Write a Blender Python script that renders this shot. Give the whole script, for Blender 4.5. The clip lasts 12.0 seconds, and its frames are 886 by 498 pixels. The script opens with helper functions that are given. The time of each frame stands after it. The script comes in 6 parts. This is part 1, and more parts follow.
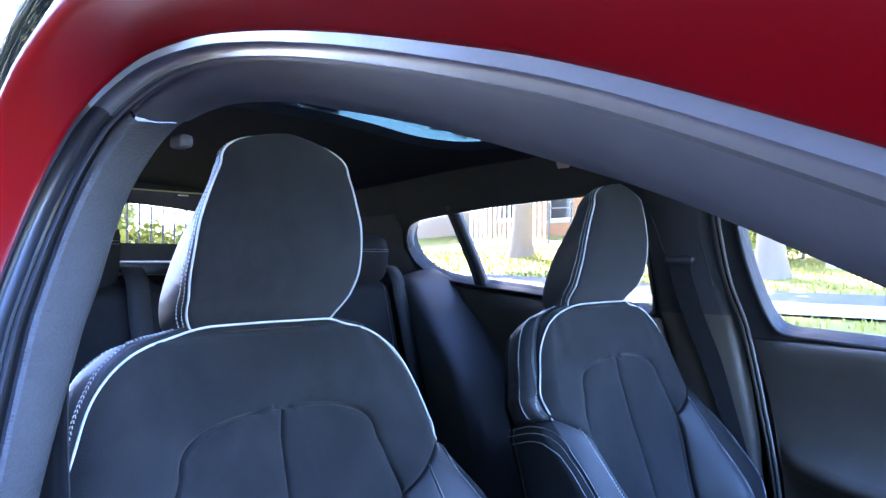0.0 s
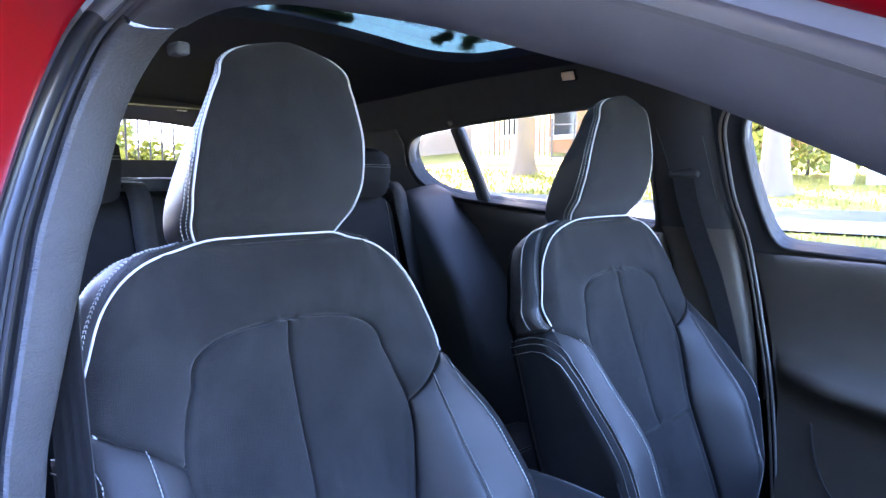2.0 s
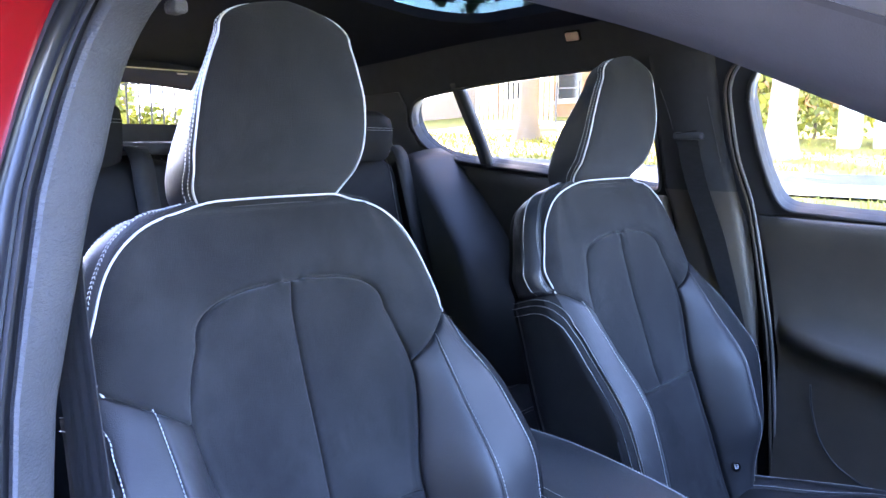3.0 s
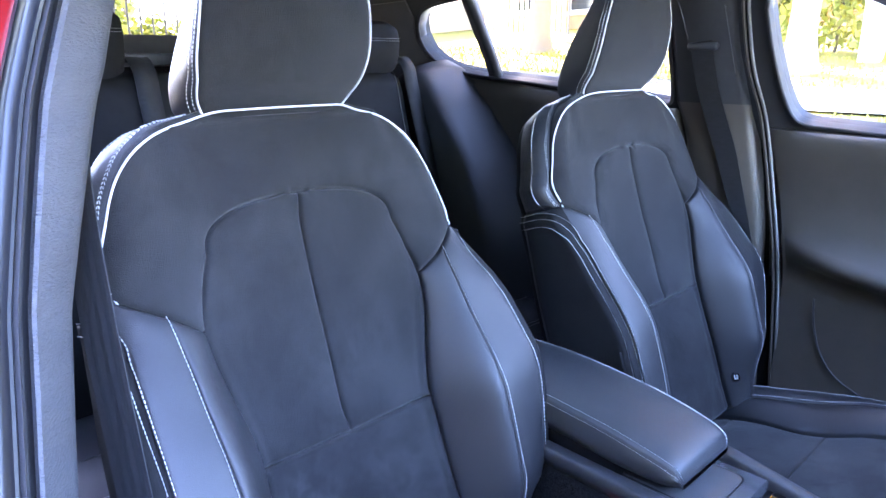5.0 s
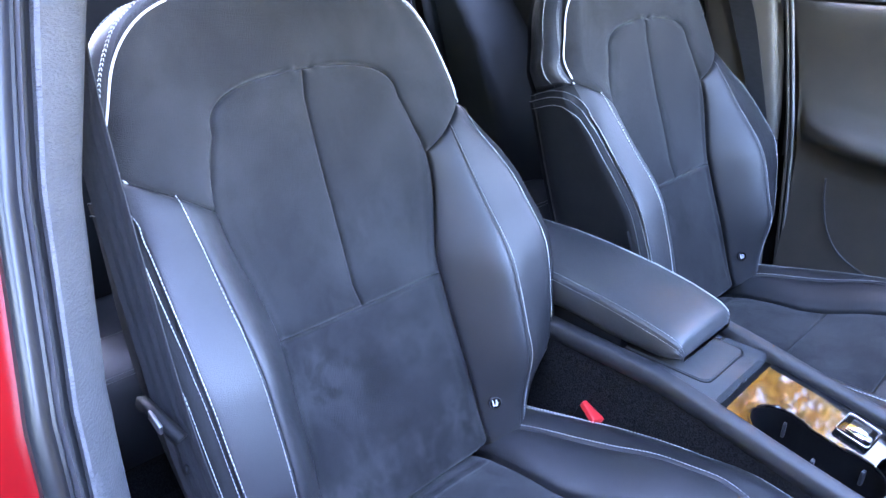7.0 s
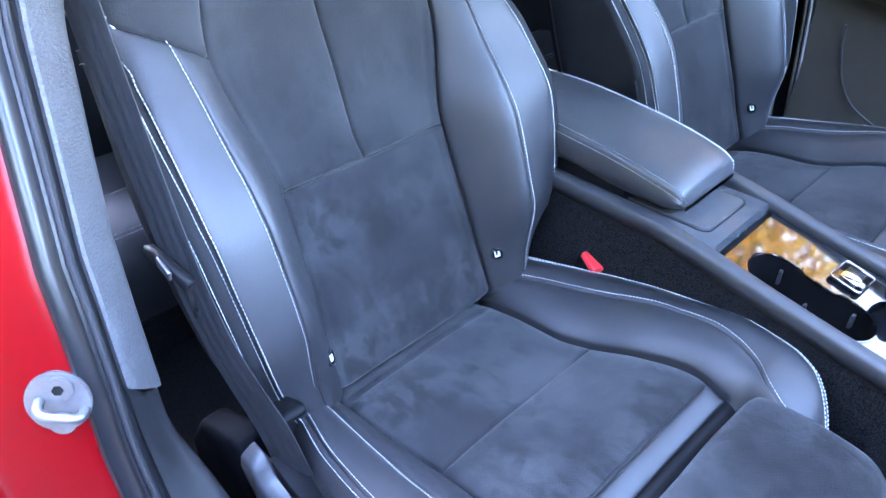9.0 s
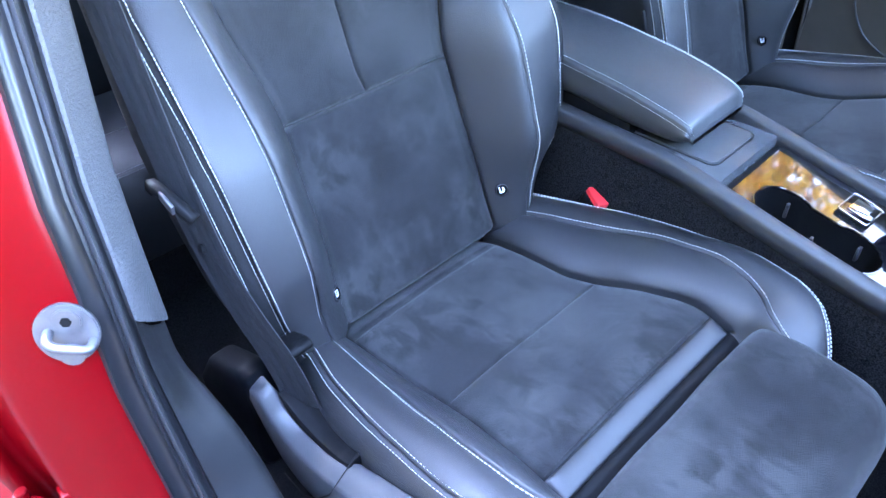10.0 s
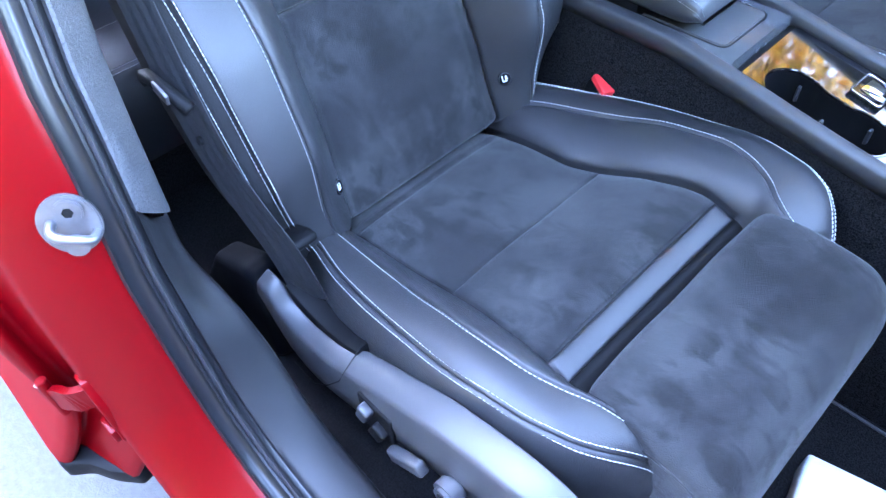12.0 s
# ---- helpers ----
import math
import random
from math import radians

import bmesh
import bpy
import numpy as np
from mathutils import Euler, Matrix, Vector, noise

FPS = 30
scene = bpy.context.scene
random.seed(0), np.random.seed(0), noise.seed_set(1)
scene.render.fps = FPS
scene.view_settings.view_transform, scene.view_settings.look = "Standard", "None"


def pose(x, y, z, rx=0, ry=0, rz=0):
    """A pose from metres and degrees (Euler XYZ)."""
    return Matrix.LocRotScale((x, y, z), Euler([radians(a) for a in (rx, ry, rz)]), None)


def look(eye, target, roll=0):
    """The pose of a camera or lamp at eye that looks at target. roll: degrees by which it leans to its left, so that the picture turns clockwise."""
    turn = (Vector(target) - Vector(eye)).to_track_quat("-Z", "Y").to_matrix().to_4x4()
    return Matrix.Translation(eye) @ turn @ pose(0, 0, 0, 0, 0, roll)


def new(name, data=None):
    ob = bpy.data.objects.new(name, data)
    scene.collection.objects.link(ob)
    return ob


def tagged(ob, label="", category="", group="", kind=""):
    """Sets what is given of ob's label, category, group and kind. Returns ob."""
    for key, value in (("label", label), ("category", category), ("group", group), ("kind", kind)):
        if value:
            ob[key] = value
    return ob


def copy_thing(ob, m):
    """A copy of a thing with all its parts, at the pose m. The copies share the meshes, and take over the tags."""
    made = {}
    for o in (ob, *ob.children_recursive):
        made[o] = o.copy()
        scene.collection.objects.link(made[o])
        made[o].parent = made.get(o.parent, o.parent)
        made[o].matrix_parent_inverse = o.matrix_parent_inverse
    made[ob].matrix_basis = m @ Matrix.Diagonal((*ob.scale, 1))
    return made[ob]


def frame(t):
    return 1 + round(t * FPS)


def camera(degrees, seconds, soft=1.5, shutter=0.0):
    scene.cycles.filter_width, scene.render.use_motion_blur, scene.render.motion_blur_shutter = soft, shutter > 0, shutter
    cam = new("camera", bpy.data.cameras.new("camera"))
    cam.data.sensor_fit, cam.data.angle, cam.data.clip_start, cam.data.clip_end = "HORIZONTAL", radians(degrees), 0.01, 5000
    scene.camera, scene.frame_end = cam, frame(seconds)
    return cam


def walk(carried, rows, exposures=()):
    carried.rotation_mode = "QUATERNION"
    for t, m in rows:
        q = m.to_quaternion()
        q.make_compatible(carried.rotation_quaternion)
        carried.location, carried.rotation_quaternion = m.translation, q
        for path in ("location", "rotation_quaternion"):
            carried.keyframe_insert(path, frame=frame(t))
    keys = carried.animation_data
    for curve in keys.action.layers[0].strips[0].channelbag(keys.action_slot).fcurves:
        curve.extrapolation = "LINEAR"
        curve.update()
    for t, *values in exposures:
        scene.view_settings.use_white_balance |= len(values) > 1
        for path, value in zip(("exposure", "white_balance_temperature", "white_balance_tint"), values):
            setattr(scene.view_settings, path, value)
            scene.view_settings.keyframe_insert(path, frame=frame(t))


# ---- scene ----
cam = camera(64.20, 12.0)
# seconds, x, y, z, yaw, pitch, roll
ROWS = [
    (0.0, 0.6362, -0.8535, 1.3004, 43.9906, 0.7459, -0.4505),
    (0.5, 0.6364, -0.8528, 1.2996, 44.0662, -0.9728, -0.3449),
    (1.0, 0.6367, -0.8534, 1.2975, 44.1043, -2.6528, -0.3408),
    (1.5, 0.6363, -0.8538, 1.2952, 44.1434, -4.3140, -0.3225),
    (2.0, 0.6346, -0.8546, 1.2935, 44.1287, -5.8900, -0.2663),
    (2.5, 0.6357, -0.8546, 1.2914, 44.2237, -7.2964, -0.1794),
    (4.5, 0.6420, -0.8549, 1.2815, 44.9787, -13.4198, -0.0834),
    (5.0, 0.6413, -0.8555, 1.2818, 45.0910, -15.3608, -0.1191),
    (5.5, 0.6407, -0.8556, 1.2797, 45.2908, -17.3982, -0.1066),
    (6.0, 0.6401, -0.8554, 1.2792, 45.4506, -19.6307, 0.0486),
    (6.5, 0.6399, -0.8554, 1.2782, 45.5532, -21.9609, 0.1851),
    (7.0, 0.6428, -0.8559, 1.2754, 45.6752, -24.7396, 0.3690),
    (9.0, 0.6489, -0.8564, 1.2609, 45.8403, -35.8287, 0.9234),
    (9.5, 0.6474, -0.8585, 1.2540, 45.7384, -38.2590, 1.1427),
    (10.0, 0.6498, -0.8603, 1.2484, 45.7629, -40.3028, 1.4045),
    (10.5, 0.6524, -0.8612, 1.2440, 45.6694, -42.4693, 1.6671),
    (11.0, 0.6548, -0.8619, 1.2398, 45.6385, -44.6501, 2.0762),
    (11.5, 0.6558, -0.8621, 1.2390, 45.5019, -46.4920, 2.4121),
    (12.0, 0.6571, -0.8636, 1.2346, 45.3605, -48.1333, 2.4656),
]
walk(cam, [(t, pose(x, y, z, 90 + pitch, roll, yaw)) for t, x, y, z, yaw, pitch, roll in ROWS], [(0.0, 5.55, 4950, 29), (2.5, 5.95, 5650, 32), (5.5, 6.5, 6000, 33), (7.0, 6.8, 6250, 31), (9.5, 7.06, 6250, 22), (12.0, 6.95, 6200, 20)])
# ---- light ----
world = bpy.data.worlds.new("sky")
scene.world = world
world.use_nodes = True
wn = world.node_tree.nodes
sky = wn.new("ShaderNodeTexSky")
sky.sky_type, sky.sun_disc = "NISHITA", False
SUN_UP, SUN_AZ = 45.0, -59.0  # degrees above the horizon, and from +y towards +x
sky.sun_elevation, sky.sun_rotation = radians(SUN_UP), radians(SUN_AZ)
wn["Background"].inputs["Strength"].default_value = 0.15
world.node_tree.links.new(sky.outputs[0], wn["Background"].inputs[0])
sun = new("sun", bpy.data.lights.new("sun", "SUN"))
sun.data.energy, sun.data.angle, sun.data.color = 5.0, radians(0.5), (1, 0.87, 0.68)
SUN_WAY = Vector((math.sin(radians(SUN_AZ)) * math.cos(radians(SUN_UP)), math.cos(radians(SUN_AZ)) * math.cos(radians(SUN_UP)), math.sin(radians(SUN_UP))))
sun.matrix_world = look(SUN_WAY, (0, 0, 0))

# ---- materials ----
def material(name, color, rough=0.5, metal=0.0, second=None, scale=8.0, mix=0.5, grain=0.0, grain_scale=400.0, rough_var=0.0, coat=0.0, sheen=0.0, random_tone=0.0, detail=6.0, alpha_stretch=(1, 1, 1), spec=0.5):
    """A surface with large stains between two colours, fine relief and uneven gloss."""
    m = bpy.data.materials.new(name)
    m.use_nodes = True
    nt = m.node_tree
    n, li = nt.nodes, nt.links
    b = n["Principled BSDF"]
    b.inputs["Roughness"].default_value, b.inputs["Metallic"].default_value = rough, metal
    b.inputs["Specular IOR Level"].default_value = spec
    b.inputs["Coat Weight"].default_value, b.inputs["Coat Roughness"].default_value = coat, 0.04
    b.inputs["Sheen Weight"].default_value, b.inputs["Sheen Roughness"].default_value = sheen, 0.45
    tc = n.new("ShaderNodeTexCoord")
    mp = n.new("ShaderNodeMapping")
    mp.inputs["Scale"].default_value = alpha_stretch
    li.new(tc.outputs["Object"], mp.inputs[0])
    stain = n.new("ShaderNodeTexNoise")
    stain.inputs["Scale"].default_value, stain.inputs["Detail"].default_value, stain.inputs["Roughness"].default_value = scale, detail, 0.6
    li.new(mp.outputs[0], stain.inputs["Vector"])
    ramp = n.new("ShaderNodeMapRange")
    ramp.inputs["From Min"].default_value, ramp.inputs["From Max"].default_value = 0.5 - mix * 0.4, 0.5 + mix * 0.4
    li.new(stain.outputs["Fac"], ramp.inputs["Value"])
    cm = n.new("ShaderNodeMix")
    cm.data_type = "RGBA"
    second = second or tuple(c * 0.8 for c in color)
    cm.inputs["A"].default_value, cm.inputs["B"].default_value = (*color, 1), (*second, 1)
    li.new(ramp.outputs[0], cm.inputs["Factor"])
    out = cm.outputs["Result"]
    if random_tone:
        info = n.new("ShaderNodeObjectInfo")
        hsv = n.new("ShaderNodeHueSaturation")
        mr = n.new("ShaderNodeMapRange")
        mr.inputs["To Min"].default_value, mr.inputs["To Max"].default_value = 1 - random_tone, 1 + random_tone
        li.new(info.outputs["Random"], mr.inputs["Value"])
        li.new(mr.outputs[0], hsv.inputs["Value"])
        li.new(out, hsv.inputs["Color"])
        out = hsv.outputs[0]
    li.new(out, b.inputs["Base Color"])
    if rough_var:
        rv = n.new("ShaderNodeMapRange")
        rv.inputs["To Min"].default_value, rv.inputs["To Max"].default_value = rough - rough_var, rough + rough_var
        li.new(stain.outputs["Fac"], rv.inputs["Value"])
        li.new(rv.outputs[0], b.inputs["Roughness"])
    if grain:
        fine = n.new("ShaderNodeTexNoise")
        fine.inputs["Scale"].default_value, fine.inputs["Detail"].default_value = grain_scale, 3
        li.new(mp.outputs[0], fine.inputs["Vector"])
        bump = n.new("ShaderNodeBump")
        bump.inputs["Strength"].default_value, bump.inputs["Distance"].default_value = grain, 0.001
        li.new(fine.outputs["Fac"], bump.inputs["Height"])
        li.new(bump.outputs[0], b.inputs["Normal"])
    return m


SUEDE = material("suede", (0.0135, 0.0135, 0.0145), 0.95, second=(0.022, 0.022, 0.0235), scale=9, mix=0.7, detail=8.0, grain=0.9, grain_scale=800, sheen=0.12, spec=0.12)


def brush_nap(m):
    """Brushed nap: dark and pale strokes where hands and clothes have passed, most on the worn seat and lower back."""
    n, li = m.node_tree.nodes, m.node_tree.links
    b = n["Principled BSDF"]
    src = b.inputs["Base Color"].links[0].from_socket
    co = n["Mapping"].outputs[0]

    def noise(scale, detail, twist, lo, hi, to, stretch=None, turn=0.0):
        t, r = n.new("ShaderNodeTexNoise"), n.new("ShaderNodeMapRange")
        t.inputs["Scale"].default_value, t.inputs["Detail"].default_value, t.inputs["Distortion"].default_value = scale, detail, twist
        r.inputs["From Min"].default_value, r.inputs["From Max"].default_value, r.inputs["To Max"].default_value = lo, hi, to
        if stretch:
            mp = n.new("ShaderNodeMapping")
            mp.inputs["Scale"].default_value, mp.inputs["Rotation"].default_value = stretch, (0, 0, turn)
            li.new(co, mp.inputs[0])
            li.new(mp.outputs[0], t.inputs["Vector"])
        else:
            li.new(co, t.inputs["Vector"])
        li.new(t.outputs["Fac"], r.inputs["Value"])
        return r.outputs[0]

    def times(a, c):
        q = n.new("ShaderNodeMath")
        q.operation = "MULTIPLY"
        li.new(a, q.inputs[0])
        li.new(c, q.inputs[1])
        return q.outputs[0]

    def over(base, colour, amount):
        q = n.new("ShaderNodeMix")
        q.data_type = "RGBA"
        q.inputs["B"].default_value = (*colour, 1)
        li.new(base, q.inputs["A"])
        li.new(amount, q.inputs["Factor"])
        return q.outputs["Result"]

    sep, worn = n.new("ShaderNodeSeparateXYZ"), n.new("ShaderNodeMapRange")
    li.new(n["Texture Coordinate"].outputs["Object"], sep.inputs[0])
    li.new(sep.outputs["Z"], worn.inputs["Value"])
    worn.inputs["From Min"].default_value, worn.inputs["From Max"].default_value = 0.70, 0.95
    worn.inputs["To Min"].default_value, worn.inputs["To Max"].default_value = 1.0, 0.30
    where = noise(6.0, 2.0, 0.3, 0.41, 0.57, 1.0)
    dark = times(times(noise(24.0, 9.0, 0.45, 0.49, 0.61, 0.70), where), worn.outputs[0])
    stroke = times(times(noise(17.0, 8.0, 0.4, 0.53, 0.62, 0.80, (1.0, 2.2, 1.4), 0.6), where), worn.outputs[0])
    pale = times(noise(9.0, 9.0, 0.4, 0.42, 0.66, 0.55), worn.outputs[0])
    out = over(src, (0.052, 0.053, 0.053), pale)
    out = over(out, (0.0090, 0.0090, 0.0095), dark)
    out = over(out, (0.012, 0.012, 0.0125), stroke)
    li.new(out, b.inputs["Base Color"])


brush_nap(SUEDE)
LEATHER = material("leather", (0.023, 0.023, 0.025), 0.42, second=(0.019, 0.019, 0.0205), scale=9, grain=0.5, grain_scale=900, rough_var=0.06, spec=0.52)
# leather lightened to carry the windscreen's reflection on the armrest
ARM_LEATHER_LIT = material("arm_leather_lit", (0.040, 0.040, 0.041), 0.38, second=(0.034, 0.034, 0.035), scale=9, grain=0.4, grain_scale=1000, rough_var=0.05, spec=0.6)
SIDE_CLOTH = material("seat_side_cloth", (0.010, 0.010, 0.011), 0.75, second=(0.007, 0.007, 0.0075), scale=30, grain=0.6, grain_scale=1300, spec=0.2)
PIPING = material("piping", (0.62, 0.62, 0.63), 0.5, second=(0.50, 0.50, 0.51), scale=60)
THREAD = material("thread", (0.54, 0.54, 0.52), 0.7, second=(0.44, 0.44, 0.43), scale=200)
PLASTIC = material("plastic", (0.032, 0.032, 0.034), 0.46, second=(0.025, 0.025, 0.027), scale=20, grain=0.25, grain_scale=1200, rough_var=0.05)
TRIM = material("pillar_trim", (0.056, 0.056, 0.060), 0.62, second=(0.046, 0.046, 0.050), scale=15, spec=0.4, grain=1.6, grain_scale=260, rough_var=0.05, alpha_stretch=(1, 1, 1.8))
SILL = material("sill_plastic", (0.011, 0.011, 0.0125), 0.45, second=(0.009, 0.009, 0.010), scale=20, grain=0.5, grain_scale=1500, rough_var=0.05, spec=0.35)
# charcoal plastic tinted brown and lighter for the warm glare on the far side
SUNWARM_PLASTIC = material("sunwarm_plastic", (0.078, 0.066, 0.053), 0.45, second=(0.062, 0.053, 0.043), scale=12, grain=0.3, grain_scale=900, rough_var=0.05)
# grey raised in place of the bright sky mirrored on the tray
TRAY_LIT = material("tray_plastic_lit", (0.080, 0.080, 0.082), 0.26, second=(0.068, 0.068, 0.070), scale=30, grain=0.1, grain_scale=2000, rough_var=0.04, spec=0.7)
PALE_WELT = material("pale_welt", (0.22, 0.21, 0.20), 0.5, second=(0.18, 0.17, 0.16), scale=40)
SATIN = material("satin_plastic", (0.042, 0.042, 0.045), 0.40, second=(0.036, 0.036, 0.039), scale=14, grain=0.15, grain_scale=1800, rough_var=0.05, spec=0.5)
BLACK = material("gloss_black", (0.006, 0.006, 0.007), 0.04, second=(0.005, 0.005, 0.006), scale=5, coat=0.6)
DARK = material("dark_plastic", (0.005, 0.005, 0.0055), 0.55, second=(0.004, 0.004, 0.0045), scale=20, grain=0.3, grain_scale=900, spec=0.12)
RUBBER = material("rubber", (0.022, 0.022, 0.025), 0.55, second=(0.03, 0.03, 0.033), scale=30, grain=0.2)
RAIL = material("rail_plastic", (0.0030, 0.0045, 0.0070), 0.6, second=(0.0025, 0.0035, 0.0055), scale=20, grain=0.2, grain_scale=900, spec=0.1)
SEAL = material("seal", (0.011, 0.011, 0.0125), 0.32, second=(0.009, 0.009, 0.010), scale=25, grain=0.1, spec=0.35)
# the seal's rubber again, with the daylight along the roof put into its grey
SEAL_LIT = material("roof_seal_lit", (0.085, 0.085, 0.095), 0.30, second=(0.074, 0.074, 0.083), scale=25, grain=0.1)
CARPET = material("carpet", (0.002, 0.002, 0.0025), 1.0, second=(0.019, 0.019, 0.020), scale=480, mix=0.35, grain=1.0, grain_scale=900, spec=0.05, detail=3.0)
# edge lining brightened to stand for the glow along the near roof
EDGE_LINER_LIT = material("lining_edge_lit", (0.070, 0.070, 0.076), 0.6, second=(0.058, 0.058, 0.063), scale=30, grain=0.2, grain_scale=1600, spec=0.3)
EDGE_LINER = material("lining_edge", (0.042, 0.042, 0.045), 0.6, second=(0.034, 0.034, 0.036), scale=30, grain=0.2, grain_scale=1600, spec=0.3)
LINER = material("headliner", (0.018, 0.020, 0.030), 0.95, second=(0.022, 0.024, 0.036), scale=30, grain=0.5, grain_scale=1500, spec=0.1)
WEBBING = material("webbing", (0.024, 0.024, 0.026), 0.5, second=(0.019, 0.019, 0.020), scale=60, grain=0.4, grain_scale=900, alpha_stretch=(1, 1, 3), spec=0.15)
RED_PAINT = material("red_paint", (0.125, 0.0003, 0.0018), 0.5, second=(0.112, 0.0003, 0.0016), scale=3, coat=0.28, spec=0.0)
RED_PAINT.node_tree.nodes["Principled BSDF"].inputs["Coat Roughness"].default_value = 0.28
METAL = material("zinc_metal", (0.15, 0.15, 0.16), 0.42, metal=0.85, second=(0.20, 0.20, 0.21), scale=60, grain=0.15, rough_var=0.08)
CHROME = material("chrome", (0.75, 0.75, 0.76), 0.12, metal=1.0, second=(0.65, 0.65, 0.66), scale=40)
BUCKLE_RED = material("buckle_red", (0.75, 0.03, 0.035), 0.4, second=(0.7, 0.025, 0.03), scale=50)
WHITE = material("white_plastic", (0.8, 0.8, 0.79), 0.45, second=(0.76, 0.76, 0.76), scale=20)


def glass(name, tint, gloss=0.02, ior=1.45):
    """A pane: what lies behind shows through, tinted, under a sharp reflection."""
    m = bpy.data.materials.new(name)
    m.use_nodes = True
    n, li = m.node_tree.nodes, m.node_tree.links
    n.remove(n["Principled BSDF"])
    tr, gl, mx, fr = n.new("ShaderNodeBsdfTransparent"), n.new("ShaderNodeBsdfGlossy"), n.new("ShaderNodeMixShader"), n.new("ShaderNodeFresnel")
    tr.inputs["Color"].default_value, gl.inputs["Roughness"].default_value, fr.inputs["IOR"].default_value = (*tint, 1), gloss, ior
    li.new(fr.outputs[0], mx.inputs[0])
    li.new(tr.outputs[0], mx.inputs[1])
    li.new(gl.outputs[0], mx.inputs[2])
    li.new(mx.outputs[0], n["Material Output"].inputs["Surface"])
    return m


CLEAR = glass("clear_glass", (0.38, 0.38, 0.355))
WINDSCREEN = glass("windscreen_glass", (0.48, 0.52, 0.51))
PRIVACY = glass("privacy_glass", (0.26, 0.26, 0.245))
ROOF_GLASS = glass("roof_glass", (0.0055, 0.0098, 0.0096), 0.02, 1.2)
ASPHALT = material("asphalt", (0.066, 0.066, 0.066), 0.92, second=(0.036, 0.036, 0.037), scale=90, mix=0.8, grain=1.0, grain_scale=260)
CONCRETE = material("concrete", (0.55, 0.53, 0.48), 0.9, second=(0.45, 0.43, 0.39), scale=3, grain=0.5, grain_scale=60)
GREY_PATH = material("grey_path", (0.16, 0.16, 0.17), 0.9, second=(0.12, 0.12, 0.125), scale=3, grain=0.5, grain_scale=120)
GRASS_SOIL = material("lawn", (0.40, 0.33, 0.055), 0.95, second=(0.22, 0.23, 0.04), scale=1.2, mix=0.9, grain=1.0, grain_scale=40)
BLADE = material("grass_blade", (0.33, 0.32, 0.05), 0.7, second=(0.42, 0.36, 0.06), scale=1.5, mix=0.9)
BRICK_WALL = material("tan_brick", (0.46, 0.27, 0.14), 0.85, second=(0.38, 0.21, 0.11), scale=2.5, grain=0.5, grain_scale=40, random_tone=0.12)
RENDER_WALL = material("cream_render", (0.55, 0.47, 0.38), 0.9, second=(0.48, 0.41, 0.33), scale=1.5, grain=0.4, grain_scale=30)
ROOF_TILE = material("roof_tile", (0.16, 0.10, 0.08), 0.8, second=(0.11, 0.07, 0.06), scale=5, random_tone=0.15)
WINDOW_DARK = material("house_window", (0.03, 0.035, 0.04), 0.08, second=(0.05, 0.055, 0.06), scale=1, coat=0.4)
PAINT_WHITE = material("white_paint", (0.78, 0.77, 0.74), 0.5, second=(0.68, 0.67, 0.64), scale=4, grain=0.2, grain_scale=80)
IRON = material("black_iron", (0.03, 0.03, 0.032), 0.5, second=(0.045, 0.04, 0.038), scale=12, grain=0.3)
BARK = material("bark", (0.30, 0.25, 0.20), 0.9, second=(0.20, 0.165, 0.13), scale=6, mix=0.8, grain=1.0, grain_scale=40, alpha_stretch=(1, 1, 0.25))
LEAF_DARK = material("dark_leaf", (0.035, 0.055, 0.02), 0.5, second=(0.06, 0.075, 0.025), scale=3, mix=0.9)
GOLD_LEAF = material("golden_leaf", (0.68, 0.40, 0.05), 0.6, second=(0.52, 0.33, 0.05), scale=2, mix=0.9)
HEDGE = material("hedge_leaf", (0.22, 0.26, 0.04), 0.55, second=(0.32, 0.32, 0.07), scale=2, mix=0.9)

# ---- building helpers ----
def spline(xs, ys, x):
    """Monotone cubic through the knots."""
    xs, ys, x = np.asarray(xs, float), np.asarray(ys, float), np.asarray(x, float)
    dx, dy = np.diff(xs), np.diff(ys)
    sl = dy / dx
    m = np.concatenate([[sl[0]], np.where(sl[:-1] * sl[1:] > 0, 2 * sl[:-1] * sl[1:] / np.where(sl[:-1] + sl[1:] == 0, 1, sl[:-1] + sl[1:]), 0), [sl[-1]]])
    k = np.clip(np.searchsorted(xs, x) - 1, 0, len(dx) - 1)
    t = np.clip((x - xs[k]) / dx[k], 0, 1)
    return (2 * t**3 - 3 * t**2 + 1) * ys[k] + (t**3 - 2 * t**2 + t) * dx[k] * m[k] + (3 * t**2 - 2 * t**3) * ys[k + 1] + (t**3 - t**2) * dx[k] * m[k + 1]


def smooth_line(points, n):
    """n points on a Catmull-Rom curve through the given ones."""
    p = np.asarray(points, float)
    p = np.vstack([2 * p[0] - p[1], p, 2 * p[-1] - p[-2]])
    t = np.linspace(0, len(p) - 3 - 1e-9, n)
    i = t.astype(int)
    f = (t - i)[:, None]
    a, b, c, d = p[i], p[i + 1], p[i + 2], p[i + 3]
    return 0.5 * (2 * b + (c - a) * f + (2 * a - 5 * b + 4 * c - d) * f**2 + (3 * b - a - 3 * c + d) * f**3)


def resample(line, step=None, n=None):
    line = np.asarray(line, float)
    s = np.concatenate([[0], np.cumsum(np.linalg.norm(np.diff(line, axis=0), axis=1))])
    n = n or max(2, int(round(s[-1] / step)) + 1)
    q = np.linspace(0, s[-1], n)
    return np.stack([np.interp(q, s, line[:, k]) for k in range(3)], 1)


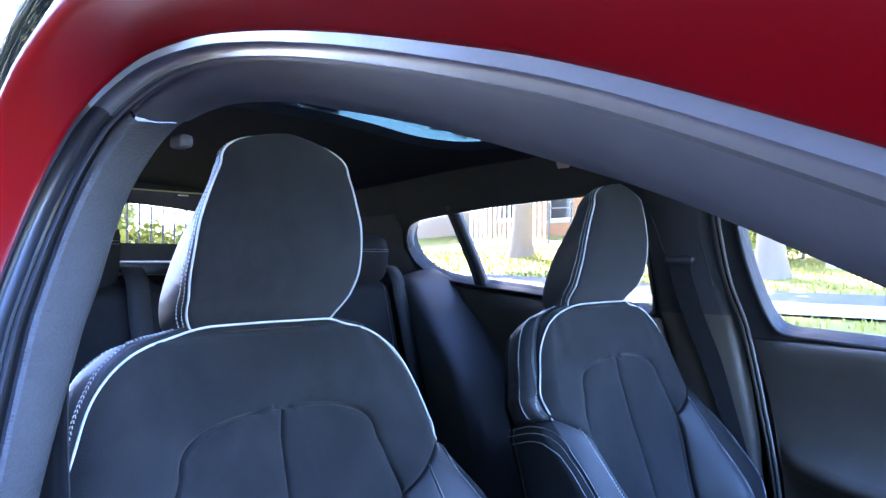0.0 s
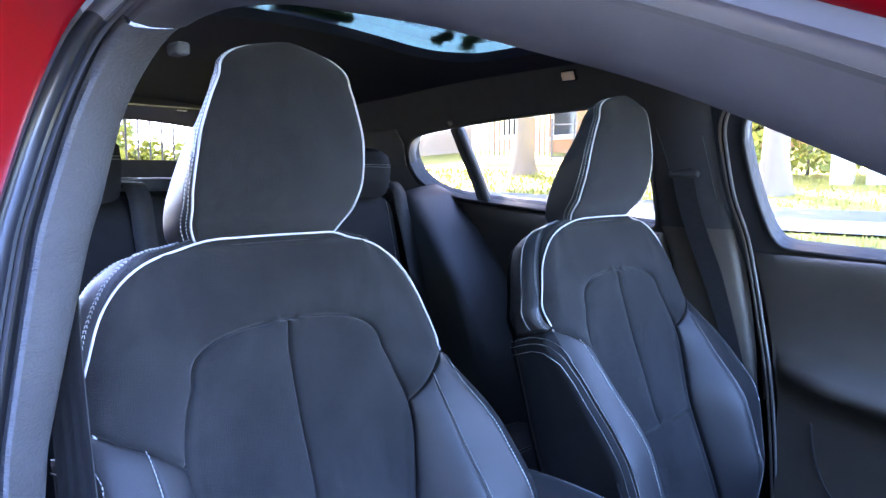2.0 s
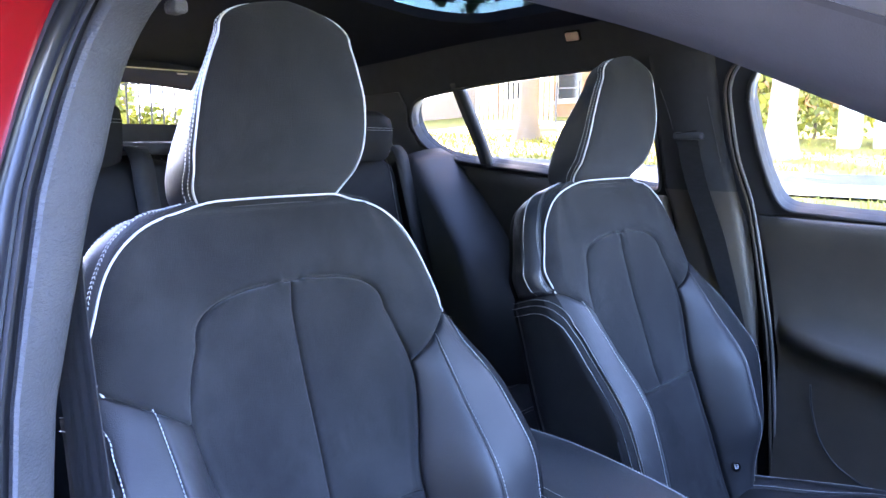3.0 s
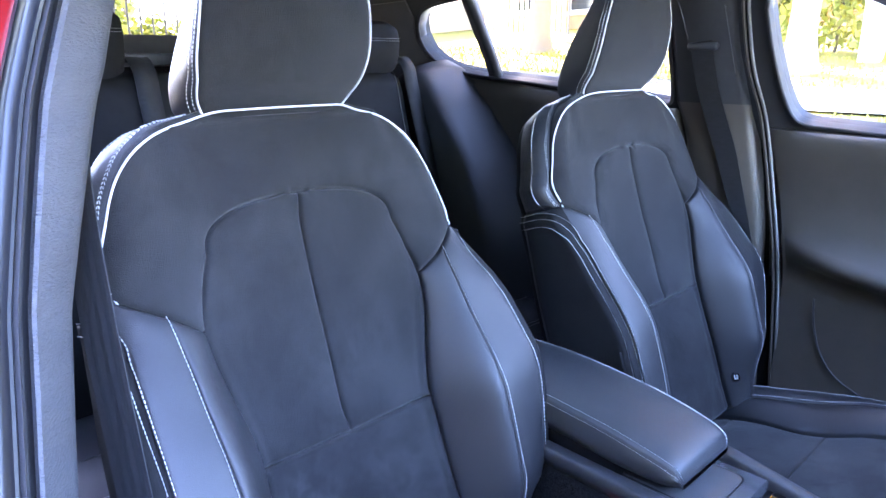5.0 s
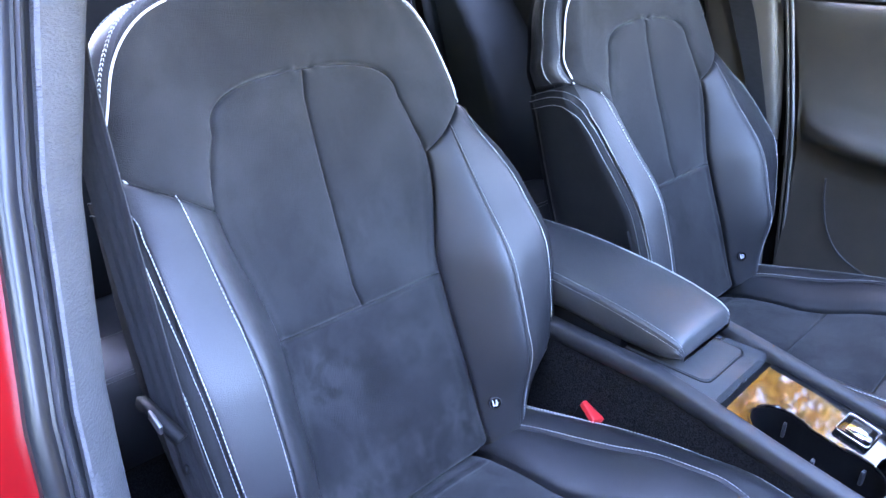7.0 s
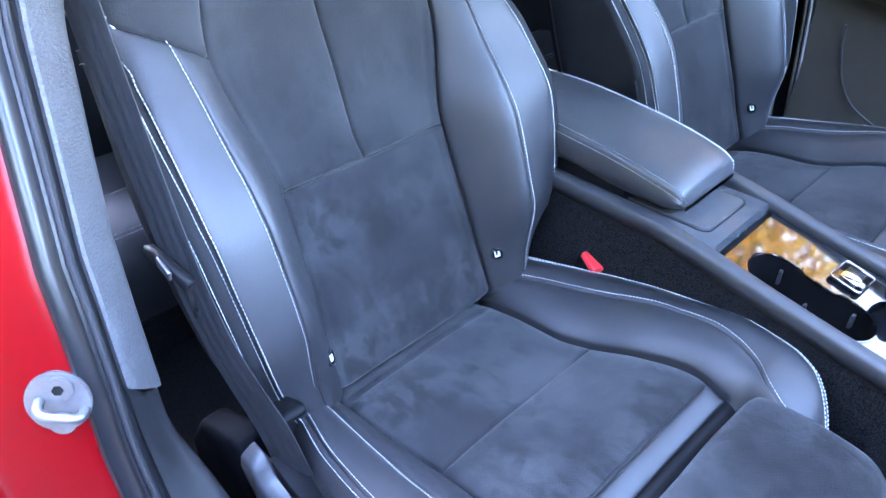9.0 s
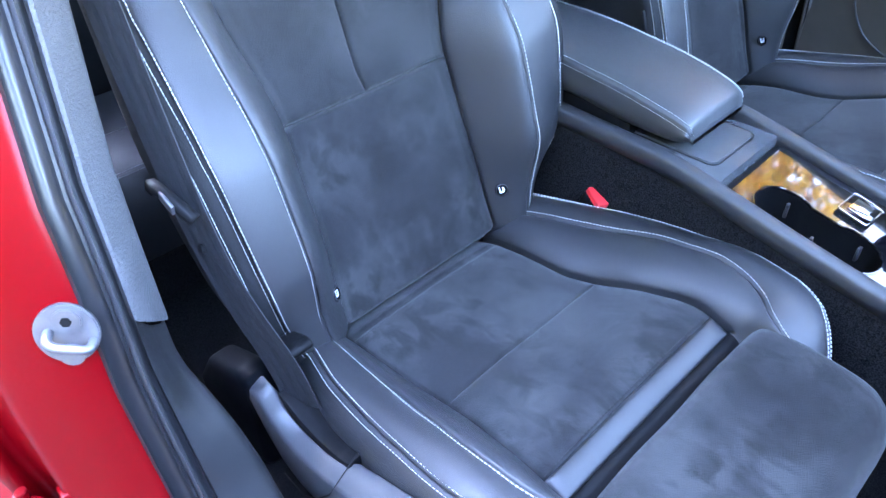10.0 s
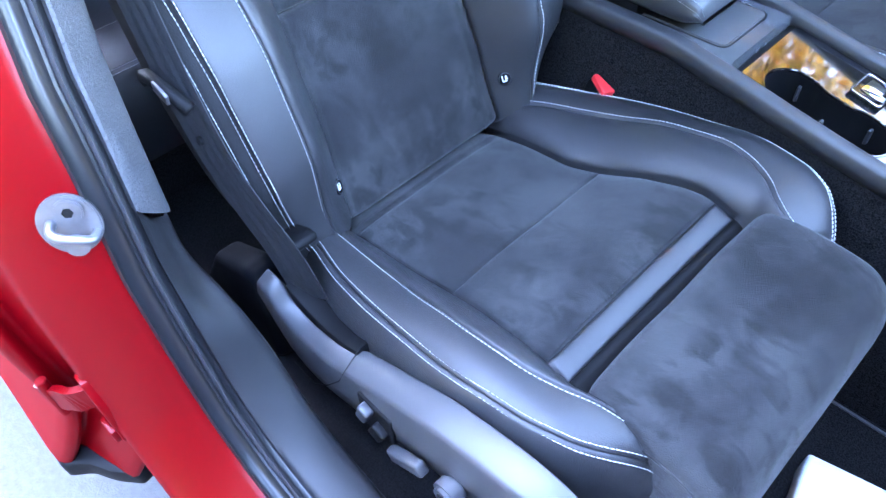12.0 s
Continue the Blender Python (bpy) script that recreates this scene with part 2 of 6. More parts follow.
def mesh_of(name, verts, faces, material=None, shade=True):
    me = bpy.data.meshes.new(name)
    me.from_pydata([tuple(map(float, v)) for v in verts], [], [tuple(map(int, f)) for f in faces])
    me.validate()
    bm = bmesh.new()
    bm.from_mesh(me)
    bmesh.ops.remove_doubles(bm, verts=bm.verts, dist=1e-5)
    bmesh.ops.recalc_face_normals(bm, faces=bm.faces)
    bm.to_mesh(me)
    bm.free()
    if shade:
        me.shade_smooth()
    if material:
        me.materials.append(material)
    return me


def child(name, me, parent, label=""):
    ob = new(name, me)
    ob.parent = parent
    return tagged(ob, label)


def thing(name, label, category, at=(0, 0, 0), group="", kind=""):
    ob = new(name)
    ob.empty_display_size = 0.05
    ob.matrix_basis = Matrix.Translation(at)
    return tagged(ob, label, category, group, kind)


def part(name, bm, material, parent, label="", smooth=40):
    me = bpy.data.meshes.new(name)
    bm.to_mesh(me)
    bm.free()
    me.materials.append(material)
    if smooth:
        me.shade_smooth()
        me.set_sharp_from_angle(angle=radians(smooth))
    return child(name, me, parent, label)


def bm_box(a, b, bevel=0.0, seg=2, m=None):
    bm = bmesh.new()
    bmesh.ops.create_cube(bm, size=1)
    for v in bm.verts:
        v.co = Vector([a[i] + (b[i] - a[i]) * (v.co[i] + 0.5) for i in range(3)])
    if bevel:
        bmesh.ops.bevel(bm, geom=bm.edges[:], offset=bevel, segments=seg, profile=0.5, affect="EDGES", clamp_overlap=True)
    if m is not None:
        bm.transform(m)
    return bm


def bm_prism(outline, axis, lo, hi, bevel=0.0, seg=2):
    """A closed outline (pairs) pushed along an axis from lo to hi."""
    bm = bmesh.new()
    put = {"x": lambda p, q: (q, p[0], p[1]), "y": lambda p, q: (p[0], q, p[1]), "z": lambda p, q: (p[0], p[1], q)}[axis]
    f = bm.faces.new([bm.verts.new(put(p, lo)) for p in outline])
    r = bmesh.ops.extrude_face_region(bm, geom=[f])
    for v in [g for g in r["geom"] if isinstance(g, bmesh.types.BMVert)]:
        v.co["xyz".index(axis)] = hi
    bmesh.ops.recalc_face_normals(bm, faces=bm.faces)
    if bevel:
        bmesh.ops.bevel(bm, geom=bm.edges[:], offset=bevel, segments=seg, profile=0.5, affect="EDGES", clamp_overlap=True)
    return bm


def bm_cyl(r, depth, m=None, seg=24, bevel=0.0, r2=None):
    bm = bmesh.new()
    bmesh.ops.create_cone(bm, cap_ends=True, segments=seg, radius1=r, radius2=r if r2 is None else r2, depth=depth)
    if bevel:
        bmesh.ops.bevel(bm, geom=[e for e in bm.edges if len(e.link_faces) == 2 and any(len(f.verts) > 4 for f in e.link_faces)], offset=bevel, segments=2, affect="EDGES")
    if m is not None:
        bm.transform(m)
    return bm


def frames_along(line, up=(0, 0, 1)):
    line = np.asarray(line, float)
    t = np.gradient(line, axis=0)
    t /= np.linalg.norm(t, axis=1)[:, None]
    side = np.cross(t, np.asarray(up, float))
    side /= np.linalg.norm(side, axis=1)[:, None] + 1e-12
    return t, side, np.cross(side, t)


def sweep(line, profile, up=(0, 0, 1), closed=True, caps=True):
    """Vertices and faces of a profile (side, up pairs) swept along a line."""
    t, a, b = frames_along(line, up)
    prof = np.asarray(profile, float)
    n, k = len(line), len(prof)
    v = (np.asarray(line)[:, None] + a[:, None] * prof[None, :, :1] + b[:, None] * prof[None, :, 1:]).reshape(-1, 3)
    f = []
    for i in range(n - 1):
        for j in range(k if closed else k - 1):
            q = (j + 1) % k
            f.append((i * k + j, i * k + q, (i + 1) * k + q, (i + 1) * k + j))
    if closed and caps:
        f += [tuple(range(k)), tuple((n - 1) * k + j for j in range(k))]
    return v, f


def tube(line, r, sides=8, up=(0, 0, 1)):
    ang = np.arange(sides) * 2 * np.pi / sides
    return sweep(line, np.stack([r * np.cos(ang), r * np.sin(ang)], 1), up)


def grid_normals(p):
    n = np.cross(np.gradient(p, axis=0), np.gradient(p, axis=1))
    return n / (np.linalg.norm(n, axis=2)[..., None] + 1e-12)


def seam_distance(p, line):
    q = resample(line, 0.006)
    flat = p.reshape(-1, 3)
    near = np.linalg.norm(flat - q.mean(axis=0), axis=1) < np.linalg.norm(q - q.mean(axis=0), axis=1).max() + 0.05
    some = flat[near]
    best = np.full(len(some), 1e9)
    for a, b in zip(q[:-1], q[1:]):
        ab = b - a
        t = np.clip((some - a) @ ab / (ab @ ab + 1e-15), 0, 1)
        best = np.minimum(best, ((some - a - t[:, None] * ab) ** 2).sum(axis=1))
    out = np.full(len(flat), 1e3)
    out[near] = np.sqrt(best)
    return out.reshape(p.shape[:2])


def upholster(p, normals, seams):
    """Sinks the grid along its seams: (line, depth, width)."""
    out = p.copy()
    sink = np.zeros(p.shape[:2])
    for line, depth, width in seams:
        d = seam_distance(p, line)
        sink = np.maximum(sink, 0.5 * depth * np.exp(-(d / width) ** 2) + 0.9 * min(depth, 0.006) * np.exp(-(d / 0.0010) ** 2) + 0.35 * depth * np.exp(-(d / (4 * width)) ** 2))
    return out - normals * sink[..., None]


def seam_shade(line, normal, parent, r=0.0009):
    """A thin black cord laid in a seam to darken it like the shade in its fold."""
    pts = resample(line, 0.006)
    nn = resample(normal, n=len(pts))
    v, f = tube(pts - nn * r * 0.45, r, 6, (0.31, 0.17, 0.93))
    return child("seam", mesh_of("seam", v, f, DARK), parent)


def panels(p, label, names, parent):
    """Splits a grid into one mesh for each label of its cells."""
    rows, cols = p.shape[:2]
    idx = np.arange(rows * cols).reshape(rows, cols)
    quads = np.stack([idx[:-1, :-1], idx[1:, :-1], idx[1:, 1:], idx[:-1, 1:]], 2)
    made = {}
    for k, (name, mat, tag) in names.items():
        q = quads[label == k]
        if not len(q):
            continue
        used, inv = np.unique(q, return_inverse=True)
        made[k] = child(name, mesh_of(name, p.reshape(-1, 3)[used], inv.reshape(q.shape), mat), parent, tag)
    return made


def dashes(line, normal, parent, pitch=0.0052, length=0.0040, width=0.00080, offset=0.0, name="stitching", mat=None, slant=0.0, on=None):
    """A row of short raised threads along a line on a surface."""
    q = resample(line, pitch)
    nn = resample(normal, n=len(q)) if len(np.shape(normal)) == 2 else np.tile(normal, (len(q), 1))
    nn = nn / (np.linalg.norm(nn, axis=1)[:, None] + 1e-12)
    t = np.gradient(q, axis=0)
    t /= np.linalg.norm(t, axis=1)[:, None] + 1e-12
    s = np.cross(nn, t)
    q = q + s * offset
    t = t + s * slant
    if on is not None:
        flat = on.reshape(-1, 3)
        far = np.stack([((flat - c) ** 2).sum(axis=1) for c in q])
        near = flat[np.argpartition(far, 5, axis=1)[:, :5]]
        rise = np.pad(((near - q[:, None]) * nn[:, None]).sum(axis=2).max(axis=1), 4, mode="edge")
        q = q + nn * (np.convolve(rise, np.ones(9) / 9, "valid")[:, None] + 0.0002)
    v, f = [], []
    for c, tt, ss, up in zip(q, t, s, nn):
        k = len(v)
        for a, w, hgt in ((-0.5, 0.55, 0.0), (-0.3, 1.0, 1.0), (0.3, 1.0, 1.0), (0.5, 0.55, 0.0)):
            v += [c + tt * a * length - ss * w * width / 2, c + tt * a * length + ss * w * width / 2, c + tt * a * length * 0.9 + up * (0.0006 + hgt * width * 0.7)]
        for a in range(3):
            for e in range(3):
                g = (e + 1) % 3
                f.append((k + a * 3 + e, k + a * 3 + g, k + a * 3 + 3 + g, k + a * 3 + 3 + e))
        f += [(k, k + 1, k + 2), (k + 9, k + 10, k + 11)]
    me = bpy.data.meshes.new(name)
    me.from_pydata([tuple(map(float, x)) for x in v], [], f)
    me.materials.append(mat or THREAD)
    return child(name, me, parent, "pale contrast stitching")

# ---- front seats ----
RECLINE = radians(19.75)
BACK_X, BACK_Z = 0.095, 0.565
HS, HC = math.sin(RECLINE), math.cos(RECLINE)


def back_place(u, h, d):
    """Seat coordinates from across, up along the backrest and out of it."""
    return np.stack([BACK_X - h * HS + d * HC, u - 0.002 + 0.010 * np.clip((h - 0.3) / 0.3, 0, 1), BACK_Z + h * HC + d * HS], -1)


SEAM_H, ARCH_H, TOP_H, WAIST_H = 0.448, 0.587, 0.702, 0.279


def ends(n):
    """Steps from 0 to 1, closer together at both ends."""
    t = np.linspace(0, 1, n)
    return 0.25 * t + 0.75 * (1 - np.cos(np.pi * t)) / 2


def insert_half(h):
    low = spline([0, 0.07, 0.28, 0.448, 0.50, 0.53], [0.140, 0.135, 0.127, 0.157, 0.148, 0.137], h)
    t = np.clip((h - 0.53) / (ARCH_H - 0.53), 0, 1)
    return np.where(h < 0.53, low, 0.137 * (1 - t ** 2.6) ** (1 / 2.6))


def outer_half(h):
    return spline([0, 0.06, 0.15, 0.30, 0.40, 0.447, 0.505, 0.55, 0.60, 0.65, 0.685, TOP_H], [0.212, 0.233, 0.250, 0.256, 0.252, 0.250, 0.254, 0.246, 0.232, 0.206, 0.166, 0.106], h)


def crest_half(h):
    return spline([0, 0.06, 0.15, 0.28, 0.40, 0.475, 0.505], [0.181, 0.188, 0.193, 0.194, 0.198, 0.206, 0.215], h)


def crest_out(h):
    return spline([0, 0.06, 0.15, 0.26, 0.39, 0.475, 0.52, 0.6], [0.030, 0.045, 0.080, 0.085, 0.045, 0.014, 0.0, -0.004], h)


def back_depth(u, h):
    """How far the front of the backrest stands out."""
    w = np.where(h < 0.448, insert_half(np.minimum(h, 0.448)), 0.157)
    c, o, top = np.minimum(crest_half(h), outer_half(h) * 0.86), outer_half(h), crest_out(h)
    a = np.abs(u)
    t1 = np.clip((a - w * 0.93) / (c - w * 0.93), 0, 1)
    t2 = np.clip((a - c) / (o - c), 0, 1)
    rise = top * (t1 ** 2 * (3 - 2 * t1)) ** 0.8
    fall = (0.004 + 0.014 * np.clip((h - 0.42) / 0.1, 0, 1)) * t2 ** 2.4
    belly = 0.006 * np.sin(np.clip(h / 0.45, 0, 1) * np.pi) * (1 - np.clip(a / 0.13, 0, 1) ** 2)
    return rise - fall - 0.020 * np.clip((0.016 - h) / 0.016, 0, 1) ** 2 - np.clip((h - 0.60) / 0.094, 0, 1) ** 2 * 0.008 + belly


def side_curve(grid, j_s, col, s, off, shape=None):
    """A line on the side of the backrest: forward under the shoulder seam, round a corner, then down the bolster's edge."""
    shape = grid if shape is None else shape
    down = np.concatenate([[0], np.cumsum(np.linalg.norm(np.diff(shape[j_s - 1::-1, col], axis=0), axis=1))])
    r, g0, n = 0.055 - off * 0.5, 0.010 + off, 24
    path = [(a, g0) for a in np.linspace(0.115, off + r, 14)]
    path += [(off + r - r * math.sin(a), g0 + r - r * math.cos(a)) for a in np.linspace(0, math.pi / 2, n)[1:]]
    path += [(off, b) for b in np.linspace(g0 + r, down[-1] - 0.012, 60)[1:]]
    out = []
    for a, b in path:
        i = j_s - 1 - np.interp(b, down, np.arange(len(down)))
        i0 = int(np.clip(math.floor(i), 0, j_s - 2))
        cols = [col + s * k for k in range(-6, 16)]
        line = shape[i0, cols] * (1 - (i - i0)) + shape[i0 + 1, cols] * (i - i0)
        vals = grid[i0, cols] * (1 - (i - i0)) + grid[i0 + 1, cols] * (i - i0)
        run = np.concatenate([[0], np.cumsum(np.linalg.norm(np.diff(line, axis=0), axis=1))])
        run -= run[6]
        out.append([np.interp(a, run, vals[:, k]) for k in range(3)])
    return np.array(out)


def soften(line, n):
    """The line with its kinks eased over n steps to each side, ends kept."""
    out = np.pad(line, ((n, n), (0, 0)), mode="reflect", reflect_type="odd")
    return np.stack([np.convolve(out[:, k], np.ones(2 * n + 1) / (2 * n + 1), "valid") for k in range(3)], -1)


def outward(line):
    """Ways out of the seat along its piping: half forward, half away from the middle."""
    way = np.array([HC, 0.0, HS])
    out = line - line.mean(axis=0)
    out = out - (out @ way)[:, None] * way
    out = 0.6 * out / (np.linalg.norm(out, axis=1)[:, None] + 1e-9) + 0.8 * way
    return out / np.linalg.norm(out, axis=1)[:, None]


def make_backrest(seat):
    rows_h = np.unique(np.concatenate([WAIST_H * ends(46), WAIST_H + (SEAM_H - WAIST_H) * ends(36), SEAM_H + (0.53 - SEAM_H) * ends(18), 0.53 + (ARCH_H - 0.53) * np.sin(np.linspace(0, np.pi / 2, 16)), ARCH_H + (0.65 - ARCH_H) * ends(16), 0.65 + (TOP_H - 0.65) * np.sin(np.linspace(0, np.pi / 2, 16))]).round(6))
    n0, n1, n2, n3 = 34, 18, 18, 22
    h0 = rows_h[:, None]
    ins, cre, out = insert_half(rows_h), np.minimum(crest_half(rows_h), outer_half(rows_h) * 0.86), outer_half(rows_h)
    over = np.clip((rows_h - ARCH_H) / 0.05, 0, 1)
    ins = np.minimum(np.where(rows_h > ARCH_H - 1e-4, 0.010 + 0.05 * over, np.maximum(ins, 0.010)), cre * 0.93)
    half = [ins[:, None] * ends(n0)[None, :]]
    half.append(ins[:, None] + (cre - ins)[:, None] * ends(n1 + 1)[None, 1:])
    half.append(cre[:, None] + (out - cre)[:, None] * ends(n2 + 1)[None, 1:])
    u = np.concatenate(half, 1)
    lift = 0.62 * np.maximum(0, u - 0.157) * np.clip(1 - np.abs(h0 - SEAM_H) / 0.13, 0, 1)
    h = h0 + lift
    d = back_depth(u, h)
    # round over the edge, along the side and into the back
    ue, de, he = u[:, -1], d[:, -1], h[:, -1]
    t = np.linspace(0, 1, n3 + 1)[None, 1:]
    upper = np.clip((he - 0.47) / 0.08, 0, 1)[:, None]
    proud = 0.012 * np.clip((SEAM_H - rows_h) / 0.012, 0, 1)
    ctrl_u = [ue, ue + 0.010 + 0.004 * upper[:, 0] + proud, ue + 0.008 + 0.010 * upper[:, 0] + proud, ue - 0.012 + proud, ue * 0.55, ue * 0.0]
    ctrl_d = [de, de - 0.016, -0.050 + 0.2 * de, np.full_like(de, -0.108), np.full_like(de, -0.125), np.full_like(de, -0.128)]
    hh = np.repeat(he[:, None], n3, 1) - np.clip((rows_h - 0.66) / 0.034, 0, 1)[:, None] * np.clip(t - 0.25, 0, 1) * 0.02
    knots = np.array([0, 0.16, 0.40, 0.66, 0.84, 1.0])
    su = np.stack([spline(knots, [c[i] for c in ctrl_u], t[0]) for i in range(len(rows_h))])
    sd = np.stack([spline(knots, [c[i] for c in ctrl_d], t[0]) for i in range(len(rows_h))])
    U, H, D = np.concatenate([u, su], 1), np.concatenate([h, hh], 1), np.concatenate([d, sd], 1)
    # mirror
    U = np.concatenate([-U[:, :0:-1], U], 1)
    H = np.concatenate([H[:, :0:-1], H], 1)
    D = np.concatenate([D[:, :0:-1], D], 1)
    U = U - 0.009 * np.exp(-(U / 0.05) ** 2) * np.clip((H - 0.26) / 0.05, 0, 1) * np.clip((0.60 - H) / 0.05, 0, 1) * (D > -0.04)
    # the bolster beside the console is fuller and rolls over its edge low down
    cr, ou = np.minimum(crest_half(H), outer_half(H) * 0.86), outer_half(H)
    roll = np.where(U > 0, np.clip((U - cr) / (ou - cr), 0, 1), 0) ** 1.5
    U = U + roll * 0.026 * np.clip(1.6 * np.sin(np.clip((H - 0.02) / 0.46, 0, 1) * np.pi), 0, 1)
    D = D - roll * 0.030 * np.clip((0.30 - H) / 0.22, 0, 1)
    p = back_place(U, H, D)
    nr = -grid_normals(p)
    cols = p.shape[1]
    mid = cols // 2
    k1, k2, k3 = mid + n0 - 1, mid + n0 - 1 + n1, mid + n0 - 1 + n1 + n2
    k4 = k3 + int(n3 * 0.62)
    j_w, j_s, j_a = [int(np.argmin(np.abs(rows_h - q))) for q in (WAIST_H, SEAM_H, ARCH_H)]
    seams = []
    for s in (1, -1):
        c = lambda k: mid + s * (k - mid)
        seams.append((p[:j_a, c(k1)], 0.0080, 0.0030))
        seams.append((p[j_s, min(c(k1), c(k3 + 12)):max(c(k1), c(k3 + 12)) + 1], 0.0065, 0.0030))
        seams.append((p[:j_s, c(k2)], 0.0022, 0.0020))
        seams.append((side_curve(p, j_s, c(k3), s, 0.0), 0.0040, 0.0028))
        seams.append((p[j_s:, c(k3)], 0.002, 0.003))
        seams.append((p[:, c(k4)], 0.003, 0.004))
    seams.append((p[j_w, mid - n0 + 1:mid + n0], 0.0095, 0.0030))
    seams.append((p[j_w:j_a + 1, mid], 0.0065, 0.0028))
    seams.append((p[j_a, mid - n0 + 1:mid + n0], 0.0080, 0.0030))
    q = upholster(p, nr, seams)
    # slight unevenness of the padding
    wob = np.sin(31 * U + 17 * H) * np.sin(23 * H - 11 * U) * 0.0008
    q = q + nr * wob[..., None]
    nr = -grid_normals(q)
    ci = np.arange(cols - 1) + 0.5
    off = np.abs(ci - mid)[None, :] * np.ones((len(rows_h) - 1, 1))
    rj = (np.arange(len(rows_h) - 1) + 0.5)[:, None] * np.ones((1, cols - 1))
    left = (ci < mid)[None, :] * np.ones_like(rj)
    lab = np.zeros_like(off)
    lab[(off < k1 - mid) & (rj < j_w)] = 1
    lab[(off < k1 - mid) & (rj > j_w) & (rj < j_a) & (left == 0)] = 2
    lab[(off < k1 - mid) & (rj > j_w) & (rj < j_a) & (left == 1)] = 3
    lab[(lab == 0) & (off < k3 - mid) & (rj > j_s)] = 4
    low = (lab == 0) & (rj < j_s)
    for s, base in ((0, 5), (1, 6)):
        lab[low & (off > k1 - mid) & (off < k2 - mid) & (left == s)] = base
        lab[low & (off > k2 - mid) & (off < k3 - mid) & (left == s)] = base + 2
        lab[low & (off > k3 - mid) & (off < k4 - mid) & (left == s)] = base + 4
        lab[(lab == 0) & (rj > j_s) & (off > k3 - mid) & (off < k4 - mid) & (left == s)] = base + 6
    lab[lab == 0] = 13
    names = {1: ("lower_insert", SUEDE, ""), 2: ("upper_insert", SUEDE, ""), 3: ("upper_insert", SUEDE, ""), 4: ("shoulder_panel", SUEDE, "")}
    for k in (5, 6):
        names[k] = ("inner_bolster", LEATHER, "")
        names[k + 2] = ("outer_bolster", LEATHER, "")
        names[k + 4] = ("side_panel", SIDE_CLOTH, "")
        names[k + 6] = ("shoulder_side", LEATHER, "")
    names[13] = ("back_panel", DARK, "")
    made = panels(q, lab, names, seat)
    lo1 = 2 * mid - k1
    arch = resample(np.vstack([q[:j_a, lo1], q[j_a - 1::-1, k1]]), 0.004)
    arch_n = resample(np.vstack([nr[:j_a, lo1], nr[j_a - 1::-1, k1]]), n=len(arch))
    seam_shade(soften(arch, 4), soften(arch_n, 4), seat, 0.0012)
    seam_shade(q[j_w, lo1:k1 + 1], nr[j_w, lo1:k1 + 1], made[1], 0.0012)
    seam_shade(q[j_w:j_a, mid], nr[j_w:j_a, mid], made[2])
    seam_shade(q[j_s, k1:k3 + 1], nr[j_s, k1:k3 + 1], made[4])
    seam_shade(q[j_s, 2 * mid - k3:2 * mid - k1 + 1], nr[j_s, 2 * mid - k3:2 * mid - k1 + 1], made[4])
    # cap of the top edge, under the head restraint
    top = q[-1]
    centre = top.mean(axis=0)
    v = np.vstack([top, centre[None]])
    child("top_panel", mesh_of("top_panel", v, [(i, i + 1, len(top)) for i in range(len(top) - 1)], LEATHER), seat)
    for s in (1, -1):
        c = lambda k: mid + s * (k - mid)
        own = {1: 0, -1: 1}[s]
        crest = q[:j_s, c(k2)]
        dashes(crest[2:], nr[2:j_s, c(k2)], made[7 + own], offset=-0.0040 * s, on=q)
        for off, own_part in (((-0.0055, 7), (0.0055, 9), (0.0200, 9)) if s == -1 else ((-0.0055, 7),)):
            dashes(side_curve(q, j_s, c(k3), s, off), side_curve(nr, j_s, c(k3), s, off, q), made[own_part + own], on=q)
        if s == -1:
            v, f = tube(resample(q[:j_s, c(k4)], 0.01) + np.array([0, -0.0015, 0]), 0.0014, 6, (0.2, 1, 0.1))
            child("edge_cord", mesh_of("edge_cord", v, f, SATIN), seat)
        rim = q[j_s:, c(k3)]
        rn = nr[j_s:, c(k3)]
        dashes(rim, rn, made[11 + own], offset=-0.0055 * s, slant=0.3, on=q)
        dashes(rim, rn, made[11 + own], offset=-0.0080 * s, slant=-0.3, on=q)
        dashes(q[j_s:-6, c(k3 + 7)], nr[j_s:-6, c(k3 + 7)], made[11 + own], on=q)
    # pale piping round the shoulders
    low, high = 2 * mid - k3 + 3, k3 - 3
    drop = np.array([HC, 0, HS]) * 0.013 - np.array([-HS, 0, HC]) * 0.010
    ease = np.clip((rows_h[j_s:, None] - 0.60) / 0.09, 0, 1)
    ease = ease * ease * (3 - 2 * ease)
    ring = np.vstack([q[j_s:, low] + drop * ease, q[-1, low + 1:high] + drop, (q[j_s:, high] + drop * ease)[::-1]])
    line = soften(resample(ring, 0.004), 5)
    v, f = tube(line + outward(line) * 0.0024, 0.0014, 8, (0.3, 0.2, 1))
    child("piping", mesh_of("piping", v, f, PIPING), seat, "pale grey piping round the shoulders")


HEAD_TOP = 0.902


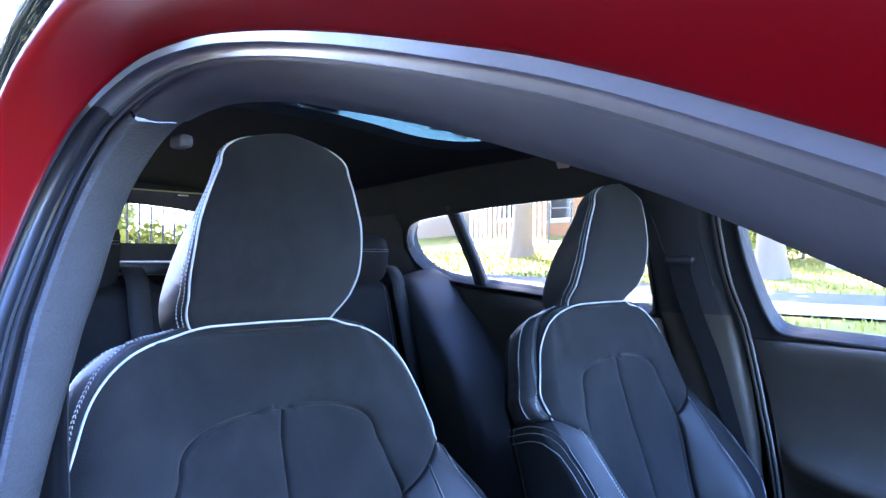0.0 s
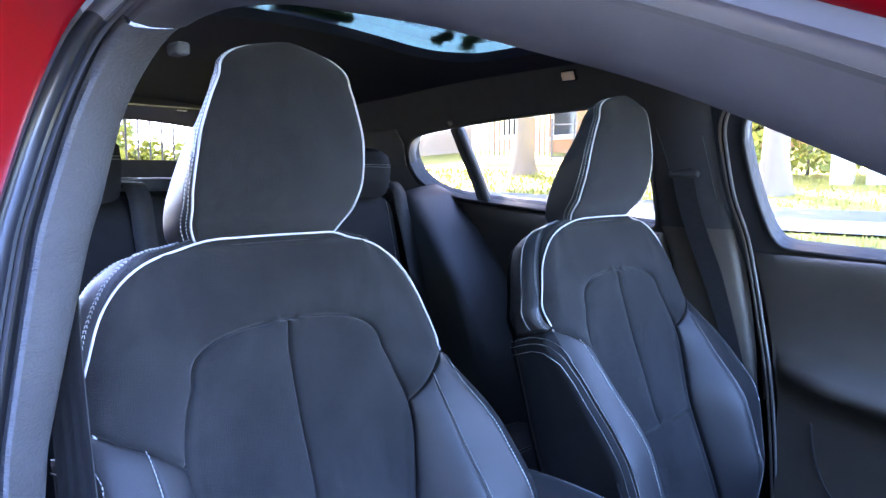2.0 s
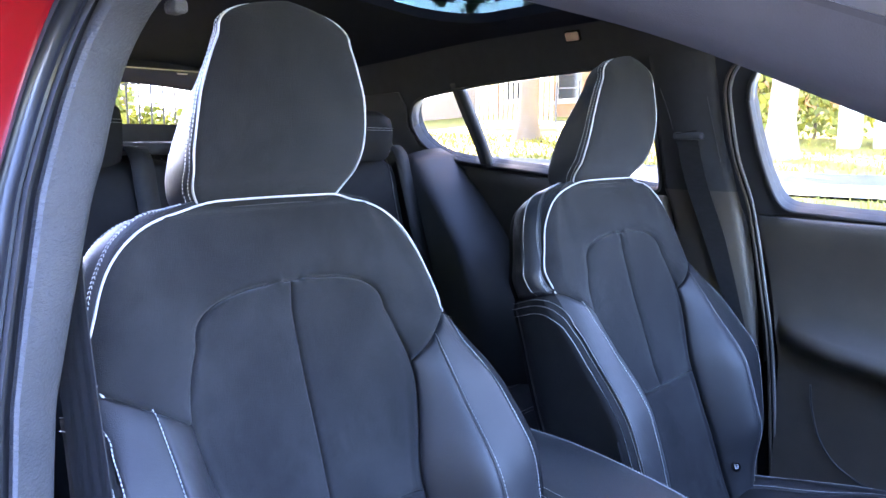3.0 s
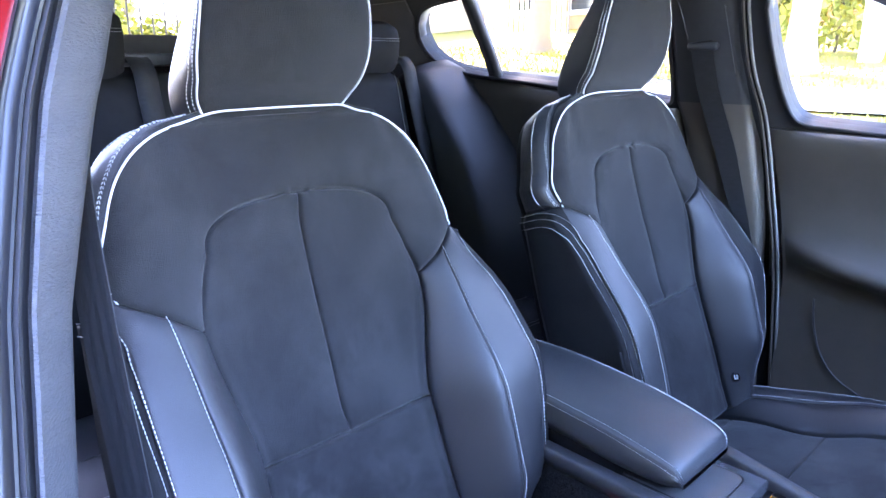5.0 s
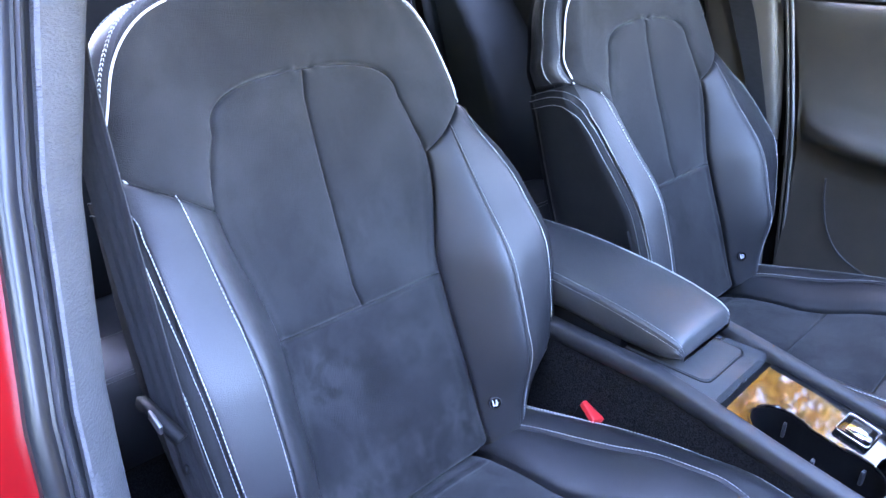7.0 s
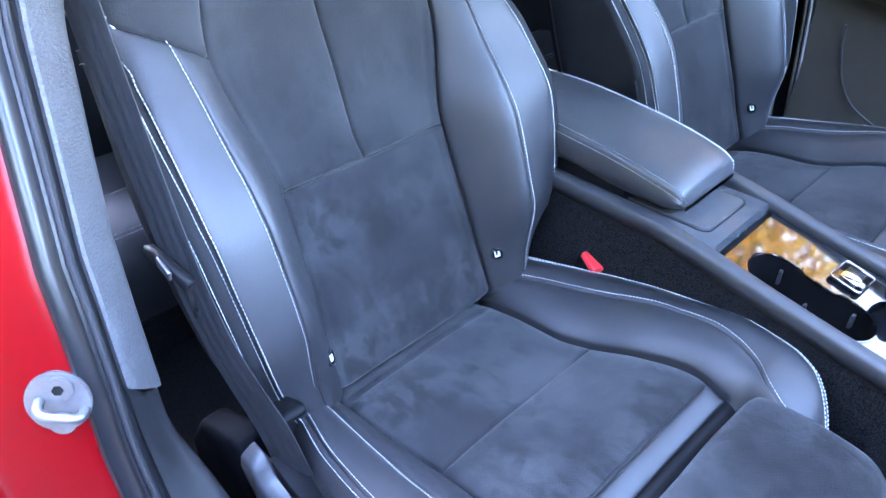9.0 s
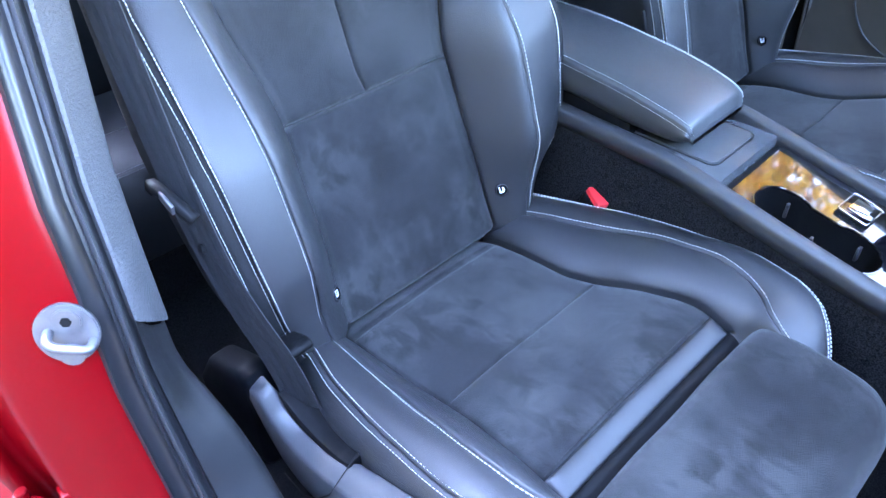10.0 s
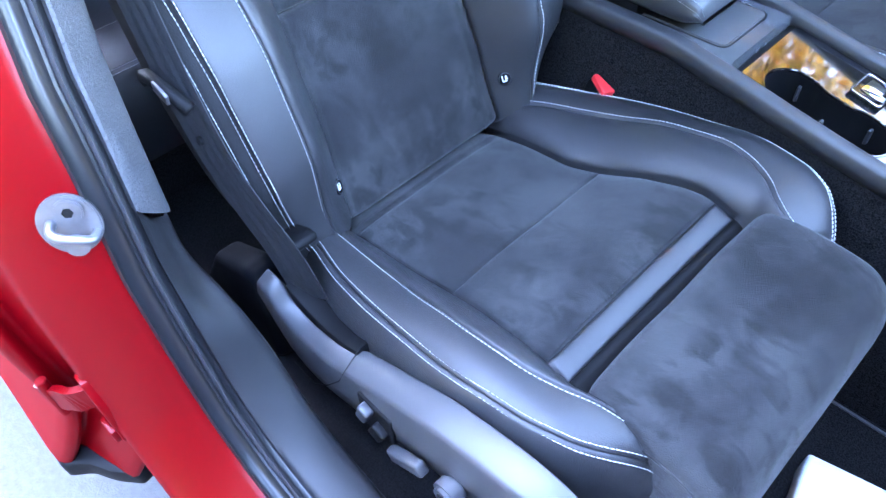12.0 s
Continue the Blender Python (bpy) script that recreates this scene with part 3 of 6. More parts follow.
def make_headrest(seat):
    hs = np.concatenate([np.linspace(0.688, 0.86, 40), 0.86 + (HEAD_TOP - 0.86) * np.sin(np.linspace(0, np.pi / 2, 22))[1:]])
    wid = spline([0.688, 0.715, 0.745, 0.79, 0.83, 0.86], [0.098, 0.116, 0.122, 0.118, 0.106, 0.093], np.minimum(hs, 0.86))
    t = np.clip((hs - 0.86) / (HEAD_TOP - 0.86), 0, 1)
    wid = np.where(hs > 0.86, 0.093 * (1 - t ** 2.3) ** (1 / 2.3), wid)
    wid = np.maximum(wid, 0.002)
    front = spline([0.688, 0.70, 0.72, 0.76, 0.82, 0.88, HEAD_TOP], [-0.014, -0.002, 0.030, 0.062, 0.090, 0.108, 0.108], hs)
    rear = spline([0.688, 0.71, 0.75, 0.80, 0.85, HEAD_TOP], [-0.060, -0.064, -0.048, -0.012, 0.034, 0.074], hs)
    n0, n1 = 24, 26
    a = np.linspace(0, 1, n0)[None, :]
    u = wid[:, None] * a
    d = front[:, None] + 0.006 * (1 - a ** 2) - 0.004 * a ** 6
    q = np.linspace(0, 1, n1 + 1)[None, 1:]
    thick = (front - rear)[:, None]
    su = wid[:, None] * (1 + 0.02 * np.sin(q * np.pi) - 0.22 * q * np.clip((hs[:, None] - 0.71) / 0.12, 0, 1)) - wid[:, None] * np.clip((q - 0.72) / 0.28, 0, 1) ** 2.2 * 0.85
    sd = front[:, None] - 0.004 - thick * np.clip(q / 0.86, 0, 1) ** 1.0
    H = np.repeat(hs[:, None], n0 + n1, 1)
    U, D = np.concatenate([u, su], 1), np.concatenate([d, sd], 1)
    U = np.concatenate([-U[:, :0:-1], U], 1)
    H = np.concatenate([H[:, :0:-1], H], 1)
    D = np.concatenate([D[:, :0:-1], D], 1)
    p = back_place(U, H, D)
    nr = -grid_normals(p)
    cols = p.shape[1]
    mid = cols // 2
    k1 = mid + n0 - 1
    seams = [(p[:, k1], 0.0025, 0.003), (p[:, 2 * mid - k1], 0.0025, 0.003)]
    g = upholster(p, nr, seams)
    nr = -grid_normals(g)
    off = np.abs(np.arange(cols - 1) + 0.5 - mid)[None, :] * np.ones((len(hs) - 1, 1))
    lab = np.where(off < k1 - mid, 1, 2)
    head = panels(g, lab, {1: ("head_restraint", SUEDE, "charcoal suede head restraint"), 2: ("head_side", LEATHER, "")}, seat)
    face = head[1]
    head[2].parent = face
    v = np.vstack([g[0], g[0].mean(axis=0)[None]])
    child("underside", mesh_of("underside", v, [(i, i + 1, len(g[0])) for i in range(len(g[0]) - 1)], LEATHER), face)
    ring = np.vstack([g[:, 2 * mid - k1], g[::-1, k1]])
    line = resample(ring, 0.004)
    v, f = tube(line + outward(line) * 0.0022, 0.0014, 8, (0.3, 0.2, 1))
    child("piping", mesh_of("piping", v, f, PIPING), face, "pale grey piping")
    for s in (1, -1):
        c = lambda k: mid + s * (k - mid)
        for k, o in ((k1, -0.0045), (k1, -0.0120)):
            dashes(g[1:-8, c(k)], nr[1:-8, c(k + 2)], face, offset=o * s, on=g)


STRIP_X, STRIP_END = 0.434, 0.463


def cushion_half(inboard):
    """Half profiles of the cushion against the way forward: insert, first and second stitched lines and lower edge."""
    x = np.concatenate([0.06 + 0.22 * ends(46), 0.28 + (STRIP_X - 0.28) * ends(34)[1:], STRIP_X + (STRIP_END - STRIP_X) * ends(14)[1:], np.linspace(STRIP_END, 0.52, 14)[1:], 0.52 + 0.060 * np.sin(np.linspace(0, np.pi / 2, 16))[1:]])
    zi = spline([0.060, 0.10, 0.15, 0.27, 0.35, 0.42, 0.463, 0.478, 0.58], [0.540, 0.560, 0.573, 0.587, 0.611, 0.622, 0.612, 0.602, 0.596], x)
    z1 = spline([0.060, 0.11, 0.24, 0.34, 0.41, 0.485, 0.54, 0.58], [0.572, 0.596, 0.618, 0.645, 0.655, 0.648, 0.632, 0.595], x)
    z2 = spline([0.060, 0.115, 0.24, 0.345, 0.43, 0.48, 0.54, 0.57, 0.58], [0.600, 0.607, 0.622, 0.637, 0.650, 0.650, 0.638, 0.612, 0.590], x)
    if inboard:
        ins = spline([0.060, 0.127, 0.222, 0.27, 0.346, 0.392, 0.415, 0.434, 0.478, 0.52, 0.58], [0.138, 0.129, 0.128, 0.137, 0.151, 0.159, 0.160, 0.158, 0.155, 0.152, 0.146], x)
        c1 = spline([0.060, 0.104, 0.171, 0.252, 0.331, 0.393, 0.435, 0.467, 0.489, 0.52, 0.58], [0.166, 0.173, 0.191, 0.210, 0.220, 0.221, 0.213, 0.198, 0.179, 0.162, 0.152], x)
        c2 = spline([0.060, 0.115, 0.24, 0.345, 0.43, 0.48, 0.52, 0.555, 0.58], [0.210, 0.222, 0.256, 0.268, 0.268, 0.262, 0.248, 0.208, 0.166], x)
        c3 = spline([0.060, 0.2, 0.40, 0.48, 0.54, 0.58], [0.232, 0.262, 0.272, 0.264, 0.234, 0.172], x)
    else:
        ins = spline([0.060, 0.15, 0.27, 0.35, 0.42, 0.463, 0.52, 0.58], [0.152, 0.153, 0.148, 0.154, 0.160, 0.163, 0.158, 0.146], x)
        c1 = spline([0.060, 0.119, 0.174, 0.238, 0.313, 0.381, 0.424, 0.466, 0.501, 0.54, 0.58], [0.176, 0.181, 0.186, 0.190, 0.198, 0.201, 0.199, 0.190, 0.176, 0.163, 0.150], x)
        c2 = spline([0.060, 0.118, 0.185, 0.298, 0.386, 0.452, 0.507, 0.543, 0.564, 0.58], [0.206, 0.218, 0.233, 0.245, 0.249, 0.243, 0.228, 0.206, 0.184, 0.164], x)
        c3 = spline([0.060, 0.2, 0.40, 0.48, 0.54, 0.58], [0.222, 0.246, 0.254, 0.246, 0.216, 0.170], x)
    return x, ins, zi, c1, z1, c2, z2, c3


def make_cushion(seat):
    n0, n1, n2, n3 = 32, 20, 18, 12
    t0 = ends(n0)[None, :]
    t1, t2, t3 = [ends(n + 1)[None, 1:] for n in (n1, n2, n3)]
    mixer = lambda a, b, n: a[:, None] + (b - a)[:, None] * ends(n + 1)[None, 1:]
    halves = []
    for inboard in (False, True):
        x, ins, zi, c1, z1, c2, z2, c3 = cushion_half(inboard)
        u = np.concatenate([ins[:, None] * ends(n0)[None, :], mixer(ins, c1, n1), mixer(c1, c2, n2), mixer(c2, c3, n3)], 1)
        z = np.concatenate([zi[:, None] + 0.004 * (1 - t0 ** 2), zi[:, None] + (z1 - zi)[:, None] * (1 - (1 - t1) ** 2.0), z1[:, None] + (z2 - z1)[:, None] * t2 + 0.004 * np.sin(t2 * np.pi), z2[:, None] + (0.515 - z2)[:, None] * t3 ** 1.25], 1)
        u[:, -n3:] += 0.012 * np.sin(t3 * np.pi)
        halves.append((u, z))
    U = np.concatenate([-halves[0][0][:, :0:-1], halves[1][0]], 1)
    Z = np.concatenate([halves[0][1][:, :0:-1], halves[1][1]], 1)
    X = np.repeat(x[:, None], U.shape[1], 1)
    p = np.stack([X, U, Z], -1)
    nr = grid_normals(p)
    cols = p.shape[1]
    mid = cols // 2
    k1, k2, k3 = mid + n0 - 1, mid + n0 + n1 - 1, mid + n0 + n1 + n2 - 1
    j_c, j_f, j_e = [int(np.argmin(np.abs(x - q))) for q in (0.280, STRIP_X, STRIP_END)]
    seams = []
    for s in (1, -1):
        c = lambda k: mid + s * (k - mid)
        seams += [(p[:j_e, c(k1)], 0.0075, 0.0030), (p[:, c(k2)], 0.0022, 0.0022), (p[:, c(k3)], 0.0042, 0.0028)]
    span = slice(2 * mid - k1, k1 + 1)
    seams += [(p[int(np.argmin(np.abs(x - 0.103))), span], 0.0030, 0.0030), (p[j_c, span], 0.0025, 0.0028), (p[j_f, span], 0.0030, 0.0016), (p[j_e, span], 0.0045, 0.0018)]
    g = upholster(p, nr, seams)
    if (nr[20, mid, 2]) < 0:
        nr = -nr
        g = 2 * p - g
    wob = np.sin(29 * U + 13 * X) * np.sin(27 * X - 9 * U) * 0.0009
    g = g + nr * wob[..., None]
    off = np.abs(np.arange(cols - 1) + 0.5 - mid)[None, :] * np.ones((len(x) - 1, 1))
    rj = (np.arange(len(x) - 1) + 0.5)[:, None] * np.ones((1, cols - 1))
    left = ((np.arange(cols - 1) + 0.5) < mid)[None, :] * np.ones_like(rj)
    lab = np.zeros_like(off)
    inside = off < k1 - mid
    lab[inside & (rj < j_c)] = 1
    lab[inside & (rj > j_c) & (rj < j_f)] = 2
    lab[inside & (rj > j_f) & (rj < j_e)] = 3
    lab[inside & (rj > j_e)] = 4
    for s in (0, 1):
        lab[(off > k1 - mid) & (off < k2 - mid) & (left == s)] = 5 + s
        lab[(off > k2 - mid) & (off < k3 - mid) & (left == s)] = 7 + s
        lab[(off > k3 - mid) & (left == s)] = 9 + s
    names = {1: ("cushion_insert", SUEDE, ""), 2: ("cushion_insert", SUEDE, ""), 3: ("cushion_strip", LEATHER, ""), 4: ("cushion_base", DARK, "")}
    for s in (0, 1):
        names[5 + s] = ("cushion_inner_bolster", LEATHER, "")
        names[7 + s] = ("cushion_outer_bolster", LEATHER, "")
        names[9 + s] = ("cushion_side", LEATHER, "")
    made = panels(g, lab, names, seat)
    for k in (k1, 2 * mid - k1):
        seam_shade(g[:j_e, k], nr[:j_e, k], seat)
    seam_shade(g[j_f, span], nr[j_f, span], made[2])
    end = g[-1]
    low = end.copy()
    low[:, 2] = 0.515
    strip_v = np.vstack([end, low])
    n = len(end)
    child("cushion_front", mesh_of("cushion_front", strip_v, [(i, i + 1, n + i + 1, n + i) for i in range(n - 1)], LEATHER), seat)
    for s, own in ((1, 0), (-1, 1)):
        c = lambda k: mid + s * (k - mid)
        dashes(g[3:-9, c(k2)], nr[3:-9, c(k2)], made[7 + own], offset=0.0045 * s, on=g)
        dashes(g[3:-2, c(k3)], nr[3:-2, c(k3)], made[7 + own], offset=-0.0055 * s, on=g)
        dashes(g[3:-2, c(k3)], nr[3:-2, c(k3)], made[9 + own], offset=0.0060 * s, on=g)
    dashes(g[j_f, span], nr[j_f, span], made[3], offset=0.004, mat=DARK, name="stitching", on=g)
    return made


def make_extension(seat):
    """The padded thigh support that slides out in front."""
    xs = np.linspace(0, 1, 60)
    prof = smooth_line([(0.484, 0, 0.560), (0.481, 0, 0.610), (0.488, 0, 0.637), (0.52, 0, 0.644), (0.575, 0, 0.643), (0.620, 0, 0.634), (0.645, 0, 0.610), (0.655, 0, 0.575), (0.655, 0, 0.535), (0.645, 0, 0.500), (0.620, 0, 0.490)], 70)
    a = np.linspace(-1, 1, 41)
    w = 0.176
    g = np.zeros((len(prof), len(a), 3))
    mid = np.array([0.565, 0.0, 0.57])
    for j, t in enumerate(a):
        e = np.clip((abs(t) - 0.80) / 0.20, 0, 1)
        shrink = 1 - 0.30 * (1 - np.sqrt(1 - e ** 2 * 0.98))
        g[:, j] = mid + (prof - mid) * shrink
        g[:, j, 1] = np.sign(t) * w * (abs(t) if abs(t) < 0.80 else 0.80 + 0.20 * np.sin(e * np.pi / 2))
        g[:, j, 2] += 0.003 * np.cos(t * 2.2)
    nr = grid_normals(g)
    if nr[30, 20, 0] < 0:
        nr = -nr
    wob = np.sin(40 * g[..., 1] + 30 * g[..., 0]) * np.sin(33 * g[..., 2] + 20 * g[..., 0]) * 0.0010
    g = g + nr * wob[..., None]
    rows, cols = g.shape[:2]
    v = g.reshape(-1, 3)
    f = [(i * cols + j, i * cols + j + 1, (i + 1) * cols + j + 1, (i + 1) * cols + j) for i in range(rows - 1) for j in range(cols - 1)]
    f += [tuple(i * cols for i in range(rows)), tuple(i * cols + cols - 1 for i in range(rows)), tuple(range(cols)), tuple((rows - 1) * cols + j for j in range(cols))]
    ext = child("thigh_support", mesh_of("thigh_support", v, f, SUEDE), seat, "charcoal suede thigh support, pulled forward")
    for s in (0, cols - 1):
        line = resample(g[3:-3, s], 0.004)
        tv, tf = tube(line, 0.0016, 6, (0, 1, 0.01))
        child("welt", mesh_of("welt", tv, tf, SUEDE), ext)
    return ext


def make_badge(seat, u):
    """Small oval child-seat tag sewn on the bolster."""
    h = 0.074
    d = back_depth(np.array(abs(u)), np.array(h)) + 0.001
    at = back_place(np.array(u), np.array(h), d)
    m = Matrix.Translation(Vector(at)) @ Matrix.Rotation(-RECLINE, 4, "Y") @ Matrix.Rotation(radians(-38 if u > 0 else 38), 4, "Z") @ Matrix.Rotation(radians(90), 4, "Y")
    badge = part("anchor_tag", bm_cyl(0.0105, 0.003, m, 28, 0.001), BLACK, seat, "round black tag with a white mark")
    ring = bmesh.new()
    bmesh.ops.create_cone(ring, cap_ends=False, segments=28, radius1=0.0092, radius2=0.0084, depth=0.0006)
    ring.transform(m @ Matrix.Translation((0, 0, 0.0019)))
    part("tag_ring", ring, SATIN, badge)
    for x0, y0, x1, y1 in ((-0.004, -0.003, -0.0026, 0.005), (-0.004, -0.004, 0.003, -0.0026), (0.0, -0.001, 0.004, 0.0004), (0.001, 0.002, 0.003, 0.004)):
        part("tag_mark", bm_box((-y1, x0, 0.0015), (-y0, x1, 0.0021), 0, 1, m), WHITE, badge)


near_seat = thing("front_seat", "charcoal suede and black leather front seat with pale stitching", "car seat", (0, -0.37, 0), "front seats")
make_backrest(near_seat)
make_headrest(near_seat)
make_cushion(near_seat)
make_extension(near_seat)
make_badge(near_seat, 0.153)
make_badge(near_seat, -0.153)
far_seat = copy_thing(near_seat, Matrix.Translation((0.028, 0.37, -0.003)))
tagged(far_seat, "charcoal suede and black leather front seat beside the far door")

# ---- car body ----
GROUND = 0.10
SIDE_Z = [0.30, 0.45, 0.60, 0.78, 0.95, 1.10, 1.25, 1.40, 1.45, 1.50, 1.56]
SIDE_Y = [0.810, 0.803, 0.803, 0.800, 0.785, 0.755, 0.712, 0.655, 0.630, 0.600, 0.550]
car = thing("car", "red car with black interior, front door open", "car")


def opening_line(n=260):
    """The front door opening on the near side, from the sill in front, round the rear pillar and along the roof."""
    # across: how far the inner trim leans towards the opening
    p = smooth_line([(1.25, 0, 0.455), (0.80, 0, 0.468), (0.48, 0, 0.496), (0.31, 0, 0.538), (0.240, -0.004, 0.604), (0.208, -0.014, 0.690), (0.190, -0.046, 0.780), (0.175, -0.060, 0.865), (0.152, -0.050, 0.945), (0.125, -0.046, 1.015), (0.070, -0.031, 1.150), (0.036, -0.028, 1.262), (0.028, -0.028, 1.340), (0.052, -0.010, 1.401), (0.115, 0.008, 1.431), (0.201, 0.016, 1.430), (0.281, 0.020, 1.416), (0.374, 0.021, 1.393), (0.455, 0.022, 1.369), (0.520, 0.022, 1.347), (0.60, 0.022, 1.313), (0.75, 0.02, 1.245), (0.95, 0.02, 1.14), (1.20, 0, 1.0)], n)
    p = resample(p, n=n)
    lean = p[:, 1].copy()
    p[:, 1] = -np.interp(p[:, 2], SIDE_Z, SIDE_Y)
    return p, lean


RIM, RIM_LEAN = opening_line()
_t = np.gradient(RIM, axis=0)
_t[:, 1] = 0
_t /= np.linalg.norm(_t, axis=1)[:, None]
RIM_IN = np.stack([_t[:, 2], 0 * _t[:, 0], -_t[:, 0]], 1)
RIM_IN *= np.sign((RIM_IN * (np.array([0.5, 0, 0.95]) - RIM)).sum(axis=1)[len(RIM) // 2])


def rim_strip(name, profile, mat, parent, label="", lo=0, hi=None, closed=False, deep=None):
    """A moulding along the opening: profile pairs are (into the car, towards the opening); deep: heights and how much deeper it reaches there."""
    pr = np.asarray(profile, float)
    a, b = RIM[lo:hi], RIM_IN[lo:hi]
    grow = np.interp(a[:, 2], *deep) if deep else np.ones(len(a))
    lean = RIM_LEAN[lo:hi, None] * np.clip((pr[None, :, 0] - 0.022) / 0.042, 0, 1)
    # the painted flange narrows towards the roof
    flange = np.where(pr[None, :, :1] < 0, np.interp(a[:, 2], [0.95, 1.30], [1.0, 0.52])[:, None, None], 1.0)
    slant = -1.5 * np.exp(-((a[:, 2] - 0.80) / 0.09) ** 2)[:, None, None] * np.clip(pr[None, :, :1] - 0.03, 0, 0.036)
    v = a[:, None] + _t[lo:hi][:, None] * slant + np.array([0, 1.0, 0])[None, None] * (np.minimum(pr[:, :1], 0.03) + np.maximum(pr[:, :1] - 0.03, 0) * grow[:, None, None]) * flange + b[:, None] * (pr[None, :, 1:] + lean[..., None])
    n, k = v.shape[:2]
    f = [(i * k + j, i * k + (j + 1) % k, (i + 1) * k + (j + 1) % k, (i + 1) * k + j) for i in range(n - 1) for j in range(k if closed else k - 1)]
    if closed:
        f += [tuple(range(k)), tuple((n - 1) * k + j for j in range(k))]
    me = mesh_of(name, v.reshape(-1, 3), f, mat)
    me.set_sharp_from_angle(angle=radians(50))
    return child(name, me, parent, label)


def arc(cx, cy, r, a0, a1, n=7):
    return [(cx + r * math.cos(radians(a)), cy + r * math.sin(radians(a))) for a in np.linspace(a0, a1, n)]


side = rim_strip("body_side", [(0.030, -0.016), (0.0, -0.010), (-0.006, -0.010), (-0.012, -0.012), (-0.062, -0.042), (-0.070, -0.048), (-0.075, -0.056), (-0.074, -0.064), (-0.060, -0.074)], RED_PAINT, car, "glossy red painted door frame")
corner = int(np.argmin(np.linalg.norm(RIM[:, [0, 2]] - np.array([0.16, 1.43]), axis=1)))
low_end = int(np.argmin(np.linalg.norm(RIM[:, [0, 2]] - np.array([0.125, 1.015]), axis=1)))
RETURN = [(-0.060, -0.074), (-0.030, -0.098), (0.03, -0.125), (0.06, -0.135)]
rim_strip("flange_return", RETURN, RED_PAINT, car, "", 0, low_end + 1)
rim_strip("roof_rail", RETURN, RED_PAINT, car, "red painted roof rail", corner)
rim_strip("black_reveal", [(-0.062, -0.076), (-0.070, -0.084), (-0.074, -0.100), (-0.066, -0.150), (-0.05, -0.20), (-0.02, -0.21)], BLACK, car, "gloss black strip beside the red pillar", low_end, corner + 1)
SEAL_PROF = [(-0.006, -0.013)] + arc(0.004, 0.0, 0.0085, 215, 360, 8) + [(0.0150, 0.0), (0.0175, -0.008), (0.0210, -0.0085)] + arc(0.0275, -0.004, 0.0055, 190, 350, 9) + [(0.034, -0.012), (0.0, -0.016)]
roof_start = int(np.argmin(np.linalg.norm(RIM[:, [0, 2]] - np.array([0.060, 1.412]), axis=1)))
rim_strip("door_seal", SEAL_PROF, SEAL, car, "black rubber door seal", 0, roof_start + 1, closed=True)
rim_strip("roof_seal_lit", SEAL_PROF, SEAL_LIT, car, "rubber door seal along the roof, lightened as if lit", roof_start, closed=True)
rim_strip("seal_lip", [(0.0160, -0.004), (0.0190, 0.0015), (0.0225, -0.004)], RUBBER, car)
rim_strip("rear_seal", [(-0.060, -0.080), (-0.056, -0.090), (-0.044, -0.104), (-0.024, -0.112), (-0.02, -0.100)], RUBBER, car, "black rubber rear door seal", 40, 150)
cut = int(np.argmin(np.linalg.norm(RIM[:, [0, 2]] - np.array([0.181, 0.835]), axis=1)))
trim_prof = [(0.0285, -0.012), (0.0300, -0.001), (0.033, 0.0030), (0.046, 0.0035), (0.056, 0.0022), (0.062, 0.000), (0.065, -0.003), (0.0685, -0.014), (0.074, -0.045), (0.078, -0.10)]
rim_strip("pillar_trim", trim_prof, TRIM, car, "grained grey plastic pillar trim", cut, roof_start + 1, deep=([1.10, 1.28], [1.0, 1.36]))
rim_strip("sill_trim", [(0.029, -0.012), (0.031, -0.004), (0.037, -0.001), (0.058, -0.002), (0.076, -0.005), (0.085, -0.010), (0.089, -0.022), (0.092, -0.11)], SILL, car, "black plastic sill trim", 0, cut + 1, deep=([0.62, 0.80], [1.0, 0.60]))
rim_strip("roof_trim", [(0.030, -0.012), (0.034, -0.002), (0.048, 0.003), (0.070, 0.002), (0.080, -0.002), (0.092, -0.014), (0.115, -0.040), (0.150, -0.085), (0.17, -0.12)], EDGE_LINER_LIT, car, "cloth roof lining edge, its glow put into the colour", roof_start)
# small hook where the pillar trim meets the roof lining
part("trim_clip", bm_box((0.010, -0.566, 1.398), (0.032, -0.552, 1.410), 0.004, 3), TRIM, car)


def face_way(f, way):
    """Turns a pane's face towards the given way."""
    f.normal_update()
    if f.normal.dot(Vector(way)) < 0:
        f.normal_flip()


def far_y(z):
    return 0.72 - 0.485 * (z - 1.15)


def fill_panel(name, outline, holes, mat, parent, out=0.03, label="", place=None):
    """A flat panel with openings through it, of some thickness."""
    place = place or (lambda x, z: (x, far_y(z), z))
    bm = bmesh.new()
    edges = []
    for loop in [outline, *holes]:
        vs = [bm.verts.new(place(*p)) for p in loop]
        edges += [bm.edges.new((vs[i], vs[(i + 1) % len(vs)])) for i in range(len(vs))]
    bmesh.ops.triangle_fill(bm, use_beauty=True, use_dissolve=False, edges=edges)
    r = bmesh.ops.extrude_face_region(bm, geom=bm.faces[:])
    nrm = Vector((0, 1, 0.485)).normalized() if place(0, 1)[1] > 0 else Vector((0, -1, 0.485)).normalized()
    for v in [g for g in r["geom"] if isinstance(g, bmesh.types.BMVert)]:
        v.co += nrm * out
    bmesh.ops.recalc_face_normals(bm, faces=bm.faces)
    return part(name, bm, mat, parent, label, 30)


def rounded(points, n=90):
    p = smooth_line([(*q, 0) for q in points] + [(*points[0], 0)], n)
    return [tuple(q[:2]) for q in p[:-1]]


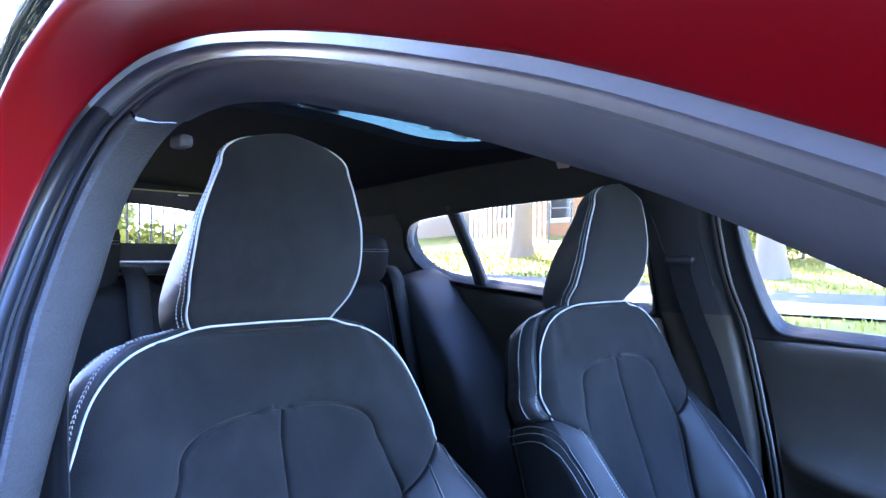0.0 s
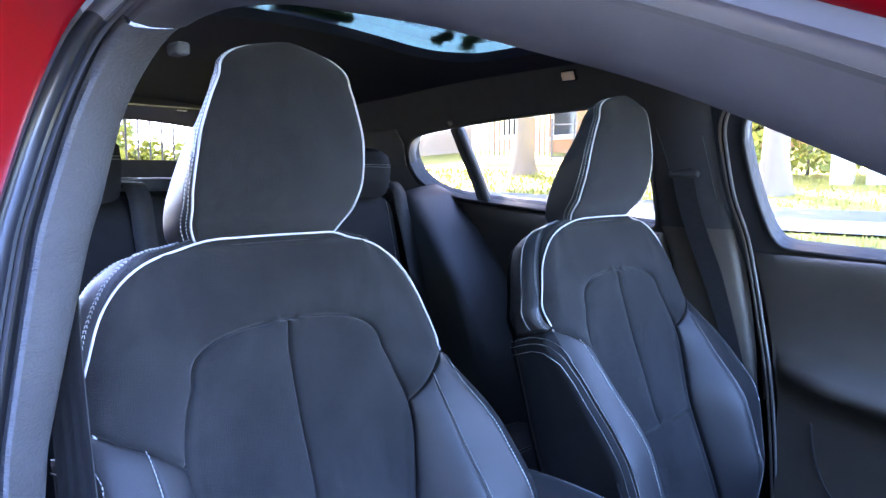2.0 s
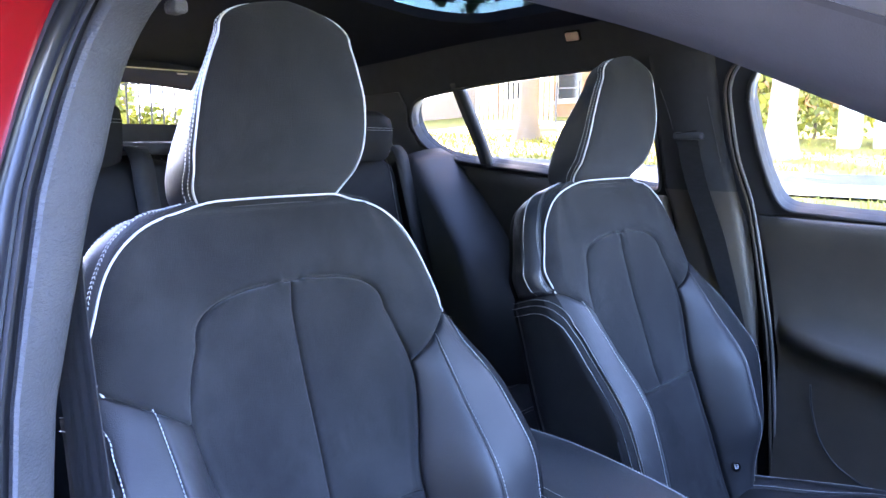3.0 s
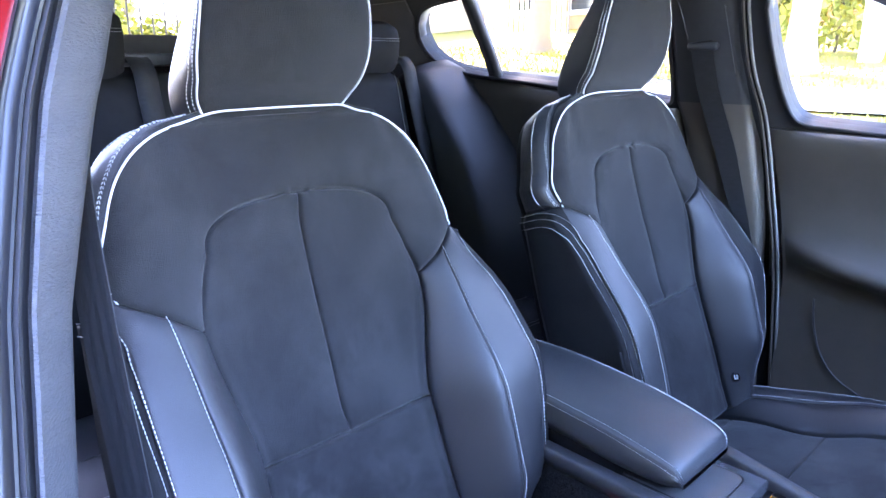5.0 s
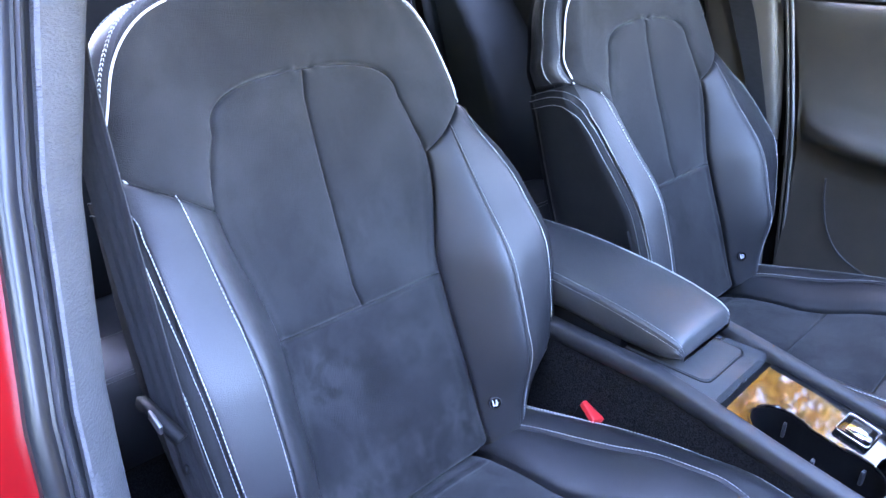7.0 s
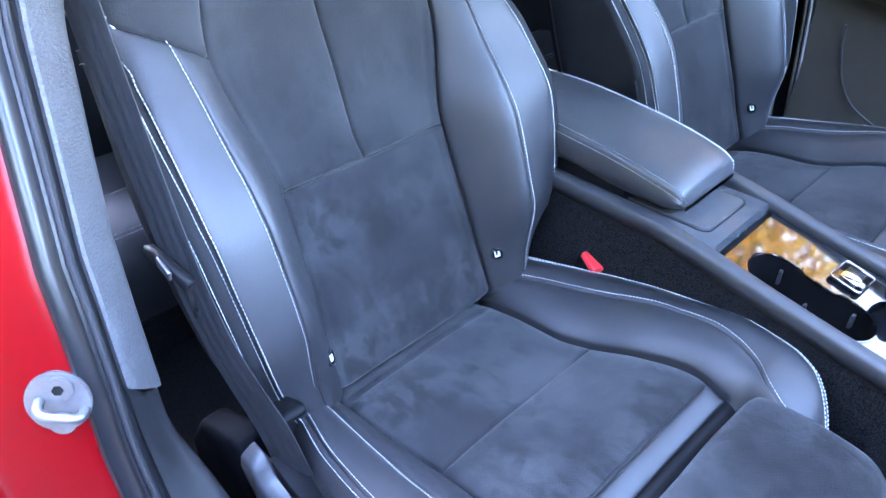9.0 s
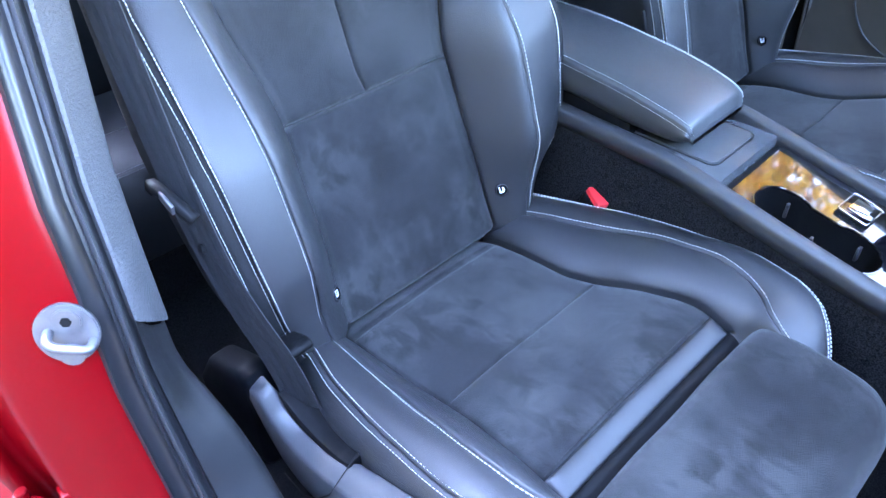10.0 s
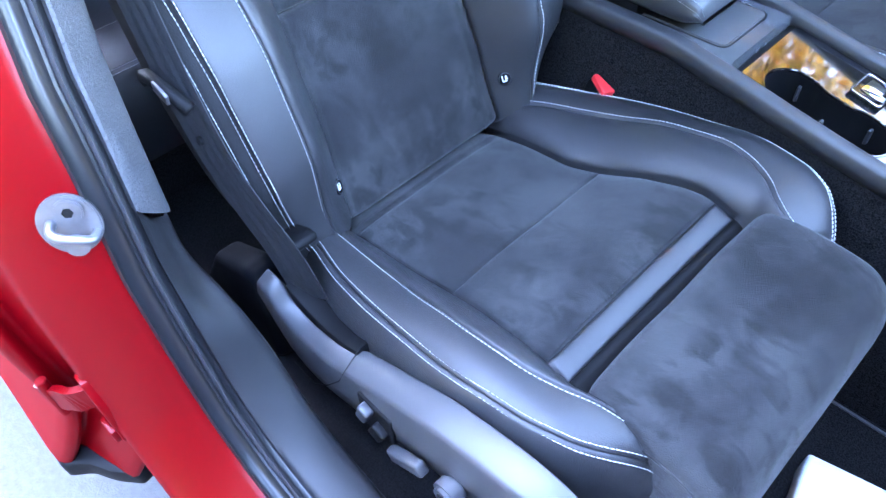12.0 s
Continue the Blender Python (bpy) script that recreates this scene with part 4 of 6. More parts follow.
REAR_LIGHT = rounded([(-0.945, 1.330), (-0.928, 1.372), (-0.868, 1.410), (-0.674, 1.431), (-0.480, 1.443), (-0.308, 1.450), (-0.190, 1.452), (-0.152, 1.440), (-0.147, 1.38), (-0.154, 1.30), (-0.163, 1.20), (-0.180, 1.172), (-0.240, 1.174), (-0.40, 1.192), (-0.538, 1.207), (-0.75, 1.225), (-0.87, 1.246), (-0.928, 1.285)], 120)
FRONT_LIGHT = rounded([(0.062, 1.37), (0.075, 1.41), (0.12, 1.437), (0.30, 1.40), (0.55, 1.325), (0.80, 1.215), (0.95, 1.13), (0.93, 1.105), (0.70, 1.112), (0.30, 1.132), (0.18, 1.139), (0.125, 1.143), (0.100, 1.160), (0.082, 1.21), (0.068, 1.29)], 120)
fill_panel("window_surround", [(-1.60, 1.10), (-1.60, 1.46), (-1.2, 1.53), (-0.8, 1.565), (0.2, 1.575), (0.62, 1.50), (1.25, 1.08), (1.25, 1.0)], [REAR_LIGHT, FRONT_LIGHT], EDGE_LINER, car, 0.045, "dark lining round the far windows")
fill_panel("rear_pillar_trim", [(-0.70, 1.16), (-0.78, 1.212), (-0.87, 1.232), (-0.935, 1.27), (-0.960, 1.33), (-0.940, 1.385), (-0.95, 1.43), (-1.30, 1.42), (-1.30, 1.14)], [], TRIM, car, 0.006, "grey plastic rear pillar trim", lambda x, z: (x, far_y(z) - 0.010, z))
for nm, loop in (("window_seal", REAR_LIGHT), ("window_seal", FRONT_LIGHT)):
    pts = np.array([(x, far_y(z) - 0.004, z) for x, z in loop + [loop[0]]])
    v, f = tube(resample(pts, 0.008), 0.0042, 8, (0, 0.9, 0.43))
    child(nm, mesh_of(nm, v, f, EDGE_LINER), car)
# trim edge and double welt of the far front door opening
for off, r, mat in ((0.0, 0.0034, PALE_WELT), (-0.0052, 0.0018, DARK), (-0.0105, 0.0036, SUNWARM_PLASTIC)):
    pts = smooth_line([(0.13 + off, 0.742, 0.50), (0.105 + off, 0.738, 0.80), (0.078 + off, 0.728, 0.98), (0.050 + off, 0.708, 1.147), (0.034 + off, 0.655, 1.25), (0.030 + off, 0.615, 1.34), (0.034 + off, 0.588, 1.40), (0.062 + off, 0.568, 1.44), (0.12 + off, 0.565, 1.455), (0.30, 0.58, 1.425 + off * -0.5), (0.55, 0.615, 1.35)], 120)
    v, f = tube(pts, r, 8, (0.2, 1, 0.1))
    child("door_welt", mesh_of("door_welt", v, f, mat), car)
for nm, loop, mat in (("rear_window_glass", REAR_LIGHT, PRIVACY), ("front_window_glass", FRONT_LIGHT, CLEAR)):
    bm = bmesh.new()
    face_way(bm.faces.new([bm.verts.new((x, far_y(z) + 0.028, z)) for x, z in loop]), (0, -1, 0))
    part(nm, bm, mat, car, "", 0)
# upright divider in the rear window
pts = smooth_line([(-0.722, far_y(1.45) + 0.012, 1.45), (-0.712, far_y(1.36) + 0.012, 1.36), (-0.702, far_y(1.28) + 0.012, 1.28), (-0.698, far_y(1.20) + 0.012, 1.20)], 30)
v, f = sweep(pts, [(-0.017, -0.012), (-0.006, 0.012), (0.012, 0.014), (0.019, -0.010)], (0, 1, 0.3))
child("window_divider", mesh_of("window_divider", v, f, PLASTIC), car)

# roof lining with the glass roof's opening, rear header
def roof_z(x, y):
    return spline([-1.75, -1.4, -1.0, -0.53, 0.0, 0.4, 0.9], [1.47, 1.525, 1.572, 1.598, 1.605, 1.575, 1.46], x) - 0.06 * (np.abs(y) / 0.55) ** 2.2


def roof_sheet(name, outline, holes, mat, lift, thick, label="", n=3):
    bm = bmesh.new()
    edges = []
    for loop in [outline, *holes]:
        vs = [bm.verts.new((x, y, 0)) for x, y in loop]
        edges += [bm.edges.new((vs[i], vs[(i + 1) % len(vs)])) for i in range(len(vs))]
    bmesh.ops.triangle_fill(bm, use_beauty=True, use_dissolve=False, edges=edges)
    for _ in range(n):
        bmesh.ops.subdivide_edges(bm, edges=[e for e in bm.edges if e.calc_length() > 0.09], cuts=1)
        bmesh.ops.triangulate(bm, faces=bm.faces[:])
    for v in bm.verts:
        v.co.z = float(roof_z(v.co.x, v.co.y)) + lift
    if thick:
        r = bmesh.ops.extrude_face_region(bm, geom=bm.faces[:])
        for v in [g for g in r["geom"] if isinstance(g, bmesh.types.BMVert)]:
            v.co.z += thick
    bmesh.ops.recalc_face_normals(bm, faces=bm.faces)
    if not thick:
        bmesh.ops.reverse_faces(bm, faces=[q for q in bm.faces if q.normal.z > 0])
    return part(name, bm, mat, car, label, 35)


def rect(x0, x1, y0, y1, r=0.05, n=6):
    pts = []
    for cx, cy, a in ((x1 - r, y1 - r, 0), (x0 + r, y1 - r, 90), (x0 + r, y0 + r, 180), (x1 - r, y0 + r, 270)):
        pts += [(cx + r * math.cos(radians(a + 90 * i / n)), cy + r * math.sin(radians(a + 90 * i / n))) for i in range(n + 1)]
    return pts


def edge_y(x):
    return float(spline([-1.75, -1.3, -0.9, -0.2, 0.2, 0.6, 0.9], [0.50, 0.52, 0.54, 0.56, 0.56, 0.585, 0.62], x))


xs = np.linspace(-1.72, 0.62, 40)
OUTER = [(x, -edge_y(x)) for x in xs] + [(x, edge_y(x)) for x in xs[::-1]]
HOLE = rect(-0.615, 0.42, -0.44, 0.44, 0.16, 10)
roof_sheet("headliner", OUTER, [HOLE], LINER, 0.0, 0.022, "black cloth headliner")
roof_sheet("roof_glass", rect(-0.68, 0.50, -0.475, 0.475, 0.06), [], ROOF_GLASS, 0.034, 0, "dark tinted glass roof")
roof_sheet("roof_panel", [(x, y * 1.06) for x, y in OUTER], [rect(-0.69, 0.51, -0.485, 0.485, 0.05)], RED_PAINT, 0.030, 0.012, "red painted roof panel")
lamp = part("reading_lamp", bm_box((-0.017, -0.010, -0.004), (0.017, 0.010, 0.004), 0.003, 2, Matrix.Translation((-0.310, 0.530, 1.5235)) @ Matrix.Rotation(radians(-64), 4, "X")), material("lamp_lens", (0.75, 0.55, 0.45), 0.35, second=(0.7, 0.5, 0.4), scale=40), car, "small pale reading lamp lens")
part("lamp_bezel", bm_box((-0.020, -0.013, -0.0025), (0.020, 0.013, 0.005), 0.003, 2, Matrix.Translation((-0.310, 0.5318, 1.5243)) @ Matrix.Rotation(radians(-64), 4, "X")), DARK, lamp)

# rear window frame, shelf and tail
REAR_HOLE = [(-0.50, 1.34), (0.50, 1.34), (0.46, 1.50), (-0.46, 1.50)]
bm = bmesh.new()
edges = []
for loop in ([(-0.80, 0.25), (0.80, 0.25), (0.66, 1.30), (0.50, 1.56), (-0.50, 1.56), (-0.66, 1.30)], REAR_HOLE):
    vs = [bm.verts.new((-1.52 - 0.9 * (1.44 - z) * (z > 1.2) - 0.22 * (z <= 1.2), y, z)) for y, z in loop]
    edges += [bm.edges.new((vs[i], vs[(i + 1) % len(vs)])) for i in range(len(vs))]
bmesh.ops.triangle_fill(bm, use_beauty=True, use_dissolve=False, edges=edges)
r = bmesh.ops.extrude_face_region(bm, geom=bm.faces[:])
for v in [g for g in r["geom"] if isinstance(g, bmesh.types.BMVert)]:
    v.co.x -= 0.05
bmesh.ops.recalc_face_normals(bm, faces=bm.faces)
# paler cloth than the headliner, in place of the rear window's glare
part("tailgate", bm, EDGE_LINER, car, "dark tailgate lining round the rear window", 30)
bm = bmesh.new()
face_way(bm.faces.new([bm.verts.new((-1.56 - 0.9 * (1.44 - z), y, z)) for y, z in REAR_HOLE]), (1, 0, 0))
part("rear_glass", bm, PRIVACY, car, "", 0)
part("rear_shelf", bm_box((-1.60, -0.62, 1.255), (-1.02, 0.62, 1.285), 0.008, 2), SATIN, car, "grey rear shelf")
# thin white strip at the top of the rear window
part("rear_strip", bm_box((-1.478, 0.150, 1.488), (-1.470, 0.182, 1.491), 0.003, 2), WHITE, car)

# floor, tunnel and front bulkhead that close the cabin
part("floor", bm_box((-1.5, -0.75, 0.28), (1.35, 0.75, 0.32), 0.0), CARPET, car, "black carpeted floor")
part("bulkhead", bm_box((1.20, -0.78, 0.28), (1.25, 0.78, 1.02), 0.0), DARK, car)
part("dash_shelf", bm_prism([(1.22, 0.80), (0.86, 0.82), (0.82, 0.90), (0.86, 0.98), (1.22, 1.02)], "y", -0.74, 0.74, 0.01), DARK, car, "black dashboard")
part("lower_side", bm_box((-1.50, 0.752, 0.28), (1.25, 0.79, 1.12), 0.0), DARK, car)
part("near_rear_wall", bm_box((-1.50, -0.80, 0.28), (-0.09, -0.765, 0.98), 0.0), DARK, car)
bm = bmesh.new()
face_way(bm.faces.new([bm.verts.new(q) for q in ((0.64, -0.58, 1.50), (0.64, 0.58, 1.50), (1.30, 0.72, 1.02), (1.30, -0.72, 1.02))]), (-1, 0, -1))
part("windscreen", bm, WINDSCREEN, car, "", 0)
part("bonnet", bm_prism([(1.24, 0.98), (1.30, 1.02), (2.2, 0.92), (2.4, 0.75), (2.4, 0.3), (1.24, 0.3)], "y", -0.80, 0.80, 0.03, 3), RED_PAINT, car, "red bonnet")
# windscreen pillars
for s in (-1, 1):
    pts = smooth_line([(0.55, s * 0.60, 1.40), (0.80, s * 0.645, 1.28), (1.05, s * 0.70, 1.13), (1.25, s * 0.74, 1.0)], 24)
    v, f = sweep(pts, [(-0.03, -0.02), (-0.03, 0.02), (0.03, 0.02), (0.03, -0.02)])
    child("windscreen_pillar", mesh_of("windscreen_pillar", v, f, LINER), car)

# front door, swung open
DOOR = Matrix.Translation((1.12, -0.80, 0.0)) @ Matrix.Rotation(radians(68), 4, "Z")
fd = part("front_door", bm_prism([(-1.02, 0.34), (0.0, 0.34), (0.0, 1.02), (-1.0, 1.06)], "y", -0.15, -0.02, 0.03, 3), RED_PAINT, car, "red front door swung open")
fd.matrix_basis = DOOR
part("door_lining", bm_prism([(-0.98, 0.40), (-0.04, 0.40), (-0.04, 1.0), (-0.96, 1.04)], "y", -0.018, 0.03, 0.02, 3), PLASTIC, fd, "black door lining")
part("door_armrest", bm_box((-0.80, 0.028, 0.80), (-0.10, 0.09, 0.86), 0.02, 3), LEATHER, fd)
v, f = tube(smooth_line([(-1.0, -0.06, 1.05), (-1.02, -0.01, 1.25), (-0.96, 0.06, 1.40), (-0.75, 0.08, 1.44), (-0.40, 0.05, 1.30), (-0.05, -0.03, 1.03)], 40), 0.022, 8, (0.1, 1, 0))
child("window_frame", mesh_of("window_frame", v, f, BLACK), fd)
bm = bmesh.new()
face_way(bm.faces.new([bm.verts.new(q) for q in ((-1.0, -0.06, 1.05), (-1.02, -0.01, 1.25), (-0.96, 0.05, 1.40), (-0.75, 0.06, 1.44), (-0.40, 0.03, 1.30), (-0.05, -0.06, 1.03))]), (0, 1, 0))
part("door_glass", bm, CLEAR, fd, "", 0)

# rear door on the near side, closed: skin, folded front edge, black frame, glass
rd = thing("rear_car_door", "closed red rear door with black window frame", "car door")
z = np.linspace(0.455, 0.96, 30)
sk = lambda q: -float(spline([0.45, 0.50, 0.56, 0.67, 0.80, 0.96], [0.956, 0.934, 0.914, 0.921, 0.925, 0.895], q))
fx = spline([0.45, 0.50, 0.56, 0.67, 0.80, 0.96], [0.050, 0.068, 0.074, 0.068, 0.045, -0.010], z)
v, f = [], []
prof = [(-1.25, 0.0), (-0.8, 0.0), (-0.4, 0.0), (-0.12, 0.0), (-0.03, 0.0), (-0.010, 0.002), (-0.002, 0.006), (0.003, 0.012), (0.002, 0.018), (-0.008, 0.022), (-0.016, 0.027), (-0.008, 0.033), (0.030, 0.043), (0.062, 0.052), (0.074, 0.056), (0.078, 0.062), (0.068, 0.072), (-0.10, 0.090), (-0.15, 0.130)]
for zz, x0 in zip(z, fx):
    v += [(x0 + a, sk(zz) + b, zz) for a, b in prof]
k = len(prof)
f = [(i * k + j, i * k + j + 1, (i + 1) * k + j + 1, (i + 1) * k + j) for i in range(len(z) - 1) for j in range(k - 1)]
me = mesh_of("door_skin", v, f, RED_PAINT)
child("door_skin", me, rd)
part("lower_edge", bm_prism([(-1.3, -0.958), (0.052, -0.953), (0.070, -0.930), (0.100, -0.915), (0.128, -0.893), (0.122, -0.872), (-1.3, -0.865)], "z", 0.425, 0.456, 0.006), DARK, rd, "black rubber edge under the door")
bm = bmesh.new()
top = [(-0.03, 0.955), (-0.062, 1.34), (-0.080, 1.46), (-0.62, 1.475), (-1.1, 1.40), (-1.25, 1.20), (-1.25, 0.955)]
hole = [(-0.13, 1.00), (-0.165, 1.34), (-0.18, 1.415), (-0.62, 1.43), (-1.05, 1.36), (-1.12, 1.18), (-1.12, 1.00)]
near_y = lambda x, zq: (x, -(0.905 - 0.49 * (zq - 0.955)), zq)
fill_panel("window_frame", top, [hole], BLACK, rd, 0.03, "gloss black window frame", near_y)
bm = bmesh.new()
face_way(bm.faces.new([bm.verts.new(near_y(*p)) for p in hole]), (0, -1, 0))
part("door_glass", bm, ROOF_GLASS, rd, "dark privacy glass", 0)
# hinge between pillar and rear door
hinge = part("hinge", bm_prism([(0.142, 0.585), (0.178, 0.588), (0.172, 0.640), (0.160, 0.678), (0.138, 0.672), (0.140, 0.620)], "y", -0.880, -0.866, 0.003, 2), RED_PAINT, rd, "red painted steel hinge")
part("hinge_plate", bm_box((0.146, -0.886, 0.586), (0.172, -0.876, 0.606), 0.003, 2), RED_PAINT, hinge)
v, f = sweep(smooth_line([(0.150, -0.876, 0.645), (0.138, -0.890, 0.640), (0.115, -0.898, 0.625), (0.092, -0.905, 0.606), (0.070, -0.912, 0.600)], 16), [(-0.004, -0.015), (-0.004, 0.015), (0.004, 0.015), (0.004, -0.015)], (0, 0, 1))
child("hinge_arm", mesh_of("hinge_arm", v, f, RED_PAINT, False), hinge)
part("hinge_pin", bm_cyl(0.006, 0.062, Matrix.Translation((0.088, -0.907, 0.606)), 16, 0.001), RED_PAINT, hinge)
part("sill_cladding", bm_prism([(-0.866, 0.20), (-0.856, 0.33), (-0.835, 0.41), (-0.78, 0.43), (-0.78, 0.20)], "x", -1.3, 1.25, 0.008), PLASTIC, car, "black sill cladding")

# outer skins and wheels
AXLES = (-1.42, 1.48)


def skin_line(x0, x1, z_low, top):
    """Outline of a side skin with round wheel arches cut into its lower edge."""
    pts = [(x0, z_low)]
    for ax in AXLES:
        if x0 < ax < x1:
            pts += [(ax + 0.37 * math.cos(radians(a)), 0.44 + 0.37 * math.sin(radians(a))) for a in np.linspace(180, 0, 13)]
    pts = [q for q in pts if q[1] >= z_low - 1e-6 and x0 <= q[0] <= x1]
    return pts + [(x1, z_low)] + top


part("far_skin", bm_prism(skin_line(-1.95, 2.38, 0.36, [(2.38, 0.78), (2.0, 0.90), (1.25, 1.02), (0.2, 1.07), (-1.2, 1.14), (-1.95, 1.10)]), "y", 0.80, 0.90, 0.012, 2), RED_PAINT, car, "red far side panel")
part("front_fender", bm_prism(skin_line(1.14, 2.38, 0.36, [(2.38, 0.78), (2.0, 0.90), (1.25, 1.00), (1.14, 1.0)]), "y", -0.90, -0.80, 0.012, 2), RED_PAINT, car, "red front wing")
part("rear_quarter", bm_prism(skin_line(-1.95, -1.28, 0.36, [(-1.28, 1.08), (-1.95, 1.06)]), "y", -0.90, -0.80, 0.012, 2), RED_PAINT, car, "red rear wing")
part("tail_panel", bm_box((-1.98, -0.90, 0.36), (-1.80, 0.90, 1.08), 0.04, 3), RED_PAINT, car, "red tail panel")
part("bumper", bm_box((2.36, -0.86, 0.32), (2.46, 0.86, 0.74), 0.04, 3), RED_PAINT, car, "red front bumper")
for ax in AXLES:
    for s in (-1, 1):
        ang = np.linspace(0, 2 * np.pi, 41)[:-1]
        prof = [(0.235, -0.10), (0.325, -0.105), (0.338, -0.08), (0.340, 0.0), (0.338, 0.08), (0.325, 0.105), (0.235, 0.10)]
        ring = np.array([[(ax + r * math.cos(a), s * 0.785 + w, 0.44 + r * math.sin(a)) for r, w in prof] for a in ang])
        n, k = ring.shape[:2]
        f = [(i * k + j, i * k + (j + 1) % k, ((i + 1) % n) * k + (j + 1) % k, ((i + 1) % n) * k + j) for i in range(n) for j in range(k)]
        wheel = child("wheel", mesh_of("wheel", ring.reshape(-1, 3), f, RUBBER), car, "black tyre on a grey alloy rim")
        part("rim", bm_cyl(0.236, 0.14, Matrix.Translation((ax, s * 0.775, 0.44)) @ Matrix.Rotation(radians(90), 4, "X"), 40, 0.006), METAL, wheel, "grey alloy rim")
        for q in range(5):
            m = Matrix.Translation((ax, s * 0.855, 0.44)) @ Matrix.Rotation(radians(72 * q), 4, "Y")
            part("spoke", bm_box((-0.028, -0.012, 0.03), (0.028, 0.012, 0.222), 0.006, 2, m), METAL, wheel)

# door striker on the pillar
striker = thing("door_striker", "zinc door striker bolted to the red pillar", "door striker")
sn = Vector((0.83, -0.51, 0.22)).normalized()
su = (Vector((0.25, 0, 0.97)) - sn * sn.dot(Vector((0.25, 0, 0.97)))).normalized()
sv = su.cross(sn)
SM = Matrix.Translation(Vector((0.1625, -0.8125, 0.846)) - sn * 0.0012) @ Matrix((sn, sv, su)).transposed().to_4x4()
bm = bmesh.new()
bmesh.ops.create_circle(bm, cap_ends=True, segments=40, radius=1.0)
for vert in bm.verts:
    vert.co = Vector((0, vert.co.x * 0.0245, vert.co.y * 0.027))
r = bmesh.ops.extrude_face_region(bm, geom=bm.faces[:])
for vert in [g for g in r["geom"] if isinstance(g, bmesh.types.BMVert)]:
    vert.co.x += 0.005
bmesh.ops.bevel(bm, geom=bm.edges[:], offset=0.0012, segments=2, affect="EDGES")
bmesh.ops.recalc_face_normals(bm, faces=bm.faces)
bm.transform(SM)
part("plate", bm, METAL, striker)
part("bolt", bm_cyl(0.011, 0.004, SM @ Matrix.Translation((0.0065, 0.002, 0.013)) @ Matrix.Rotation(radians(90), 4, "Y"), 28, 0.001), METAL, striker)
part("bolt_socket", bm_cyl(0.0045, 0.002, SM @ Matrix.Translation((0.0082, 0.002, 0.013)) @ Matrix.Rotation(radians(90), 4, "Y"), 6), DARK, striker)
part("lower_bolt", bm_cyl(0.010, 0.004, SM @ Matrix.Translation((0.0065, 0.002, -0.018)) @ Matrix.Rotation(radians(90), 4, "Y"), 28, 0.001), METAL, striker)
loop = smooth_line([(0.002, -0.013, 0.002), (0.010, -0.013, 0.001), (0.016, -0.011, -0.002), (0.019, -0.004, -0.004), (0.019, 0.010, -0.006), (0.016, 0.017, -0.008), (0.010, 0.019, -0.008), (0.002, 0.018, -0.008)], 40)
loop = np.array([list(SM @ Vector(q)) for q in loop])
v, f = tube(loop, 0.0042, 12, (0.1, 0.2, 1))
child("loop", mesh_of("loop", v, f, METAL), striker)

# ---- inside the cabin ----
def loft(name, rings, mat, parent, label="", caps=True, angle=45):
    """Joins closed rings of equal length."""
    rings = np.asarray(rings, float)
    n, k = rings.shape[:2]
    f = [(i * k + j, i * k + (j + 1) % k, (i + 1) * k + (j + 1) % k, (i + 1) * k + j) for i in range(n - 1) for j in range(k)]
    if caps:
        f += [tuple(range(k)), tuple((n - 1) * k + j for j in range(k))]
    me = mesh_of(name, rings.reshape(-1, 3), f, mat)
    me.set_sharp_from_angle(angle=radians(angle))
    return child(name, me, parent, label)


def console_z(x):
    return np.interp(x, [-0.3, 0.27, 0.34, 0.44, 0.52, 0.75], [0.742, 0.728, 0.715, 0.694, 0.679, 0.640])


console = thing("centre_console", "black centre console with gloss panel and cup holders", "console")
for s in (-1, 1):
    xs = np.linspace(-0.30, 0.80, 40)
    pts = np.stack([xs, np.full_like(xs, s * 0.093), console_z(xs) - 0.016], 1)
    prof = [(-0.0115, -0.010), (-0.0125, 0.004), (-0.0118, 0.0125), (-0.0095, 0.0152), (-0.006, 0.0160), (0.006, 0.0160), (0.0095, 0.0152), (0.0118, 0.0125), (0.0125, 0.004), (0.0115, -0.010)]
    v, f = sweep(pts, prof)
    child("side_rail", mesh_of("side_rail", v, f, PLASTIC), console, "satin black rail")
    ring = []
    for x in xs:
        zt = console_z(x) - 0.023
        ring.append([(x, s * 0.086, zt), (x, s * 0.1015, zt), (x, s * 0.118, 0.50), (x, s * 0.135, 0.315), (x, s * 0.088, 0.315)])
    loft("side_lining", ring, CARPET, console, "speckled black carpet lining")
xs = np.linspace(0.02, 0.350, 20)
ring = [[(x, -0.080, console_z(0.31) - 0.035), (x, -0.080, console_z(0.31) - 0.0135), (x, -0.074, console_z(0.31) - 0.0085), (x, 0.074, console_z(0.31) - 0.0085), (x, 0.080, console_z(0.31) - 0.0135), (x, 0.080, console_z(0.31) - 0.035)] for x in xs]
loft("tray", ring, TRAY_LIT, console, "satin tray surround, grey lightened for the sky's reflection")
tz = console_z(0.31) - 0.0085
bm = bmesh.new()
bm.faces.new([bm.verts.new((x, y, tz)) for x, y in rect(0.12, 0.326, -0.056, 0.056, 0.012)])
r = bmesh.ops.extrude_face_region(bm, geom=bm.faces[:])
for vert in [g for g in r["geom"] if isinstance(g, bmesh.types.BMVert)]:
    vert.co.z += 0.0022
bmesh.ops.bevel(bm, geom=[e for e in bm.edges if all(q.co.z > tz + 0.001 for q in e.verts)], offset=0.0012, segments=2, affect="EDGES")
bmesh.ops.recalc_face_normals(bm, faces=bm.faces)
